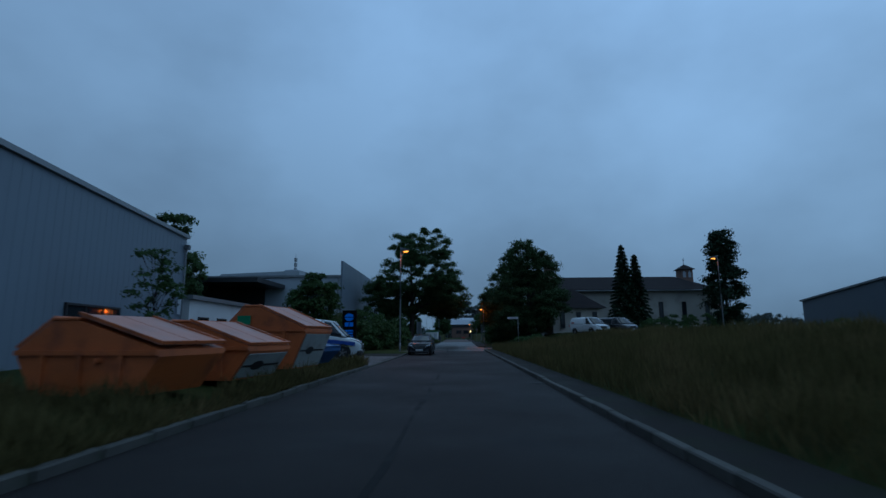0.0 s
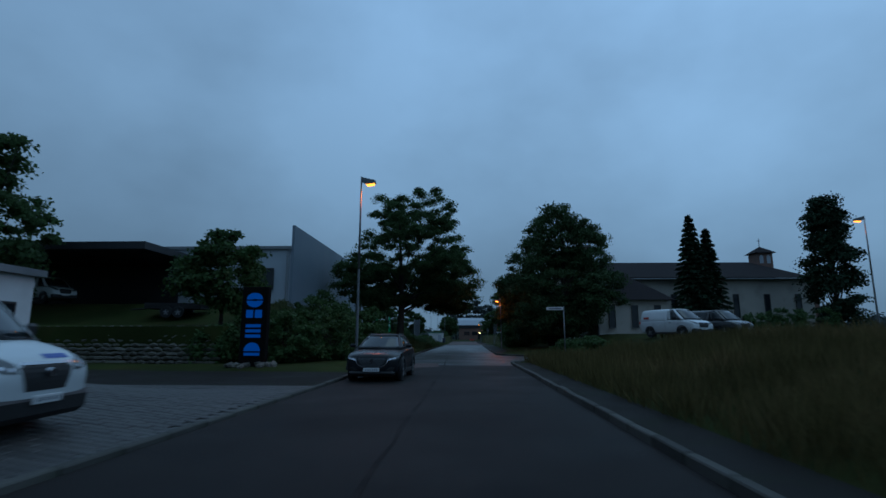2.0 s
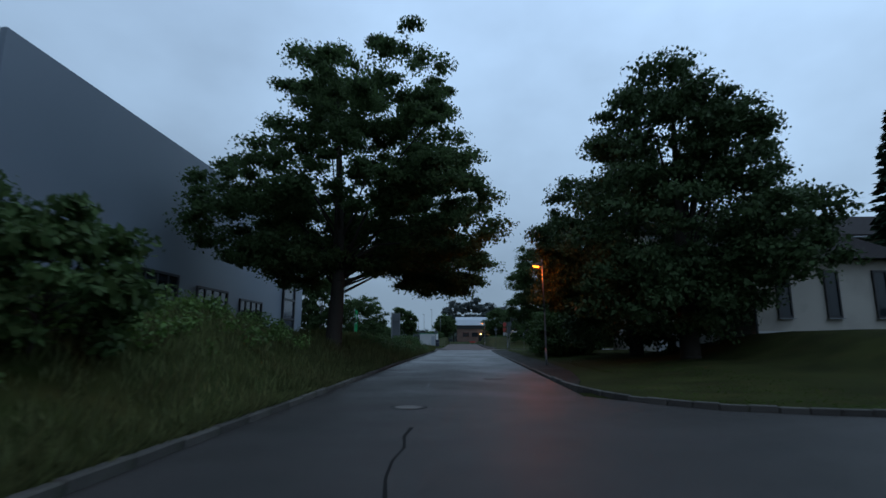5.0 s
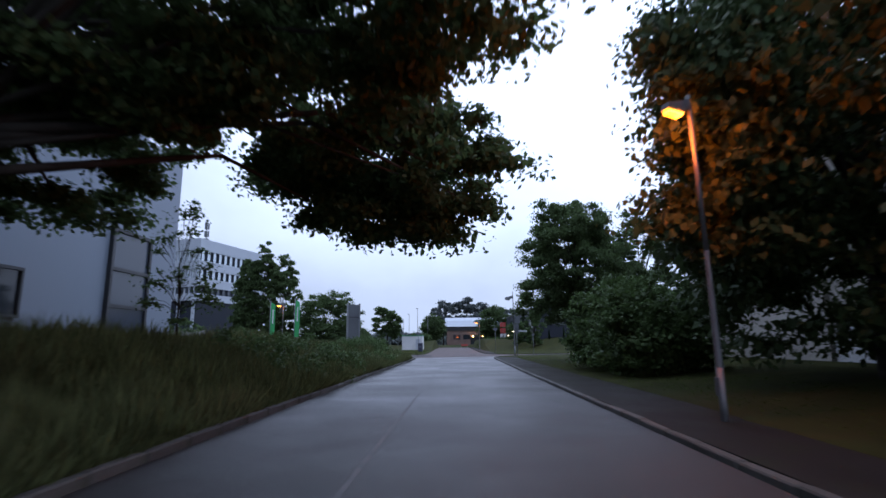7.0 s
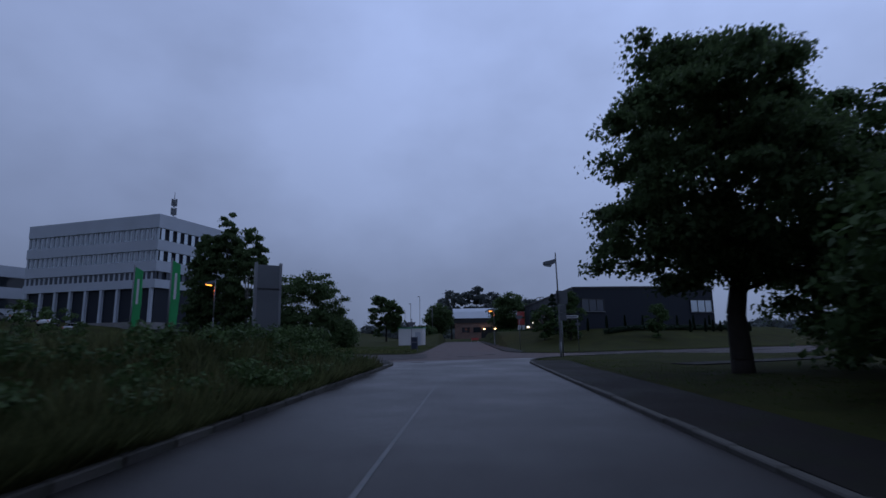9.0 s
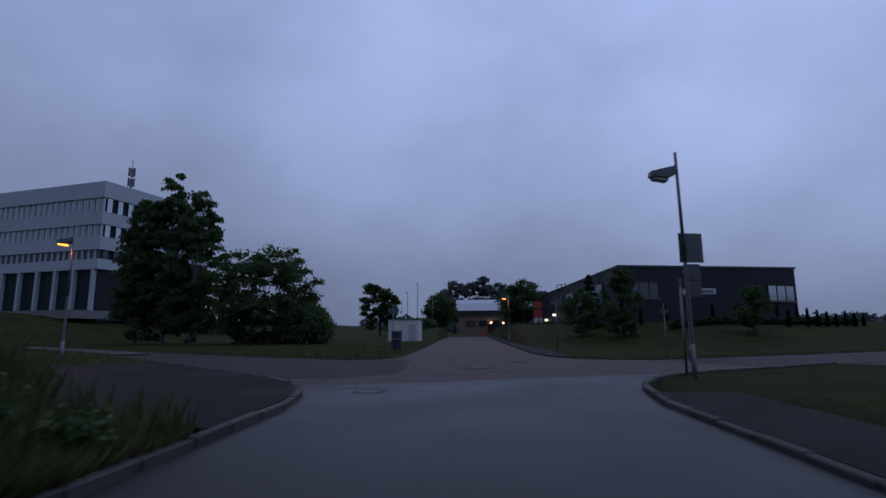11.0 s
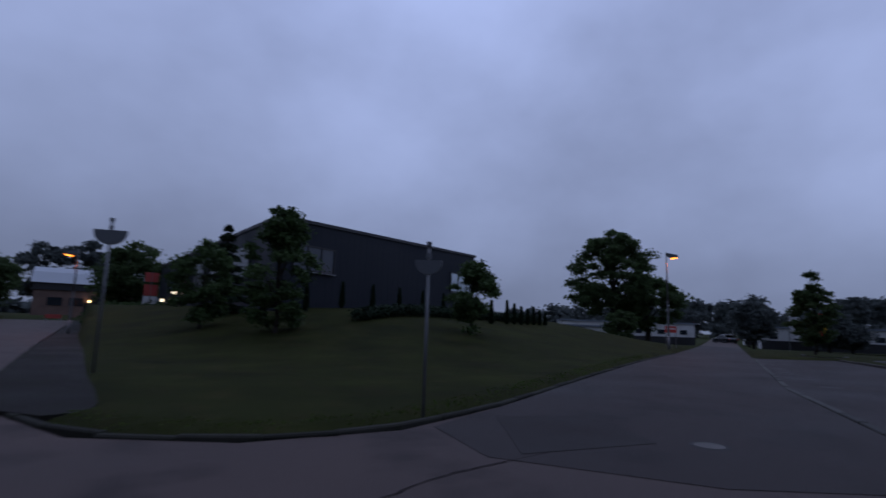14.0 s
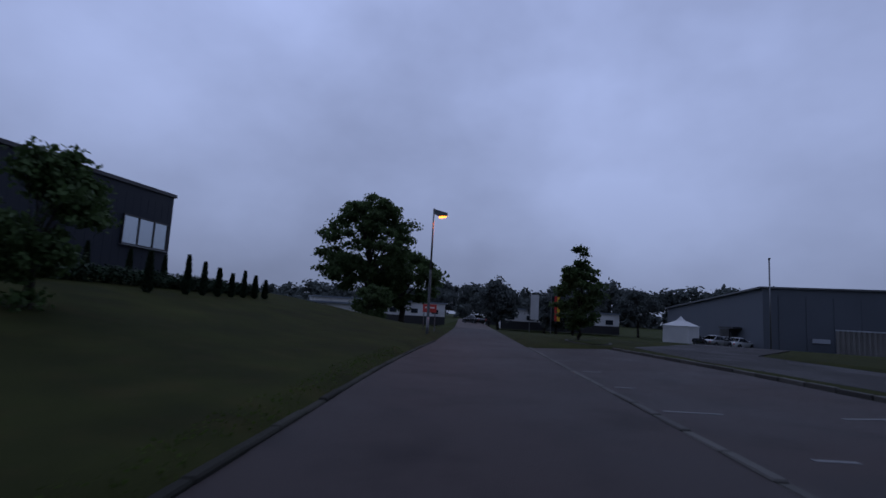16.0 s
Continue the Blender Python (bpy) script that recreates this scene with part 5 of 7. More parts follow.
M_RUBBER = mat("tyre_rubber", (0.012, 0.012, 0.012), 0.8, 0.2, 5, 60, 0.2)
M_PLASTIC = mat("black_plastic", (0.015, 0.015, 0.016), 0.6, 0.2, 4, 60, 0.1)
M_RIM = mat("alloy_rim", (0.3, 0.3, 0.31), 0.3, 0.1, 4, 40, 0, metal=0.8)
M_CHROME = mat("chrome", (0.5, 0.5, 0.52), 0.12, 0.05, 4, 40, 0, metal=1.0)
M_LIGHT = glass("headlight_glass", (0.09, 0.095, 0.1), 0.08)
M_PLATE = mat("number_plate", (0.6, 0.6, 0.6), 0.4, 0.05, 4, 40, 0)
M_BLUE = mat("blue_print", (0.02, 0.06, 0.3), 0.4, 0.1, 4, 40, 0)
M_BAR = mat("grey_print", (0.2, 0.21, 0.24), 0.5, 0.1, 4, 40, 0)
M_YELLOW = mat("yellow_print", (0.35, 0.33, 0.05), 0.5, 0.1, 4, 40, 0)
M_RED = mat("red_print", (0.4, 0.05, 0.04), 0.5, 0.1, 4, 40, 0)


def loft(stations):
    """A car body from cross-sections: (y, top z, top half-width, shoulder z, shoulder half-width, bottom z, bottom half-width)."""
    bm = BM()
    rings = []
    for y, zt, wt, zs, ws, zb, wb in stations:
        half = [(0, zt), (wt * 0.7, zt - 0.008), (wt, zt - 0.05), ((wt + ws) / 2 + 0.01, (zt - 0.05 + zs) / 2), (ws, zs), (ws + 0.012, (zs + zb) / 2), (wb, zb + 0.06), (wb * 0.85, zb)]
        pts = half + [(-x, z) for x, z in half[::-1] if x > 0]
        rings.append([bm.b.verts.new((x, y, z)) for x, z in pts])
    n = len(rings[0])
    for a, b in zip(rings, rings[1:]):
        for i in range(n):
            j = (i + 1) % n
            bm.b.faces.new((a[i], a[j], b[j], b[i]))
    bm.b.faces.new(rings[0][::-1])
    bm.b.faces.new(rings[-1])
    return bm


def side_x(stations, y, z):
    """Half-width of a lofted body at a height and length."""
    for a, b in zip(stations, stations[1:]):
        if a[0] <= y <= b[0]:
            k = (y - a[0]) / (b[0] - a[0])
            zt, wt, zs, ws, zb, wb = [p + (q - p) * k for p, q in zip(a[1:], b[1:])]
            if z > zs:
                return ws + (wt - ws) * min(1, (z - zs) / max(0.01, zt - 0.05 - zs))
            return ws
    return stations[-1][4]


def skin(pts, out, th=0.012):
    """A thin curved pane through outline points, given as (x, y, z), pushed out along a way."""
    bm = BM()
    o = Vector(out)
    A = [bm.b.verts.new(Vector(p) + o * 0.004) for p in pts]
    B = [bm.b.verts.new(Vector(p) + o * (0.004 + th)) for p in pts]
    bm.b.faces.new(A[::-1])
    bm.b.faces.new(B)
    n = len(pts)
    for i in range(n):
        j = (i + 1) % n
        bm.b.faces.new((A[i], A[j], B[j], B[i]))
    return bm


SHELL = {}


def shell(body, st):
    """The rounded surface of a body, once for each kind."""
    if id(st) not in SHELL:
        SHELL[id(st)] = BVHTree.FromObject(body, bpy.context.evaluated_depsgraph_get())
    return SHELL[id(st)]


def drape(tree, outline, way, lift=0.007, cuts=5):
    """A panel laid on a body: outline of (x, z) seen from the front ('f') or of (y, z) seen from a side (+1, -1)."""
    bm = bmesh.new()
    vs = [bm.verts.new((a, b, 0)) for a, b in outline]
    bm.faces.new(vs)
    bmesh.ops.triangulate(bm, faces=bm.faces[:])
    bmesh.ops.subdivide_edges(bm, edges=bm.edges[:], cuts=cuts, use_grid_fill=True)
    for v in bm.verts:
        a, b = v.co.x, v.co.y
        o, d = (Vector((a, -1.5, b)), Vector((0, 1, 0))) if way == "f" else (Vector((way * 2.5, a, b)), Vector((-way, 0, 0)))
        hit, nor, _, _ = tree.ray_cast(o, d)
        if not hit:
            hit = tree.find_nearest(o + d * 1.6)[0]
        v.co = hit - d * lift
    out = BM()
    out.b.free()
    out.b = bm
    return out


def wheel_parts(parent, x, y, r, w):
    s = 1 if x > 0 else -1
    wh = thing("wheel", x, y, r)
    wh.parent = parent
    part("tyre", BM().rod((-w / 2, 0, 0), (w / 2, 0, 0), r, seg=28), M_RUBBER, wh, smooth=False)
    rim = BM()
    rim.rod((s * (w / 2 - 0.03), 0, 0), (s * (w / 2 + 0.004), 0, 0), r * 0.66, seg=24)
    part("rim_well", rim, M_PLASTIC, wh)
    sp = BM()
    for i in range(5):
        a = i * 2 * math.pi / 5 + 0.3
        m = Matrix.Translation((s * (w / 2 + 0.008), 0, 0)) @ Matrix.Rotation(a, 4, "X") @ Matrix.Translation((0, r * 0.33, 0))
        sp.box((0, 0, 0), (0.03, r * 0.62, r * 0.15), m=m)
    sp.rod((s * (w / 2), 0, 0), (s * (w / 2 + 0.03), 0, 0), r * 0.16, seg=12)
    part("rim", sp, M_RIM, wh, "light alloy rim spokes")
    arc = [(math.cos(math.pi * i / 14) * (r + 0.03), math.sin(math.pi * i / 14) * (r + 0.03)) for i in range(15)]
    arc += [(math.cos(math.pi * i / 14) * (r + 0.095), math.sin(math.pi * i / 14) * (r + 0.095)) for i in range(14, -1, -1)]
    part("wheel_arch", BM().extrude(arc, "x", s * (w / 2 - 0.1), s * (w / 2 + 0.035)), M_PLASTIC, wh, "black plastic arch trim")
    part("wheel_well", BM().rod((s * (w / 2 - 0.12), 0, 0), (s * (w / 2 - 0.02), 0, 0), r + 0.06, seg=24), M_PLASTIC, wh)


SUV = [(0.0, 0.70, 0.50, 0.62, 0.60, 0.36, 0.56), (0.05, 0.80, 0.62, 0.71, 0.75, 0.25, 0.68), (0.15, 0.875, 0.70, 0.78, 0.84, 0.2, 0.77), (0.4, 0.93, 0.75, 0.84, 0.88, 0.19, 0.82), (0.9, 0.985, 0.79, 0.9, 0.885, 0.19, 0.83), (1.4, 1.02, 0.80, 0.94, 0.885, 0.2, 0.83),
       (2.2, 1.04, 0.80, 0.96, 0.885, 0.2, 0.83), (3.2, 1.07, 0.79, 0.98, 0.885, 0.2, 0.83), (3.9, 1.1, 0.77, 1.0, 0.875, 0.26, 0.82), (4.16, 1.08, 0.7, 0.96, 0.85, 0.32, 0.78), (4.26, 0.92, 0.55, 0.84, 0.77, 0.4, 0.7)]
VAN = [(0.0, 0.80, 0.62, 0.70, 0.76, 0.30, 0.70), (0.06, 0.96, 0.74, 0.85, 0.90, 0.24, 0.84), (0.22, 1.08, 0.79, 0.96, 0.955, 0.22, 0.9), (0.55, 1.16, 0.83, 1.03, 0.98, 0.22, 0.92), (0.95, 1.2, 0.86, 1.08, 0.99, 0.22, 0.93), (1.75, 1.2, 0.9, 1.1, 0.99, 0.22, 0.93),
       (3.6, 1.2, 0.9, 1.1, 0.99, 0.22, 0.93), (4.8, 1.2, 0.9, 1.1, 0.985, 0.24, 0.92), (4.97, 1.12, 0.84, 1.02, 0.94, 0.3, 0.88)]
CAR = [(0.0, 0.66, 0.5, 0.58, 0.62, 0.28, 0.58), (0.08, 0.74, 0.6, 0.64, 0.76, 0.2, 0.7), (0.5, 0.84, 0.68, 0.76, 0.85, 0.18, 0.78), (1.1, 0.92, 0.74, 0.84, 0.87, 0.18, 0.8), (2.2, 0.94, 0.76, 0.87, 0.87, 0.18, 0.8), (3.4, 0.97, 0.75, 0.9, 0.865, 0.2, 0.8), (4.15, 0.96, 0.66, 0.86, 0.82, 0.26, 0.74), (4.32, 0.8, 0.5, 0.7, 0.72, 0.32, 0.66)]
CARGO = [(2.3, 1.96, 0.73, 1.3, 0.955, 1.0, 0.95), (2.36, 1.965, 0.74, 1.3, 0.965, 1.0, 0.95), (3.6, 1.985, 0.75, 1.3, 0.97, 1.0, 0.95), (4.78, 1.97, 0.75, 1.3, 0.96, 1.0, 0.95), (4.95, 1.92, 0.70, 1.26, 0.93, 1.0, 0.92)]
# cabins: belt (front y, rear y, front z, rear z, half-width), roof (front y, rear y, z, half-width), bow of the screen, side panels (from, to, kind)
CABS = {"suv": ((1.02, 4.08, 0.99, 1.06, 0.79), (1.9, 3.62, 1.47, 0.57), 0.24, ((0, 0.05, "p"), (0.05, 0.37, "g"), (0.37, 0.41, "p"), (0.41, 0.72, "g"), (0.72, 0.75, "p"), (0.75, 0.9, "g"), (0.9, 1, "p"))),
        "van": ((0.66, 2.42, 1.14, 1.18, 0.93), (1.6, 2.42, 1.9, 0.73), 0.24, ((0, 0.12, "p"), (0.12, 0.8, "g"), (0.8, 1, "p"))),
        "car": ((1.0, 3.9, 0.9, 0.93, 0.75), (1.75, 3.0, 1.37, 0.53), 0.2, ((0, 0.05, "p"), (0.05, 0.45, "g"), (0.45, 0.5, "p"), (0.5, 0.88, "g"), (0.88, 1, "p")))}


def cab_point(cab, u, v, side):
    """A place on a cabin: v from belt to roof; u from the middle of the screen (0) over its edge (1), along the side (2), to the middle of the tail (3)."""
    (fb, rb, zf, zr, wb), (ft, rt, zt, wt), bow_, _ = cab
    y0, y1, w = fb + (ft - fb) * v, rb + (rt - rb) * v, wb + (wt - wb) * v + 0.035 * math.sin(math.pi * v)
    corner = y0 + bow_
    if u <= 1:
        x, y = w * 0.93 * u, y0 + (bow_ - 0.03) * u ** 2.2
    elif u <= 2:
        k = u - 1
        x, y = w * (1 - 0.07 * (1 - min(1, k * 14)) - 0.07 * k ** 2.5), corner - 0.03 + (y1 - 0.12 - corner) * k
    else:
        k = u - 2
        x, y = w * 0.93 * (1 - k), y1 - 0.12 + 0.12 * min(1, k * 2.5)
    zb = zf + (zr - zf) * (y - fb) / (rb - fb)
    return Vector((side * x, y, zb + (zt - zb) * v))


def cab_patch(cab, u0, u1, v0, v1, side, nu=5, nv=6, grow=0.0):
    """A curved panel of a cabin with a rim of its own; side 0: across both sides from -u1 to u1."""
    bm = BM()
    rows = []
    for j in range(nv + 1):
        v = v0 + (v1 - v0) * j / nv
        row = []
        for i in range(nu + 1):
            u = u0 + (u1 - u0) * i / nu
            p = cab_point(cab, abs(u), v, side or (1 if u >= 0 else -1))
            mid = Vector((0, (cab[0][0] + cab[0][1]) / 2, p.z - 0.3))
            row.append(bm.b.verts.new(p + (p - mid).normalized() * grow))
        rows.append(row)
    for a, b in zip(rows, rows[1:]):
        for i in range(nu):
            bm.b.faces.new((a[i], a[i + 1], b[i + 1], b[i]))
    r = bmesh.ops.extrude_face_region(bm.b, geom=bm.b.faces[:])
    mid = Vector((0, (cab[0][0] + cab[0][1]) / 2, cab[1][2] - 0.6))
    for q in r["geom"]:
        if isinstance(q, bmesh.types.BMVert):
            q.co += (mid - q.co).normalized() * 0.02
    return bm


def cab_roof(cab):
    """The painted roof panel, crowned towards its middle."""
    bm = BM()
    us = [i / 6 for i in range(7)] + [1 + i / 8 for i in range(1, 9)] + [2 + i / 4 for i in range(1, 5)]
    loop = [cab_point(cab, u, 1, 1) for u in us] + [cab_point(cab, u, 1, -1) for u in us[-2:0:-1]]
    mid = Vector((0, (cab[1][0] + cab[1][1]) / 2 + 0.1, cab[1][2]))
    rings = []
    for k, dz in ((1.015, -0.02), (1.0, 0.012), (0.9, 0.034), (0.6, 0.052), (0.25, 0.06)):
        rings.append([bm.b.verts.new(mid + (p - mid) * k + Vector((0, 0, dz))) for p in loop])
    for a, b in zip(rings, rings[1:]):
        for i in range(len(a)):
            j = (i + 1) % len(a)
            bm.b.faces.new((a[i], a[j], b[j], b[i]))
    bm.b.faces.new(rings[-1])
    bm.b.faces.new(rings[0][::-1])
    return bm


def vehicle(name, st, x, y, z, rz, paint, axles, wr, label, category, kind, full_glass=False):
    """A parked vehicle that faces -y in its own frame, made of a lofted lower body, a glazed cabin and its fittings."""
    c = thing(name, x, y, z, rz, label, category)
    cab = CABS[kind]
    body = part("body", loft(st), paint, c, smooth=True)
    mod = body.modifiers.new("round", "SUBSURF")
    mod.levels = mod.render_levels = 2
    tree = shell(body, st)
    if kind == "van":
        box = part("cargo_body", loft(CARGO), paint, c, smooth=True)
        mod = box.modifiers.new("round", "SUBSURF")
        mod.levels = mod.render_levels = 2
    part("roof", cab_roof(cab), paint, c, smooth=True)
    part("windscreen_seal", cab_patch(cab, -0.97, 0.97, 0.0, 1.0, 0, 12, 6, -0.004), M_PLASTIC, c, "black windscreen surround", smooth=True)
    part("windscreen", cab_patch(cab, -0.9, 0.9, 0.05, 0.95, 0, 12, 6, 0.006), M_GLASS, c, smooth=True)
    for s in (-1, 1):
        part("pillar", cab_patch(cab, 0.93, 1.02, 0.0, 1.0, s, 3, 6, 0.006), paint, c, smooth=True)
        for u0, u1, k in cab[3]:
            if k == "g":
                part("side_window", cab_patch(cab, 1 + u0, 1 + u1, 0.06, 0.93, s, 4, 5), M_GLASS, c, smooth=True)
                part("window_rail", cab_patch(cab, 1 + u0, 1 + u1, 0.93, 1.0, s, 4, 2, 0.004), paint, c, smooth=True)
                part("belt_strip", cab_patch(cab, 1 + u0, 1 + u1, 0.0, 0.06, s, 4, 2, 0.006), M_PLASTIC, c, smooth=True)
            else:
                part("pillar", cab_patch(cab, 1 + u0, 1 + u1, 0.0, 1.0, s, 3, 6, 0.005), M_PLASTIC if 0.2 < u0 < 0.6 and kind != "van" else paint, c, smooth=True)
        if full_glass:
            for y0, y1 in ((2.5, 3.5), (3.6, 4.6)):
                part("side_window", skin([(s * 0.955, y0, 1.3), (s * 0.955, y1, 1.3), (s * 0.84, y1, 1.76), (s * 0.84, y0, 1.76)], (s * 2.2, 0, 0.3)), M_GLASS, c)
        zb, yb = cab[0][2], cab[0][0] + cab[2]
        mir = BM().box((s * (cab[0][4] + 0.19), yb + 0.28, zb + 0.12), (0.2, 0.1, 0.2 if kind == "van" else 0.13), bevel=0.04)
        mirror = part("mirror", mir, M_PLASTIC if kind == "van" else paint, c)
        part("mirror_arm", BM().box((s * (cab[0][4] + 0.06), yb + 0.29, zb + 0.07), (0.14, 0.05, 0.05), bevel=0.015), M_PLASTIC, mirror)
        if kind == "van":
            lamp = [(0.5, 0.84), (0.74, 0.86), (0.86, 0.92), (0.94, 1.1), (0.88, 1.13), (0.66, 1.02), (0.52, 0.95)]
        elif kind == "suv":
            lamp = [(0.5, 0.69), (0.7, 0.68), (0.84, 0.745), (0.86, 0.8), (0.7, 0.775), (0.5, 0.735)]
        else:
            lamp = [(0.5, 0.56), (0.76, 0.57), (0.82, 0.66), (0.72, 0.68), (0.5, 0.63)]
        lt = part("headlight", drape(tree, [(s * a, b) for a, b in lamp], "f", 0.009), M_LIGHT, c, "clear headlight", smooth=True)
        for dz in (0.0, 1.0):
            px, pz = s * (lamp[0][0] + 0.1 + 0.13 * dz), (lamp[0][1] + lamp[-1][1]) / 2 + 0.02 * dz
            part("lamp_lens", drape(tree, [(px + 0.035 * math.cos(a * 0.785), pz + 0.024 * math.sin(a * 0.785)) for a in range(8)], "f", 0.014, 1), M_CHROME, lt, "bright round lamp lens")
        sz = st[4][3] - 0.1
        part("door_handle", BM().box((s * (side_x(st, 2.1, sz) + 0.014), 2.3 if kind != "van" else 1.95, sz), (0.03, 0.17, 0.035), bevel=0.008), M_PLASTIC if kind == "van" else paint, c)
        for yy in ((1.42, 2.42, 3.2) if kind != "van" else (1.25, 2.4, 3.55)):
            part("door_seam", drape(tree, [(yy, 0.36), (yy + 0.012, 0.36), (yy + 0.012, st[4][3] + 0.02), (yy, st[4][3] + 0.02)], s, 0.003, 3), M_PLASTIC, c)
        part("side_sill", BM().box((s * (st[5][4] - 0.035), (axles[0] + axles[1]) / 2, 0.27), (0.09, axles[1] - axles[0] - 2 * wr - 0.1, 0.14), bevel=0.02), M_PLASTIC, c, "black plastic sill")
    if kind == "suv":
        grille, rows, frame_m = [(-0.46, 0.70), (-0.43, 0.57), (-0.27, 0.455), (0.27, 0.455), (0.43, 0.57), (0.46, 0.70), (0.3, 0.735), (-0.3, 0.735)], 7, M_SIGNB
    elif kind == "van":
        grille, rows, frame_m = [(-0.47, 0.9), (-0.36, 0.62), (0.36, 0.62), (0.47, 0.9), (0.36, 0.95), (-0.36, 0.95)], 5, M_PLASTIC
    else:
        grille, rows, frame_m = [(-0.45, 0.6), (-0.36, 0.46), (0.36, 0.46), (0.45, 0.6)], 4, M_SIGNB
    gl_ = part("grille", drape(tree, grille, "f", 0.004), M_PLASTIC, c, "black front grille")
    zs_ = [p[1] for p in grille]
    for i in range(rows):
        zz = min(zs_) + (max(zs_) - min(zs_)) * (i + 0.6) / (rows + 0.3)
        hw = max(abs(p[0]) for p in grille) * (0.66 + 0.3 * (i + 0.5) / rows)
        part("grille_bar", drape(tree, [(-hw, zz), (hw, zz), (hw, zz + 0.012), (-hw, zz + 0.012)], "f", 0.012), frame_m, gl_)
    if kind == "van":
        part("grille_frame", drape(tree, [(-0.47, 0.94), (0.47, 0.94), (0.42, 0.975), (-0.42, 0.975)], "f", 0.01), M_CHROME, gl_)
    part("bumper", BM().box((0, 0.13, 0.42 if kind == "van" else 0.27), (st[1][4] * (2.06 if kind == "van" else 1.98), 0.3, 0.36 if kind == "van" else 0.2), bevel=0.09), M_PLASTIC, c, "black lower bumper")
    part("badge", BM().rod((0, 0.02, grille[0][1] - 0.05), (0, -0.03, grille[0][1] - 0.055), 0.055, seg=16), M_CHROME, c)
    pz = 0.52 if kind == "van" else 0.375
    pl = part("number_plate", BM().box((0, -0.045, pz), (0.52, 0.02, 0.11), bevel=0.006), M_PLATE, c, "white number plate with dark bars")
    for i in range(6):
        part("plate_bar", BM().box((-0.17 + i * 0.07, -0.057, pz), (0.035, 0.006, 0.05)), M_BAR, pl)
    for k in (-0.45, 0.12):
        p0, p1 = cab_point(cab, abs(k), 0.06, 1 if k > 0 else -1), cab_point(cab, abs(k - 0.4) if k > 0 else 0.05, 0.16, -1 if k > 0 else 1)
        part("wiper", BM().rod(p0 + Vector((0, -0.03, 0.01)), p1 + Vector((0, -0.03, 0.01)), 0.012, seg=6), M_PLASTIC, c)
    for s in (-1, 1):
        for ya in axles:
            wheel_parts(c, s * (st[4][4] - 0.1), ya, wr, 0.22)
        part("tail_light", BM().box((s * (st[-1][4] - 0.06), st[-1][0] - 0.03, st[-1][3]), (0.2, 0.08, 0.18), bevel=0.02), M_RED, c)
    return c


suv = vehicle("parked_suv", SUV, -2.72, 38.75, 0.0, -1.5, M_PAINT_G, (0.85, 3.42), 0.33, "dark grey compact SUV parked at the kerb, wet", "car", "suv")
for s in (-1, 1):
    wing = [(0.0, 0.42), (s * 0.28, 0.43), (s * 0.46, 0.53), (s * 0.53, 0.66), (s * 0.76, 0.735), (s * 0.76, 0.755), (s * 0.51, 0.69), (s * 0.435, 0.55), (s * 0.27, 0.46), (0.0, 0.45)]
    part("chrome_wing", drape(SHELL[id(SUV)], wing, "f", 0.016, 2), M_CHROME, suv)
    part("fog_lamp", BM().rod((s * 0.6, 0.03, 0.4), (s * 0.6, 0.09, 0.4), 0.035, seg=12), M_IRON, suv)
    part("fog_recess", drape(SHELL[id(SUV)], [(s * 0.44, 0.36), (s * 0.7, 0.34), (s * 0.74, 0.46), (s * 0.6, 0.47)], "f", 0.006, 2), M_PLASTIC, suv)
    part("sill_strip", BM().box((s * 0.9, 2.1, 0.34), (0.02, 1.7, 0.03)), M_CHROME, suv)
    part("roof_rail", BM().tube([(s * 0.52, 2.0, 1.485), (s * 0.53, 2.5, 1.535), (s * 0.52, 3.4, 1.5)], [0.014, 0.018, 0.014], 6), M_PLASTIC, suv)

van = vehicle("delivery_van", VAN, -5.2, 28.7, 0.1, 95, M_PAINT_W, (0.95, 3.88), 0.35, "white delivery van with blue stripe parked in the yard", "van", "van")
van.matrix_basis = pose(-5.2, 28.7, 0.1, 6.5, 0, 95)
for s in (-1, 1):
    part("yellow_line", BM().box((s * 1.006, 2.6, 0.73), (0.015, 4.3, 0.035)), M_YELLOW, van, "thin yellow line under the stripe")
    part("blue_stripe", BM().box((s * 1.005, 2.6, 0.86), (0.015, 4.5, 0.2)), M_BLUE, van, "blue stripe along the side")
    part("print_block", BM().box((s * 0.985, 2.75, 1.52), (0.02, 0.62, 0.14)), M_BLUE, van, "blue company print")
    for i in range(3):
        part("print_line", BM().box((s * 0.993, 2.75, 1.38 - i * 0.08), (0.015, 0.5 - 0.1 * i, 0.03)), M_BAR, van)
    for i in range(5):
        part("print_slash", BM().box((s * 0.992, 3.5 + i * 0.25, 1.4), (0.015, 0.09, 0.45 - 0.03 * i)), M_BAR, van)
part("bonnet_print", drape(SHELL[id(VAN)], [(0.02, 1.0), (0.5, 1.0), (0.5, 1.05), (0.02, 1.05)], "f", 0.006, 2), M_BLUE, van, "blue company print on the bonnet")
van2 = vehicle("parked_van", VAN, 16.3, 57.6, gh(16.3, 59.5) + 0.12, 24, M_PAINT_W, (0.95, 3.88), 0.35, "white van parked in the churchside yard", "van", "van")
for s in (-1, 1):
    part("print_block", BM().box((s * 0.99, 4.2, 1.35), (0.02, 0.5, 0.14)), M_RED, van2, "red company print")
vehicle("parked_van", VAN, 20.2, 59.8, gh(20, 62) + 0.12, 24, M_PAINT_B, (0.95, 3.88), 0.35, "black people carrier parked beside a white van", "van", "van", True)
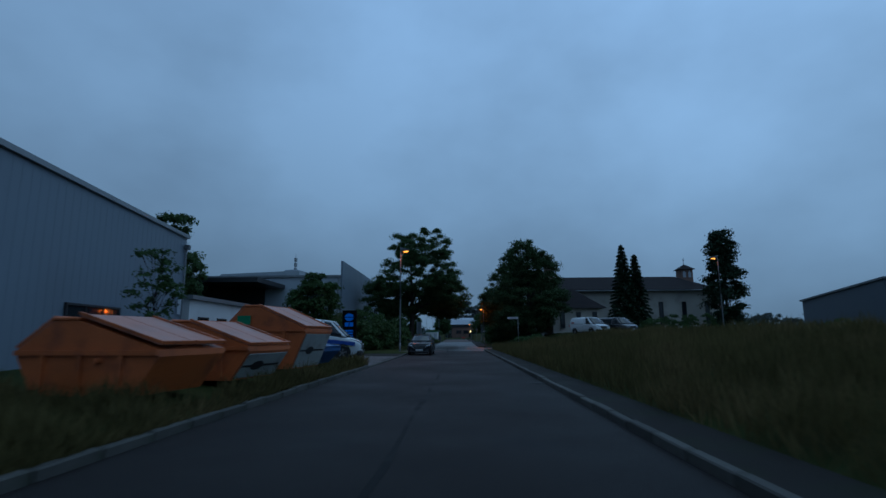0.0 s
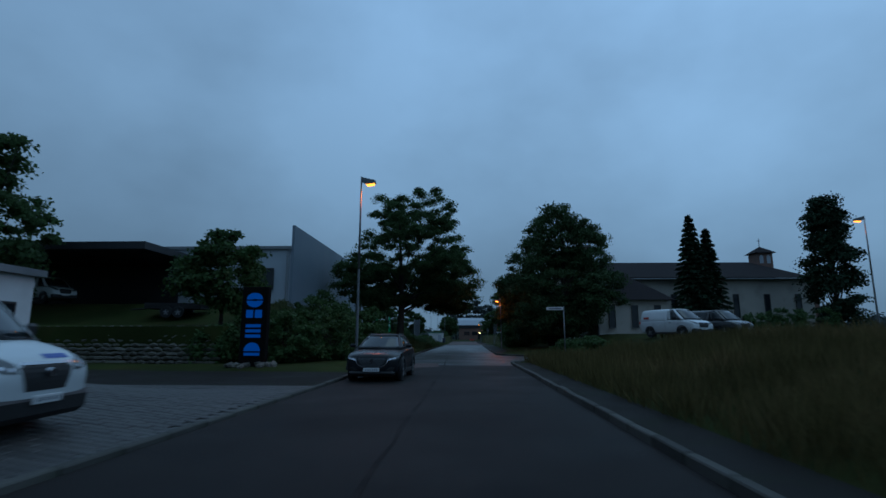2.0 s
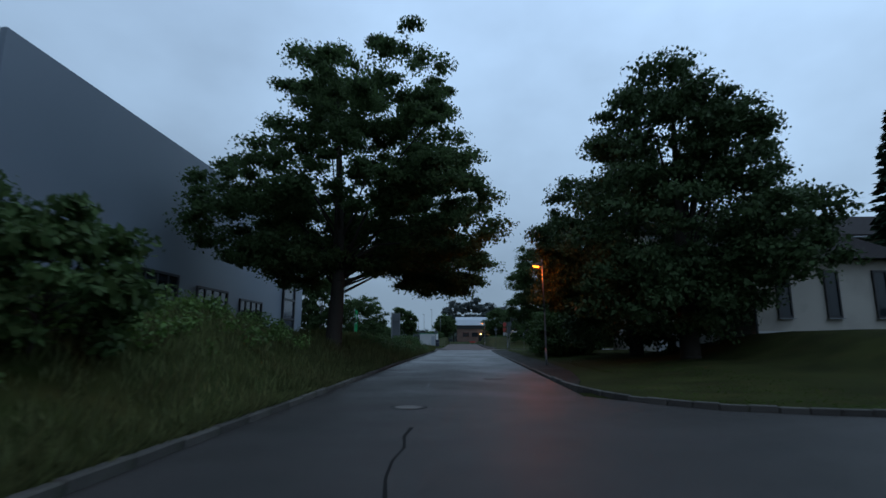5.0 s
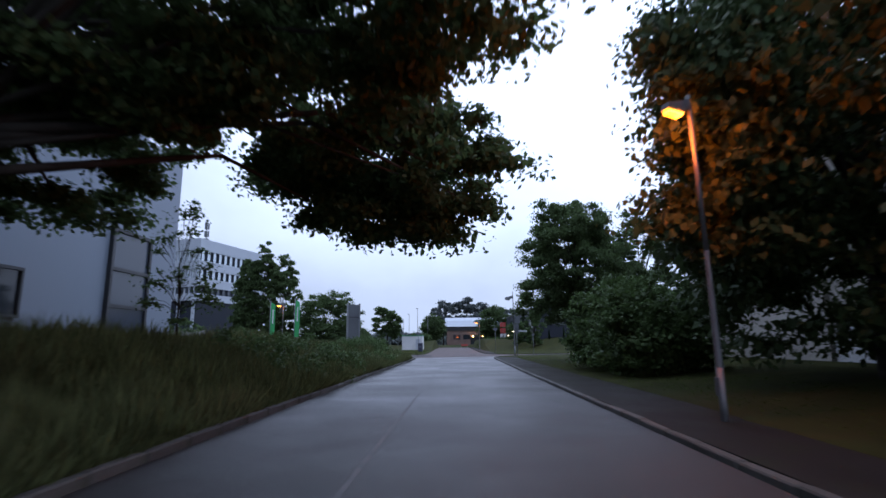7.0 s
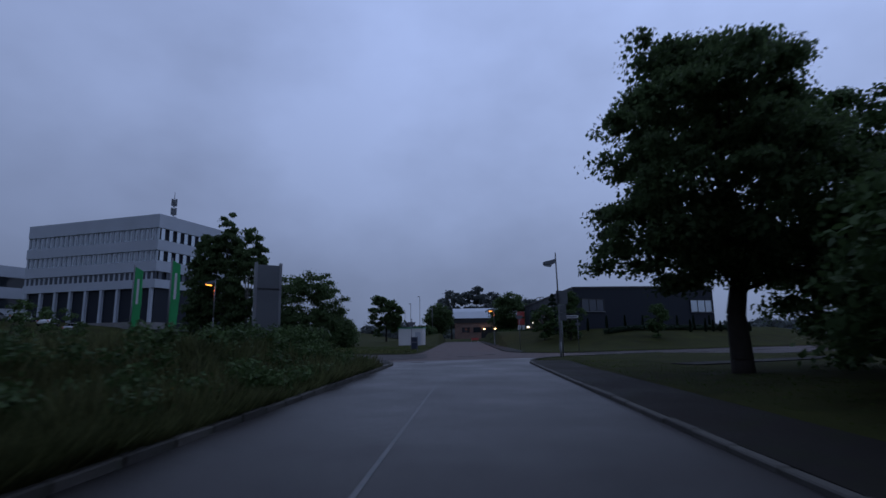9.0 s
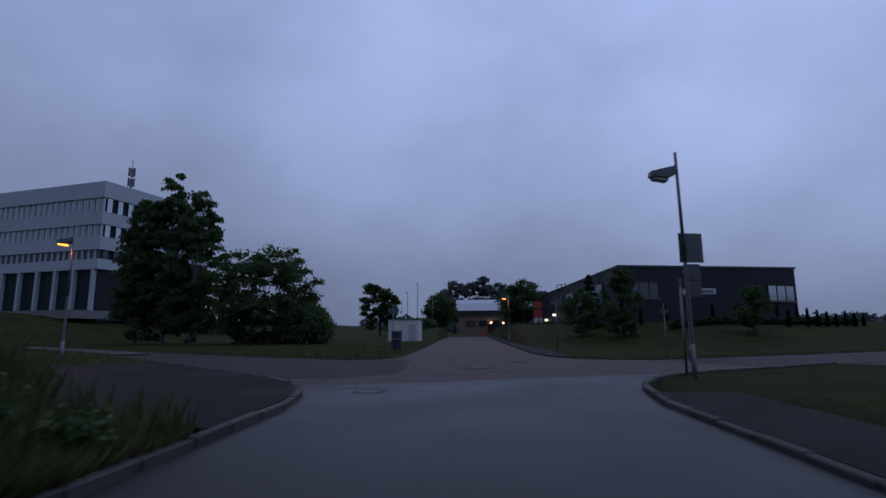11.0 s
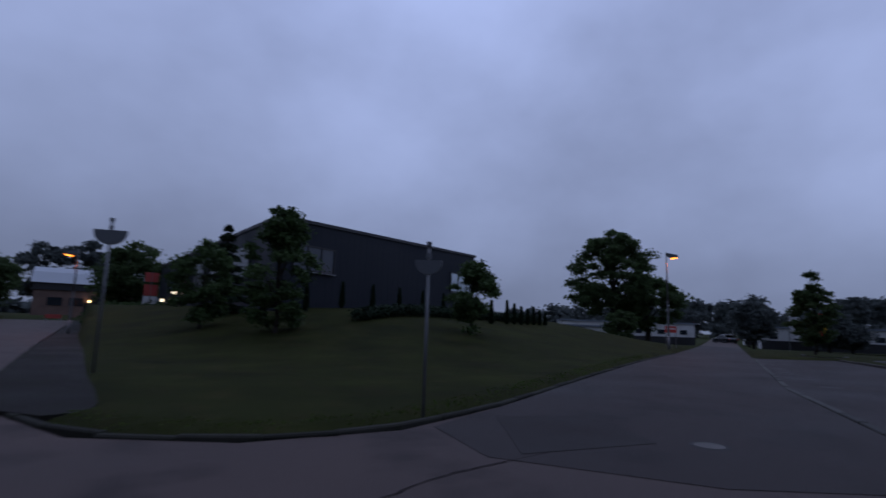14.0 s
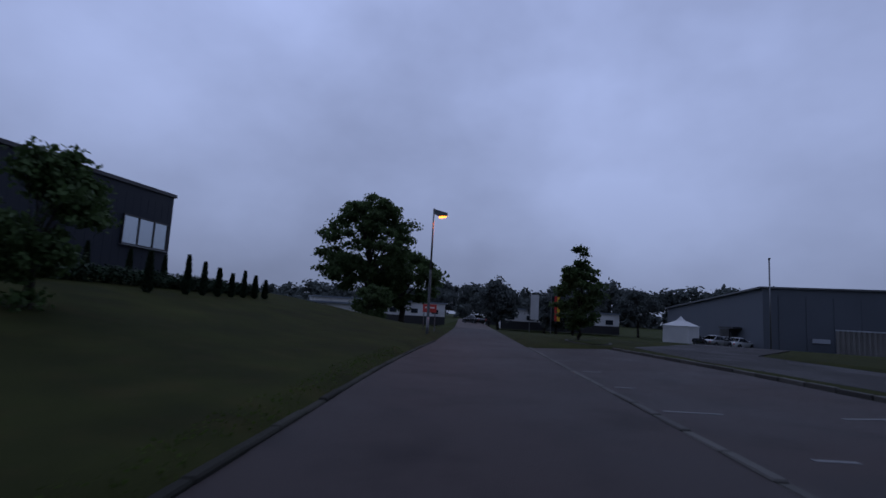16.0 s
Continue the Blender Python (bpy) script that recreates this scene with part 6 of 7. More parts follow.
vehicle("parked_van", VAN, -30, 60, gh(-30, 60) + 0.2, 70, M_PAINT_W, (0.95, 3.88), 0.35, "white van under the hall canopy", "van", "van")
for (x, y, rz, pm, lb) in ((82.2, 135.6, 70, M_PAINT_B, "black car parked beyond the lawn"), (85.6, 133.0, 60, M_PAINT_S, "silver car parked beyond the lawn"), (87.8, 132.2, 60, M_PAINT_S, "silver car parked beyond the lawn"), (89.4, 130.6, 60, M_PAINT_W, "white car parked beyond the lawn"),
                           (-62, 168, 200, M_PAINT_W, "white car in the office car park"), (-57, 166.6, 200, M_PAINT_S, "silver car in the office car park"), (-67.5, 169.5, 200, M_PAINT_W, "white car in the office car park"), (-73, 171, 200, M_PAINT_S, "silver car in the office car park"), (88, 168.5, 150, M_PAINT_B, "dark car on the distant street")):
    vehicle("parked_car", CAR, x, y, gh(x, y), rz, pm, (0.8, 3.45), 0.31, lb, "car", "car")

# trailer on the terrace
tr = thing("car_trailer", -19.5, 57, gh(-19.5, 57), 100, "low flatbed car trailer with twin axle", "trailer")
part("bed", BM().box((0, 0, 0.62), (1.8, 3.6, 0.14)), M_IRON, tr)
part("drawbar", BM().rod((0, 1.8, 0.6), (0, 3.0, 0.5), 0.05), M_IRON, tr)
for s in (-1, 1):
    part("side_board", BM().box((s * 0.88, 0, 0.8), (0.04, 3.6, 0.25)), M_IRON, tr)
    for ya in (-0.4, 0.35):
        wheel_parts(tr, s * 0.98, ya, 0.3, 0.18)

# ---- skips ----
M_ORANGE = mat("orange_skip_paint", (0.42, 0.11, 0.03), 0.5, 0.3, 2.5, 30, 0.15, stain=(0.16, 0.05, 0.025), stain_amt=0.7)
# lid orange turned pinkish: sky reflection put into the colour
M_LID = mat("orange_lid_sky_sheen", (0.4, 0.165, 0.11), 0.45, 0.2, 2.5, 30, 0.1, stain=(0.28, 0.12, 0.08), stain_amt=0.6)
M_PANEL = mat("pale_skip_panel", (0.3, 0.31, 0.3), 0.5, 0.25, 3, 30, 0.1, stain=(0.16, 0.14, 0.12), stain_amt=0.6)
M_BSKIP = mat("blue_skip_paint", (0.02, 0.07, 0.2), 0.5, 0.3, 2.5, 30, 0.15, stain=(0.03, 0.04, 0.07), stain_amt=0.6)
M_GREEN = mat("green_label", (0.03, 0.2, 0.09), 0.5, 0.2, 3, 30, 0)


def skip(x, y, z, rz, top, front, w, paint, lid, label, logo=True, open_lid=False):
    """A lidded skip. Its sloping lid end faces +x; lengths run towards -x."""
    k = thing("lidded_skip", x, y, z, rz, label, "skip container", "skips")
    prof = [(-0.5, 0.12), (0.0, front - 0.12), (0.0, front), (-1.75, top), (-2.25, top), (-3.0, front), (-3.0, front - 0.12), (-2.6, 0.12)]
    part("body", BM().extrude(prof, "y", -w / 2, w / 2), paint, k)
    sl = math.atan2(top - front, 1.75)
    Ln = math.hypot(top - front, 1.75)
    for side in (0, 1):
        for j in (-1, 1):
            m = Matrix.Translation((-0.875 if side == 0 else -2.625, j * w * 0.25, (top + front) / 2 + 0.035)) @ Matrix.Rotation(sl if side == 0 else -math.atan2(top - front, 0.75), 4, "Y")
            LL = Ln if side == 0 else math.hypot(top - front, 0.75)
            if side == 0 and open_lid:
                m = m @ Matrix.Translation((0, 0, 0.07))
            l = part("lid", BM().box((0, 0, 0), (LL, w * 0.5 - 0.03, 0.05), m=m, bevel=0.012), lid, k, "sloping lid panel")
            rim = BM()
            for e in (j,):
                rim.box((0, e * (w * 0.25 - 0.03), 0.035), (LL + 0.04, 0.05, 0.05), m=m)
            rim.box((LL / 2 - 0.02, 0, 0.03), (0.06, w * 0.5 - 0.05, 0.06), m=m)
            part("lid_rim", rim, paint, l)
    part("ridge", BM().box((-2.0, 0, top + 0.03), (0.6, w + 0.06, 0.06), bevel=0.015), paint, k)
    for j in (-1, 1):
        for xx in (-0.75, -1.6, -2.4):
            part("rib", BM().box((xx, j * (w / 2 + 0.03), (front + 0.2) / 2), (0.09, 0.06, front - 0.2)), paint, k)
        part("top_rail", BM().box((-1.5, j * (w / 2 + 0.03), front - 0.05), (3.0, 0.07, 0.09)), paint, k)
        part("lift_pin", BM().rod((-1.2, j * (w / 2), 0.75), (-1.2, j * (w / 2 + 0.14), 0.75), 0.05, seg=10), paint, k)
    if logo:
        a = math.atan2(0.5, front - 0.24)
        m = Matrix.Translation((-0.24, 0, (front) / 2)) @ Matrix.Rotation(a, 4, "Y")
        pn = part("end_panel", BM().box((0.015, 0, 0), (0.02, w * 0.92, (front - 0.2) * 0.95), m=m), M_PANEL, k, "pale end panel with dark oval print")
        part("print_oval", BM().rod((0.02, 0, 0), (0.032, 0, 0), 0.14, seg=20).box((0.028, 0.1, 0.0), (0.012, w * 0.45, 0.06)), M_DARK, pn)
        ob = bpy.data.objects[pn.children[0].name]
        ob.matrix_basis = m @ Matrix.Translation((0, -0.25, 0)) @ Matrix.Diagonal((1, 1.9, 1, 1))
    return k


skip(-5.2, 10.3, gh(-6, 9.7) + 0.02, -8, 1.5, 0.95, 2.0, M_ORANGE, M_LID, "orange lidded skip with pinkish dented lid, slightly open", False, True)
skip(-4.85, 13.6, gh(-6, 13.4) + 0.02, -12, 1.55, 0.95, 1.9, M_ORANGE, M_LID, "orange lidded skip with pale end panel")
s3 = skip(-4.8, 18.2, gh(-6, 18.1) + 0.02, -10, 2.2, 1.45, 2.1, M_ORANGE, M_LID, "tall orange lidded skip with green label")
part("green_label", BM().box((-2.25, -1.11, 1.75), (0.5, 0.02, 0.3)), M_GREEN, s3)
skip(-5.2, 22.0, gh(-6, 22) + 0.02, -6, 1.1, 0.75, 1.9, M_BSKIP, M_BSKIP, "low blue lidded skip in the verge grass", False)

# ---- company pylon with rocks ----
py = thing("company_pylon", -9.35, 45.6, 0.18, -4, "tall black pylon sign with bright blue shapes", "sign pylon")
part("slab", BM().box((0, 0, 1.68), (1.24, 0.32, 3.66), bevel=0.02), mat("matt_black_slab", (0.006, 0.0055, 0.0055), 0.85, 0.3, 2, 30, 0.1, spec=0.08), py)
M_BLUEL = glow("blue_sign_face", (0.012, 0.1, 0.5), 0.14)


def bow(cx, cz, rx, rz, w, a0, a1, n=16):
    """A flat band bent round a centre, from one angle to another, in degrees."""
    bm = BM()
    an = [radians(a0 + (a1 - a0) * i / n) for i in range(n + 1)]
    rim = [(cx + rx * math.cos(a), cz + rz * math.sin(a)) for a in an] + [(cx + (rx - w) * math.cos(a), cz + (rz - w) * math.sin(a)) for a in an[::-1]]
    return bm.extrude(rim, "y", -0.205, -0.16)


part("half_disc", bow(0, 2.93, 0.38, 0.3, 0.28, 0, 180), M_BLUEL, py, "bright blue half disc")
part("half_disc", bow(0, 2.87, 0.38, 0.3, 0.28, 180, 360), M_BLUEL, py, "bright blue half disc")
for k in (-1, 1):
    part("block", BM().box((k * 0.21, -0.1825, 2.27), (0.32, 0.045, 0.36)), M_BLUEL, py, "bright blue block")
for z in (1.27, 1.5, 1.73):
    part("bar", BM().box((0, -0.1825, z), (0.7, 0.045, 0.14)), M_BLUEL, py, "bright blue bar")
part("half_disc", bow(0, 0.6, 0.38, 0.38, 0.36, 0, 180), M_BLUEL, py, "bright blue half disc")
part("bar", BM().box((0, -0.1825, 0.46), (0.72, 0.045, 0.13)), M_BLUEL, py, "bright blue bar")
random.seed(21)
for i in range(26):
    a = i * 0.9
    rr = random.uniform(0.5, 0.95)
    x, y = -9.35 + math.cos(a) * rr * 1.15, 45.3 + math.sin(a) * rr * 0.6
    s = random.uniform(0.12, 0.22)
    rk = new("rock", BM().blob((0, 0, 0), (s * 1.2, s, s * 0.8), 0.5, i, 1).mesh("rock"))
    rk.data.materials.append(M_STONE)
    rk.matrix_basis = pose(x, y - 0.1, gh(x, y) + s * 0.35, 0, 0, i * 37)
    tagged(rk, "grey boulder heaped round the pylon foot", "rock", "pylon rocks")

# ---- dry stone wall along the terrace ----
dw = thing("terrace_wall", 0, 0, 0, label="rough dry stone retaining wall", category="wall", kind="structure")
st_me = []
for i in range(6):
    me = BM().blob((0, 0, 0), (0.32 + 0.05 * (i % 3), 0.2, 0.12), 0.45, i + 5, 1).mesh("stone")
    me.materials.append(M_STONE)
    st_me.append(me)
random.seed(8)
part("core", BM().prism([(-25.6, 49.05), (-11.9, 47.85), (-11.9, 48.7), (-25.6, 49.9)], 0, 1.95), M_SOIL, dw)
for row in range(9):
    for i in range(26):
        k = (i + 0.5 * (row % 2)) / 26
        ob = part("stone", random.choice(st_me), M_STONE, dw)
        ob.matrix_basis = pose(-25.6 + 13.7 * k, 48.95 - 1.2 * k + row * 0.05 + random.uniform(-0.04, 0.04), 0.14 + row * 0.215, random.uniform(-8, 8), random.uniform(-8, 8), random.uniform(-14, 6))


# ---- signs, bin, cabinet, flags, billboard ----
def post(x, y, h, name, label, category, r=0.035, rz=0, group=""):
    p = thing(name, x, y, gh(x, y), rz, label, category, group)
    part("post", BM().rod((0, 0, -0.2), (0, 0, h), r, seg=12), M_POLE, p, smooth=True)
    return p


sp = post(6.7, 56.0, 3.55, "street_name_sign", "white street name sign on a leaning grey post", "sign", rz=-12)
part("name_plate", BM().box((-0.55, 0, 3.4), (1.1, 0.03, 0.2), bevel=0.005), M_PLATE, sp, "white plate with unreadable dark bar")
part("print_bar", BM().box((-0.55, -0.02, 3.4), (0.8, 0.006, 0.08)), M_BAR, sp)
sp = post(6.35, 123.2, 2.75, "street_name_sign", "street name sign on a grey post at the corner", "sign", 0.038, 0)
part("name_plate", BM().box((0.55, 0, 2.45), (0.95, 0.03, 0.17), bevel=0.005), M_PLATE, sp, "white plate with unreadable dark bar")
part("print_bar", BM().box((0.6, -0.02, 2.45), (0.7, 0.006, 0.07)), M_BAR, sp)
part("post_cap", BM().rod((0, 0, 2.6), (0, 0, 2.86), 0.042, seg=12), M_SIGNB, sp)
# backs of traffic signs on the corner lamp
tsb = thing("traffic_sign_stack", 5.95, 121.75, gh(5.95, 121.75), 12, "three grey traffic sign backs stacked on the lamp post", "sign")
for (z, w, h) in ((3.5, 0.72, 0.82), (2.83, 0.46, 0.44), (2.36, 0.46, 0.45)):
    sg = part("sign_back", BM().box((0.26, 0.09, z), (w, 0.025, h), bevel=0.01), M_SIGNB, tsb, "grey aluminium sign back")
    part("clamp", BM().box((0.05, 0.05, z), (0.2, 0.1, 0.05)), M_POLE, sg)
# slim posts with a half-round plate
for (x, y, h, wd, r, turn) in ((9.45, 132.8, 2.62, 0.2, 0.024, -40), (5.62, 140.2, 3.4, 0.34, 0.03, -20), (-4.6, 140.3, 2.95, 0.36, 0.032, 0)):
    hp = post(x, y, h, "half_disc_post", "slim post with a half-round grey plate and knob", "sign post", r, turn, "half-disc posts")
    rim = h - 0.24
    disc = [(wd * math.cos(math.pi + a * math.pi / 12), rim - 0.05 + 0.85 * wd * math.sin(math.pi + a * math.pi / 12)) for a in range(13)]
    part("half_disc", BM().extrude([(-wd, rim)] + disc + [(wd, rim)], "y", -0.03, 0.03), M_SIGNB, hp, "half-round grey plate")
    part("collar", BM().rod((0, 0, rim + 0.02), (0, 0, rim + 0.1), r * 1.5, seg=10), M_SIGNB, hp)
    part("knob", BM().rod((0, 0, h - 0.03), (0, 0, h + 0.04), r * 1.7, seg=10), M_SIGNB, hp)
bn = thing("litter_bin", -4.3, 139.7, gh(-4.3, 139.7), 0, "dark blue litter bin with pale band on posts", "litter bin")
part("bin_body", BM().box((0, 0, 0.75), (0.52, 0.42, 1.1), bevel=0.04), mat("navy_plastic", (0.015, 0.022, 0.045), 0.5, 0.2, 3, 40, 0.1), bn)
part("band", BM().box((0, 0, 0.82), (0.55, 0.45, 0.06)), M_TRIM, bn, "pale band")
for s in (-1, 1):
    part("foot_post", BM().rod((s * 0.3, 0, -0.1), (s * 0.3, 0, 1.35), 0.03, seg=8), M_POLE, bn)
cb = thing("white_cabin", -8.0, 176.5, 0.1, -6, "white flat-roofed cabin with green roof edge", "cabin")
part("body", BM().box((0, 0, 1.35), (4.0, 2.6, 2.7)), M_WHITE, cb)
part("roof_edge", BM().box((0, 0, 2.78), (4.15, 2.75, 0.16)), M_GREEN, cb, "green roof edge")
part("door", BM().box((1.2, -1.31, 1.1), (0.9, 0.05, 2.0)), M_STEELL, cb)
for (x, y, rz) in ((-15.6, 115, 10), (-13.2, 114, 10)):
    fl = post(x, y, 4.4, "green_banner", "tall bright green banner on a pole", "flag", 0.04, rz, "green banners")
    me = BM()
    pts = [(0.03, 1.2), (0.36, 1.25), (0.42, 2.6), (0.38, 4.1), (0.03, 4.3)]
    me.extrude(pts, "y", -0.01, 0.015)
    part("cloth", me, mat("green_cloth", (0.05, 0.42, 0.14), 0.8, 0.2, 2, 40, 0.1, translucent=0.3), fl, "bright green cloth")
    part("print_bar", BM().box((0.22, -0.02, 3.1), (0.1, 0.01, 1.2)), M_PLATE, fl)
bb = thing("sign_pillar", -7.9, 112.0, gh(-7.9, 112.0), 35, "grey free-standing company sign pillar seen from behind", "sign pylon")
part("panel", BM().box((0, 0, 2.1), (0.95, 0.12, 3.0), bevel=0.01), M_SIGNB, bb)
part("panel_seam", BM().box((0, -0.07, 2.6), (0.9, 0.02, 0.05)), M_DARK, bb)
for s in (-1, 1):
    part("post", BM().box((s * 0.5, 0, 1.8), (0.1, 0.16, 3.8)), M_TRIM, bb)
rd = thing("red_sign_board", 43.2, 149.2, gh(43.2, 149.2), -61, "small red notice board on two posts", "sign")
part("board", BM().box((0, 0, 1.35), (0.85, 0.05, 0.5), bevel=0.01), M_RED, rd)
part("print_bar", BM().box((0, -0.03, 1.4), (0.6, 0.01, 0.1)), M_PLATE, rd)
for s in (-1, 1):
    part("post", BM().rod((s * 0.35, 0.04, -0.2), (s * 0.35, 0.04, 1.6), 0.03, seg=8), M_POLE, rd)
# flags, poles and tent by the turning street
for (x, y, cols, lb) in ((87.5, 158, ((0.5, 0.5, 0.5),), "tall white company flag on a pole"), (89, 155.3, ((0.01, 0.01, 0.01), (0.45, 0.03, 0.02), (0.6, 0.35, 0.02)), "black red and gold flag hanging from a pole")):
    fl = thing("flag", x, y, gh(x, y), -61, lb, "flag", "flags")
    part("pole", BM().rod((0, 0, -0.2), (0, 0, 6.2), 0.05, seg=8), M_POLE, fl)
    n = len(cols)
    for i, cc in enumerate(cols):
        part("cloth", BM().box((0.1 + 1.2 * (i + 0.5) / n, 0, 3.9), (1.2 / n, 0.03, 3.6)), mat("flag_cloth", cc, 0.8, 0.15, 2, 40, 0.1), fl)
tent = thing("party_tent", 79, 137.4, gh(79, 137.4), -20, "white pagoda tent with pointed roof", "tent")
M_CANVAS = mat("white_canvas", (0.65, 0.65, 0.64), 0.8, 0.1, 2, 30, 0.1, translucent=0.2)
part("wall", BM().box((0, 0, 1.0), (2.8, 2.8, 2.0)), M_CANVAS, tent)
tb = BM()
v = [tb.b.verts.new(p) for p in ((-1.5, -1.5, 2.0), (1.5, -1.5, 2.0), (1.5, 1.5, 2.0), (-1.5, 1.5, 2.0), (-0.35, -0.35, 2.6), (0.35, -0.35, 2.6), (0.35, 0.35, 2.6), (-0.35, 0.35, 2.6), (0, 0, 3.1))]
for f in ((0, 1, 5, 4), (1, 2, 6, 5), (2, 3, 7, 6), (3, 0, 4, 7), (4, 5, 8), (5, 6, 8), (6, 7, 8), (7, 4, 8), (3, 2, 1, 0)):
    tb.b.faces.new([v[i] for i in f])
part("roof", tb, M_CANVAS, tent)
for (x, y, h) in ((66.8, 129.7, 7.6), (-9, 205, 9), (-12, 215, 8), (-7, 218, 7), (-15, 230, 8)):
    pl_ = post(x, y, h, "light_mast", "tall slim grey light mast", "light mast", 0.06, 0, "light masts")
    part("head", BM().box((-0.2, 0, h), (0.5, 0.16, 0.1)), M_SIGNB, pl_)
for i, (x, y) in enumerate(((84.4, 119.6), (85.6, 112.8))):
    ct = thing("shipping_container", x, y, gh(x, y), -100, "pale grey shipping container beside the hall", "container", "containers")
    part("body", BM().box((0, 0, 1.3), (6.0, 2.4, 2.6)), M_CONC, ct)
    part("top_rail", BM().box((0, -1.24, 2.54), (6.0, 0.14, 0.14)), M_STEELL, ct)
    for k in range(14):
        part("rib", BM().box((-2.8 + k * 0.43, -1.25, 1.3), (0.2, 0.1, 2.4)), M_CONC, ct)
# low white buildings along the far street
for (x, y, rz, w, h, lb) in ((160, 184, -62, 24, 4.0, "white plastered house row in the distance"), (128, 165, -62, 26, 3.6, "long pale low workshop with dark base"), (70, 190, -20, 36, 2.6, "long white low hall behind the oak"), (110, 200, -40, 30, 4, "pale low building behind the trees")):
    hb = thing("low_building", x, y, -1.5, rz, lb, "building", "estate buildings")
    part("wall", BM().box((0, 4, h / 2 + 0.4), (w, 8, h + 0.8)), M_WHITE, hb)
    part("base", BM().box((0, -0.04, 0.9), (w + 0.05, 0.1, 1.8)), M_DARK, hb)
    part("roof", BM().box((0, 4, h + 0.9), (w + 0.5, 8.6, 0.3)), M_STEELB, hb)
    for k in range(6):
        part("window", BM().box((-w / 2 + w * (k + 0.5) / 6, -0.03, h * 0.62 + 0.4), (1.6, 0.1, 1.0)), M_GLASS, hb)
# orange barrier and sign by the factory gate
gb = thing("site_barrier", 3.0, 205, 0, 0, "orange and white site barrier at the factory gate", "barrier")
part("board", BM().box((0, 0, 0.8), (1.6, 0.06, 0.5)), M_RED, gb)
for s in (-1, 1):
    part("foot", BM().box((s * 0.7, 0, 0.3), (0.08, 0.5, 0.6)), M_TRIM, gb)
ob_ = thing("banner_sign", 11.5, 190, 0, 0, "upright red and white banner sign", "sign")
part("board", BM().box((0, 0, 4.0), (1.3, 0.1, 1.2)).box((0, 0, 5.4), (1.3, 0.1, 1.0)), M_RED, ob_)
part("board_base", BM().box((0, 0.02, 2.4), (1.3, 0.08, 1.9)), M_PLATE, ob_)
part("post", BM().rod((0, 0, -0.2), (0, 0, 6), 0.06, seg=8), M_POLE, ob_)


# ---- footpaths, kerbs and paving ----
def offset(line, d):
    out = []
    for i, (x, y) in enumerate(line):
        a, b = line[max(0, i - 1)], line[min(len(line) - 1, i + 1)]
        t = Vector((b[0] - a[0], b[1] - a[1])).normalized()
        out.append((x + t.y * d, y - t.x * d))
    return out


def strip(name, line, d0, d1, z, material, label):
    return sheet(name, offset(line, d0) + offset(line, d1)[::-1], z, material, label, 0.2, category="footpath")


strip("footpath", [(2.55, -30), (2.55, 8), (2.65, 24), (2.7, 40), (2.72, 49.5)], 0.15, 0.95, 0.11, M_PATH, "narrow mossy asphalt footpath behind the kerb")
sheet("footpath", PATH_R, 0.078, M_PATH, "damp asphalt footpath beside the kerb", 0.2, category="footpath")
sheet("footpath", PATH_FAR, 0.06, M_PATH, "narrow footpath along the far street", 0.2, category="footpath")
strip("footpath", [(9, 113.5), (15, 116.5), (24, 121)], 0, 1.3, 0.14, M_PATH, "path across the lawn")
strip("footpath", [(-21, 137.6), (-31, 146), (-48, 158.5)], 0.2, 2.2, 0.12, M_ASPH_OLD, "bare earthy path edge along the crossing street")

sheet("footpath", [(-3.5, 117.4), (-3.75, 119.3), (-4.75, 121.5), (-6.75, 123.8), (-10.2, 127.2), (-13, 130), (-16.5, 127.4), (-11, 121.6), (-8.2, 117.6), (-7.2, 115.4), (-3.5, 114.6)], 0.115, M_PATH, "dark asphalt footway inside the junction corner", 0.2, category="footpath")
KERB_ME = []
for i in range(4):
    me = BM().box((0, 0, 0), (0.985, 0.15, 0.3), bevel=0.018).mesh("kerbstone")
    me.materials.append(M_KERB)
    KERB_ME.append(me)
CURVE_ME = BM().box((0, 0, 0), (0.49, 0.15, 0.3), bevel=0.016).mesh("kerbstone_short")
CURVE_ME.materials.append(M_KERB)
LOW_ME = BM().box((0, 0, 0), (0.93, 0.13, 0.3), bevel=0.02).mesh("kerbstone_low")
LOW_ME.materials.append(M_KERB_LOW)


def kerb(name, line, side, label, top=0.12, step=1.0):
    """A row of kerbstones along a line; side +1: they stand to the right of its way."""
    k = thing(name, label=label, category="kerb", kind="structure")
    random.seed(len(line) + int(line[0][1]))
    pts = [Vector(p) for p in line]
    seg = [(b - a).length for a, b in zip(pts, pts[1:])]
    total = sum(seg)
    n = int(total / step)
    for i in range(n):
        s = (i + 0.5) * total / n
        j = 0
        while s > seg[j]:
            s -= seg[j]
            j += 1
        t = (pts[j + 1] - pts[j]).normalized()
        p = pts[j] + t * s + Vector((t.y, -t.x)) * 0.075 * side
        ob = part("kerbstone", LOW_ME if name.startswith("kerb_far") else CURVE_ME if step < 0.8 else random.choice(KERB_ME), M_KERB, k)
        ob.matrix_basis = pose(p.x + random.uniform(-0.008, 0.008), p.y, top - 0.15 + random.uniform(-0.012, 0.012), 0, random.uniform(-0.5, 0.5), math.degrees(math.atan2(t.y, t.x)) + random.uniform(-0.6, 0.6))
    return k


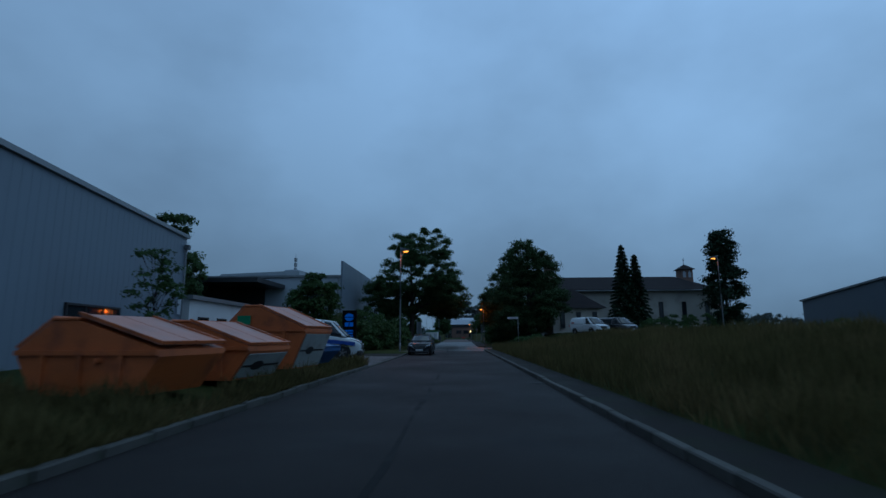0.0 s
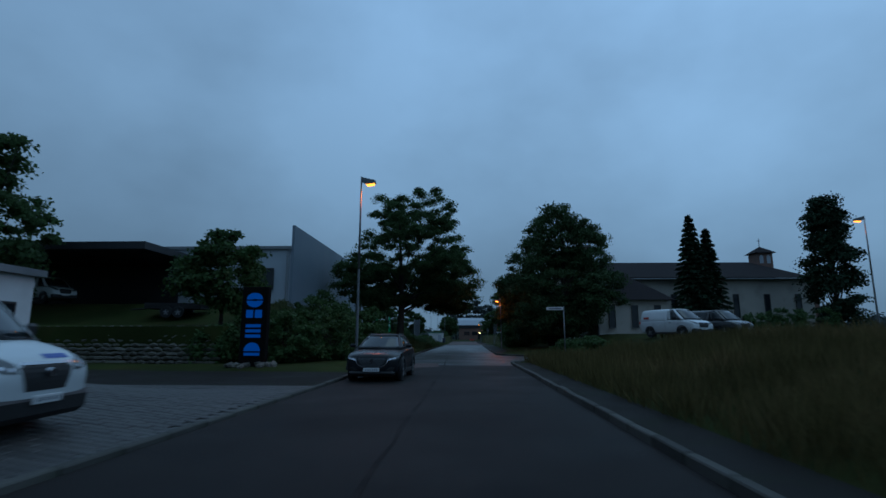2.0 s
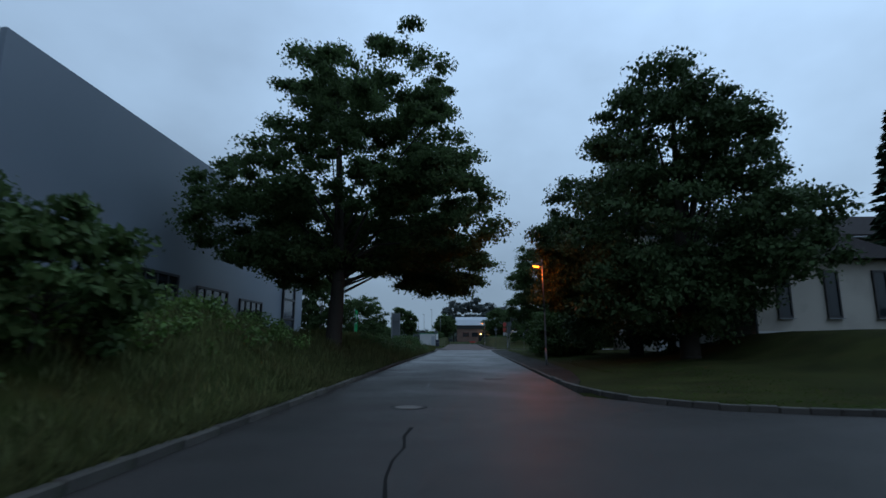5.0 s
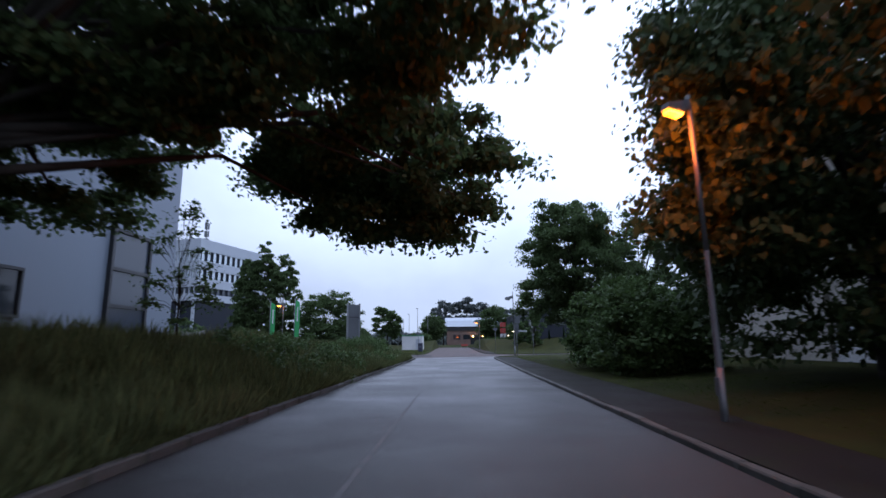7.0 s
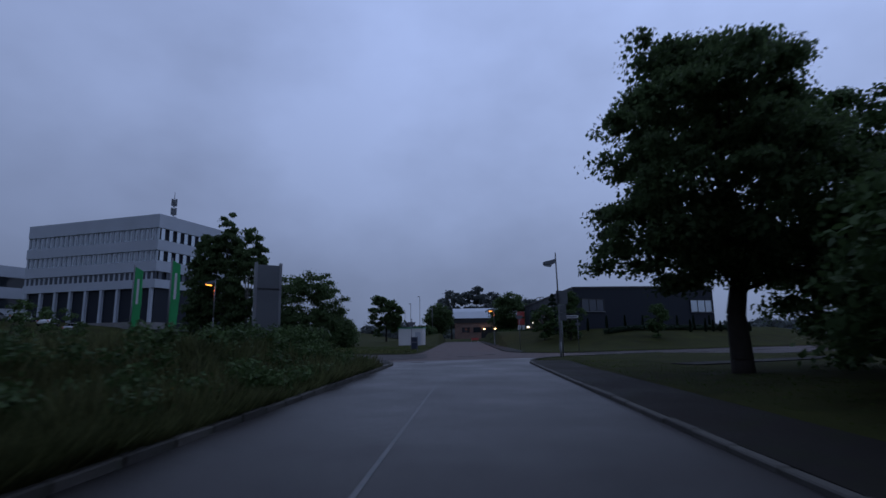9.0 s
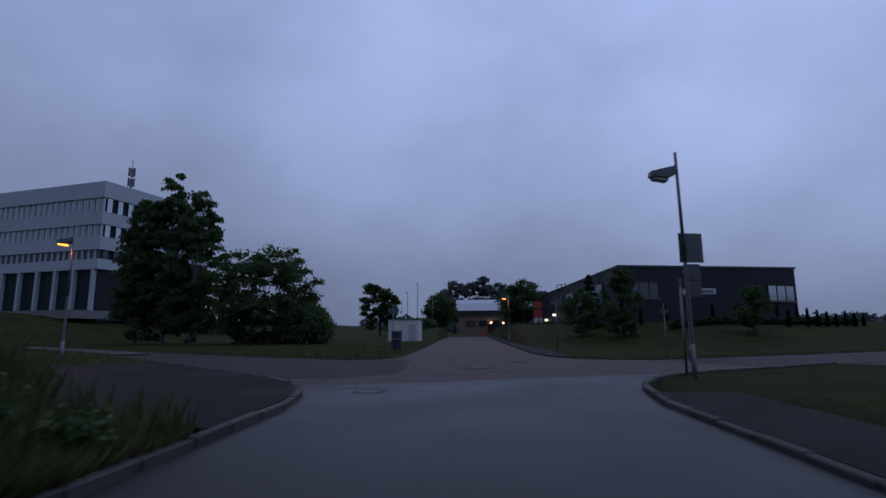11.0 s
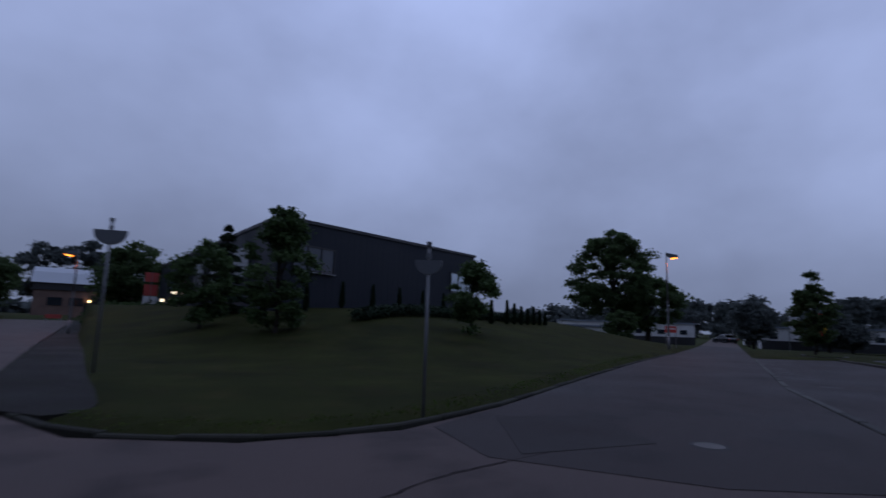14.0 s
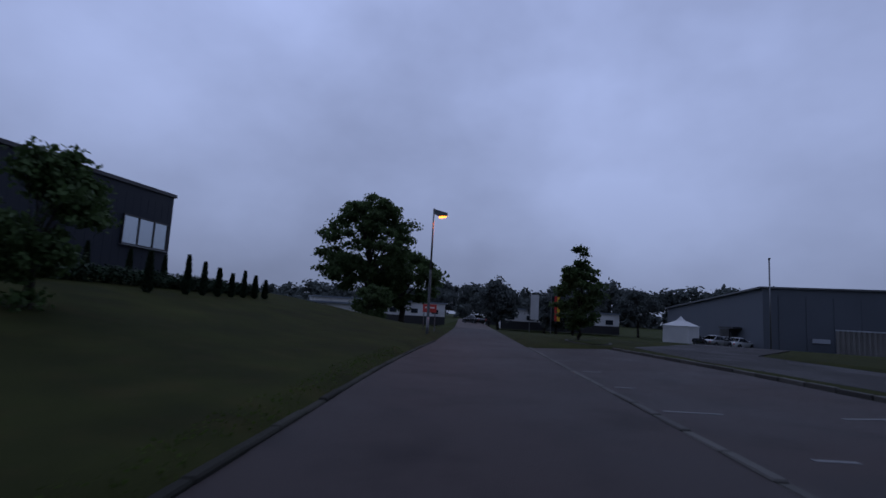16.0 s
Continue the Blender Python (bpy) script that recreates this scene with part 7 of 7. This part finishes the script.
def smooth_line(line, n=4):
    """Rounds a plan line by cutting its corners."""
    for _ in range(n):
        out = [line[0]]
        for a, b in zip(line, line[1:]):
            out += [(a[0] * 0.75 + b[0] * 0.25, a[1] * 0.75 + b[1] * 0.25), (a[0] * 0.25 + b[0] * 0.75, a[1] * 0.25 + b[1] * 0.75)]
        line = out + [line[-1]]
    return line


GK = "weathered granite kerbstones along the street"
kerb("kerb_left", [(-4.13, -6), (-4.1, 8), (-3.92, 23.5)], -1, GK)
kerb("kerb_left_lowered", [(-3.92, 23.5), (-3.8, 37.5)], -1, "low granite kerb across the yard entrance", 0.07)
kerb("kerb_left", [(-3.8, 37.5), (-3.77, 46)], -1, GK, 0.1)
kerb("kerb_left", [(-3.76, 51.2), (-3.75, 62), (-3.75, 80), (-3.65, 95), (-3.35, 112), (-3.3, 117)], -1, GK)
kerb("kerb_left_corner", smooth_line([(-3.3, 117), (-3.6, 119.2), (-4.6, 121.3), (-6.6, 123.6), (-10, 127), (-21, 137.5)], 2), -1, "granite kerb round the junction corner", 0.12, 0.5)
kerb("kerb_right", [(2.55, -6), (2.55, 8), (2.65, 24), (2.7, 40), (2.72, 49.5)], 1, GK)
kerb("kerb_right_corner", smooth_line([(2.72, 49.5), (2.75, 51), (3.4, 52.1), (5, 52.5), (9, 52.6)], 2), 1, "granite kerb round the side street", 0.12, 0.5)
kerb("kerb_right_corner", smooth_line([(12, 61.3), (8, 61.4), (5, 62.2), (3.4, 64), (2.9, 67), (2.92, 70)], 2), 1, "granite kerb round the side street", 0.12, 0.5)
kerb("kerb_right", [(2.92, 70), (2.98, 75), (3.2, 95), (3.45, 112), (3.55, 117.5)], 1, GK, 0.085)
kerb("kerb_right_corner", smooth_line([(3.55, 117.5), (4.0, 120.2), (4.9, 122.1), (6.5, 123.9), (9.6, 125.6), (14, 128.4)], 2), 1, "granite kerb round the junction corner", 0.12, 0.5)
kerb("kerb_bays", [(14, 128.4), (20.3, 132.3), (37.6, 140.8)], 1, "flush kerb between street and parking bays", 0.025)
kerb("kerb_bays_back", [(20, 124.6), (28, 129.2), (33.6, 132.4), (42, 138.0)], 1, "kerb behind the parking bays", 0.1)
kerb("kerb_far_right", smooth_line([(3.95, 154), (3.9, 140), (4.2, 136.2), (5.2, 133.6), (6.8, 132.5), (8.8, 132.3), (11.35, 133.25), (17.8, 136.45), (26.8, 140.8), (36.9, 145.1)], 2), -1, "low kerb round the mown lawn", 0.045, 0.9)
kerb("kerb_far_left", smooth_line([(-21, 143.1), (-12, 136.7), (-6.5, 133.6), (-4.6, 133.2), (-3.7, 134.4), (-3.45, 137), (-3.4, 150)], 2), -1, "low kerb round the lawn corner", 0.03, 0.9)
# island with a small tree
isl = thing("traffic_island", 46.5, 140.2, 0, 20, "grassy traffic island with kerb", "traffic island", kind="structure")
part("kerb_ring", BM().prism([(3.5 * math.cos(a * 0.3927), 1.3 * math.sin(a * 0.3927)) for a in range(16)], -0.1, 0.13), M_KERB, isl)
part("turf", BM().prism([(3.3 * math.cos(a * 0.3927), 1.12 * math.sin(a * 0.3927)) for a in range(16)], 0.1, 0.16), M_SOIL, isl)

# paving setts of the yard entrance: nearest as single stones, the rest joined
yard = thing("yard_paving", label="grey concrete sett paving of the yard entrance", category="paving", kind="structure")
sett = BM().box((0, 0, 0), (0.39, 0.19, 0.06), bevel=0.012).mesh("sett")
sett.materials.append(M_SETT)
random.seed(5)
rows = []
for j in range(60):
    for i in range(34):
        x = -4.1 - i * 0.4 - (0.2 if j % 2 else 0)
        y = 25.4 + j * 0.2 + (0.0)
        if inside(LOT_L, np.array([x]), np.array([y]))[0]:
            rows.append((x, y))
near = sorted(rows, key=lambda p: abs(p[1] - 33.5) * 0.8 + abs(p[0] + 5))[:300]
nearset = set(near)
for x, y in near:
    ob = part("sett", sett, M_SETT, yard)
    rise = 6.84 * float(1 - smooth(32, 36.5, y)) if -10.4 < x < -4.1 else 0
    ob.matrix_basis = pose(x, y, -0.022 + float(lot_z(x, y)) + random.uniform(-0.004, 0.004), 0, rise, 0)
vs, fs = [], []
for x, y in rows:
    if (x, y) in nearset:
        continue
    z = 0.008 + random.uniform(-0.004, 0.004)
    b0 = len(vs)
    for (w, hh, zz) in ((0.195, 0.095, -0.05), (0.195, 0.095, z - 0.01), (0.183, 0.083, z)):
        vs += [(x + a_ * w, y + b_ * hh, zz + float(lot_z(x + a_ * w, y + b_ * hh))) for a_, b_ in ((-1, -1), (1, -1), (1, 1), (-1, 1))]
    fs.append((b0 + 8, b0 + 9, b0 + 10, b0 + 11))
    for r in (0, 4):
        for q in range(4):
            q2 = (q + 1) % 4
            fs.append((b0 + r + q, b0 + r + q2, b0 + r + 4 + q2, b0 + r + 4 + q))
tagged(raw("setts_rest", vs, fs, M_SETT_I, yard), "grey setts further into the yard", kind="stuff")


# ---- grass ----
def grass(name, x0, x1, y0, y1, n, h0, h1, material, seed, label, width=0.012, lean=0.35, keep=None, tuft=0.35):
    rs = np.random.RandomState(seed)
    x, y = rs.uniform(x0, x1, n), rs.uniform(y0, y1, n)
    clump = np.sin(x * 2.1 + 1.3 * np.sin(y * 1.7)) * np.sin(y * 2.3 + np.sin(x * 1.1))
    ok = rs.rand(n) < 1 - tuft + tuft * clump
    ok &= ~inside(ROAD, x, y)
    for ln in (LEFT_K, RIGHT_K, FAR_L, FAR_R):
        ok &= dist(ln, x, y) > 0.22
    for poly in (PARKING, LOT_L, DRIVE_L, LANE, SIDE_R):
        ok &= ~inside(poly, x, y)
    ok &= ~((x > 2.6) & (x < 3.55) & (y < 50)) & ~((x > 2.9) & (x < 5.45) & (y > 68) & (y < 117.5)) & ~((x > 3.9) & (x < 5.7) & (y > 137))
    ok &= ~inside([(-3.2, 114.4), (-3.2, 118), (-4.5, 122), (-12.8, 130.6), (-17, 127.4), (-11.2, 121.4), (-8.4, 117.4), (-7.4, 115)], x, y)
    if keep is not None:
        ok &= keep(x, y)
    x, y = x[ok], y[ok]
    m = len(x)
    h = rs.uniform(h0, h1, m) * (1.1 - tuft + tuft * clump[ok])
    z = road_drop(x, y, height(x, y))
    up = np.stack([rs.normal(size=m) * lean, rs.normal(size=m) * lean, np.ones(m)], -1)
    up /= np.linalg.norm(up, axis=1)[:, None]
    a = rs.uniform(0, np.pi, m)
    u = up * (h / 2)[:, None]
    v = np.stack([np.cos(a), np.sin(a), np.zeros(m)], -1) * (width * rs.uniform(0.6, 1.5, m))[:, None]
    c = np.stack([x, y, z - 0.02], -1) + u
    return tagged(quads(name, c, u, v, material), label, "grass", kind="stuff")


TALL = "tall unmown meadow grass, dark green and straw"
grass("meadow_grass", 3.5, 14, 2, 53, 125000, 0.3, 0.95, M_GRASS, 201, TALL, 0.012, 0.3)
grass("meadow_grass", 14, 45, 10, 62, 42000, 0.3, 0.85, M_GRASS, 202, TALL, 0.03)
grass("verge_grass", -10.5, -4.2, 1, 25.5, 70000, 0.25, 0.68, M_GRASS, 203, "rough verge grass in front of the skips", 0.014, keep=lambda x, y: (x > -4.85) | (y > 23.2) | (y < 9.2 + 0.14 * (x + 5)))
grass("verge_grass", -13.8, -3.9, 52, 99, 72000, 0.2, 0.6, M_GRASS_G, 204, "tall grass on the bank under the oak", 0.016)
grass("verge_grass", -9.5, -3.9, 75, 100, 52000, 0.4, 0.95, M_GRASS_G, 210, "tall seeding grass on the bank beyond the oak", 0.014)
grass("verge_grass", -16, -3.5, 99, 121, 60000, 0.35, 0.95, M_GRASS_G, 205, "tall rank grass on the verge", 0.018)
grass("lawn_grass", 4.3, 9, 62, 118, 42000, 0.025, 0.07, M_LAWN, 206, "short mown lawn beside the footpath", 0.016, 1.6, tuft=0.08)
grass("lawn_grass", 3.6, 30, 118, 148, 150000, 0.02, 0.06, M_LAWN, 207, "grass tufts along the kerb of the mown lawn", 0.014, 0.6, tuft=0.06, keep=lambda x, y: np.minimum(dist(FAR_R, x, y), dist(RIGHT_K, x, y)) < 0.8)
grass("lawn_grass", -34, -3.5, 133, 165, 20000, 0.05, 0.12, M_LAWN, 208, "short lawn beside the crossing street", 0.03)
grass("rough_grass", -30, -4, 117, 140, 30000, 0.15, 0.4, M_GRASS_G, 209, "rough grass inside the junction corner", 0.02)
rs = np.random.RandomState(33)
nx_, ny_ = rs.uniform(-12.5, -6.2, 220), rs.uniform(57, 73, 220)
nc = np.stack([nx_, ny_, height(nx_, ny_) + rs.uniform(0.1, 0.6, 220)], -1)
p, u, v = cloud(nc, 14000, 0.4, 0.065, 34)
tagged(quads("nettle_patch", p, u, v, M_NETTLE), "dense nettles and leafy weeds on the bank", "weeds", kind="stuff")
nx_, ny_ = rs.uniform(-7.2, -3.85, 210), rs.uniform(86, 113, 210)
nc = np.stack([nx_, ny_, height(nx_, ny_) + rs.uniform(0.1, 1.0, 210) * (0.45 + 0.55 * smooth(-3.8, -5.2, nx_))], -1)
p, u, v = cloud(nc, 21000, 0.4, 0.058, 35)
tagged(quads("verge_weeds", p, u, v, M_SHRUB), "leafy weeds overhanging the kerb", "weeds", kind="stuff")


def kerb_fringe(name, line, side, y0, y1, n, h0, h1, material, seed, label):
    """Blades rooted behind the kerbstones that lean out over them."""
    rs = np.random.RandomState(seed)
    y = rs.uniform(y0, y1, n)
    lx = np.interp(y, [p[1] for p in line], [p[0] for p in line])
    patch = 0.5 + 0.5 * np.sin(y * 0.9) * np.sin(y * 0.37 + 1)
    ok = rs.rand(n) < 0.25 + 0.75 * patch
    y, lx, patch = y[ok], lx[ok], patch[ok]
    m = len(y)
    x = lx + side * rs.uniform(0.13, 0.5, m)
    h = rs.uniform(h0, h1, m) * (0.55 + 0.6 * patch)
    up = np.stack([-side * rs.uniform(0.1, 1.1, m), rs.normal(size=m) * 0.45, np.ones(m)], -1)
    up /= np.linalg.norm(up, axis=1)[:, None]
    a = rs.uniform(0, np.pi, m)
    u = up * (h / 2)[:, None]
    v = np.stack([np.cos(a), np.sin(a), np.zeros(m)], -1) * (0.012 * rs.uniform(0.6, 1.6, m))[:, None]
    c = np.stack([x, y, np.full(m, 0.06)], -1) + u
    return tagged(quads(name, c, u, v, material), label, "grass", kind="stuff")


kerb_fringe("kerb_grass", LEFT_K[:9], -1, 51.5, 88, 16000, 0.12, 0.36, M_GRASS_G, 301, "rank grass leaning over the kerb under the oak")
kerb_fringe("kerb_grass", LEFT_K[:9], -1, 86, 114, 20000, 0.25, 0.62, M_GRASS_G, 302, "rank grass hanging over the kerb")
kerb_fringe("kerb_grass", LEFT_K[:9], -1, 1, 23, 9000, 0.12, 0.34, M_GRASS, 303, "straw-coloured grass leaning over the kerb")
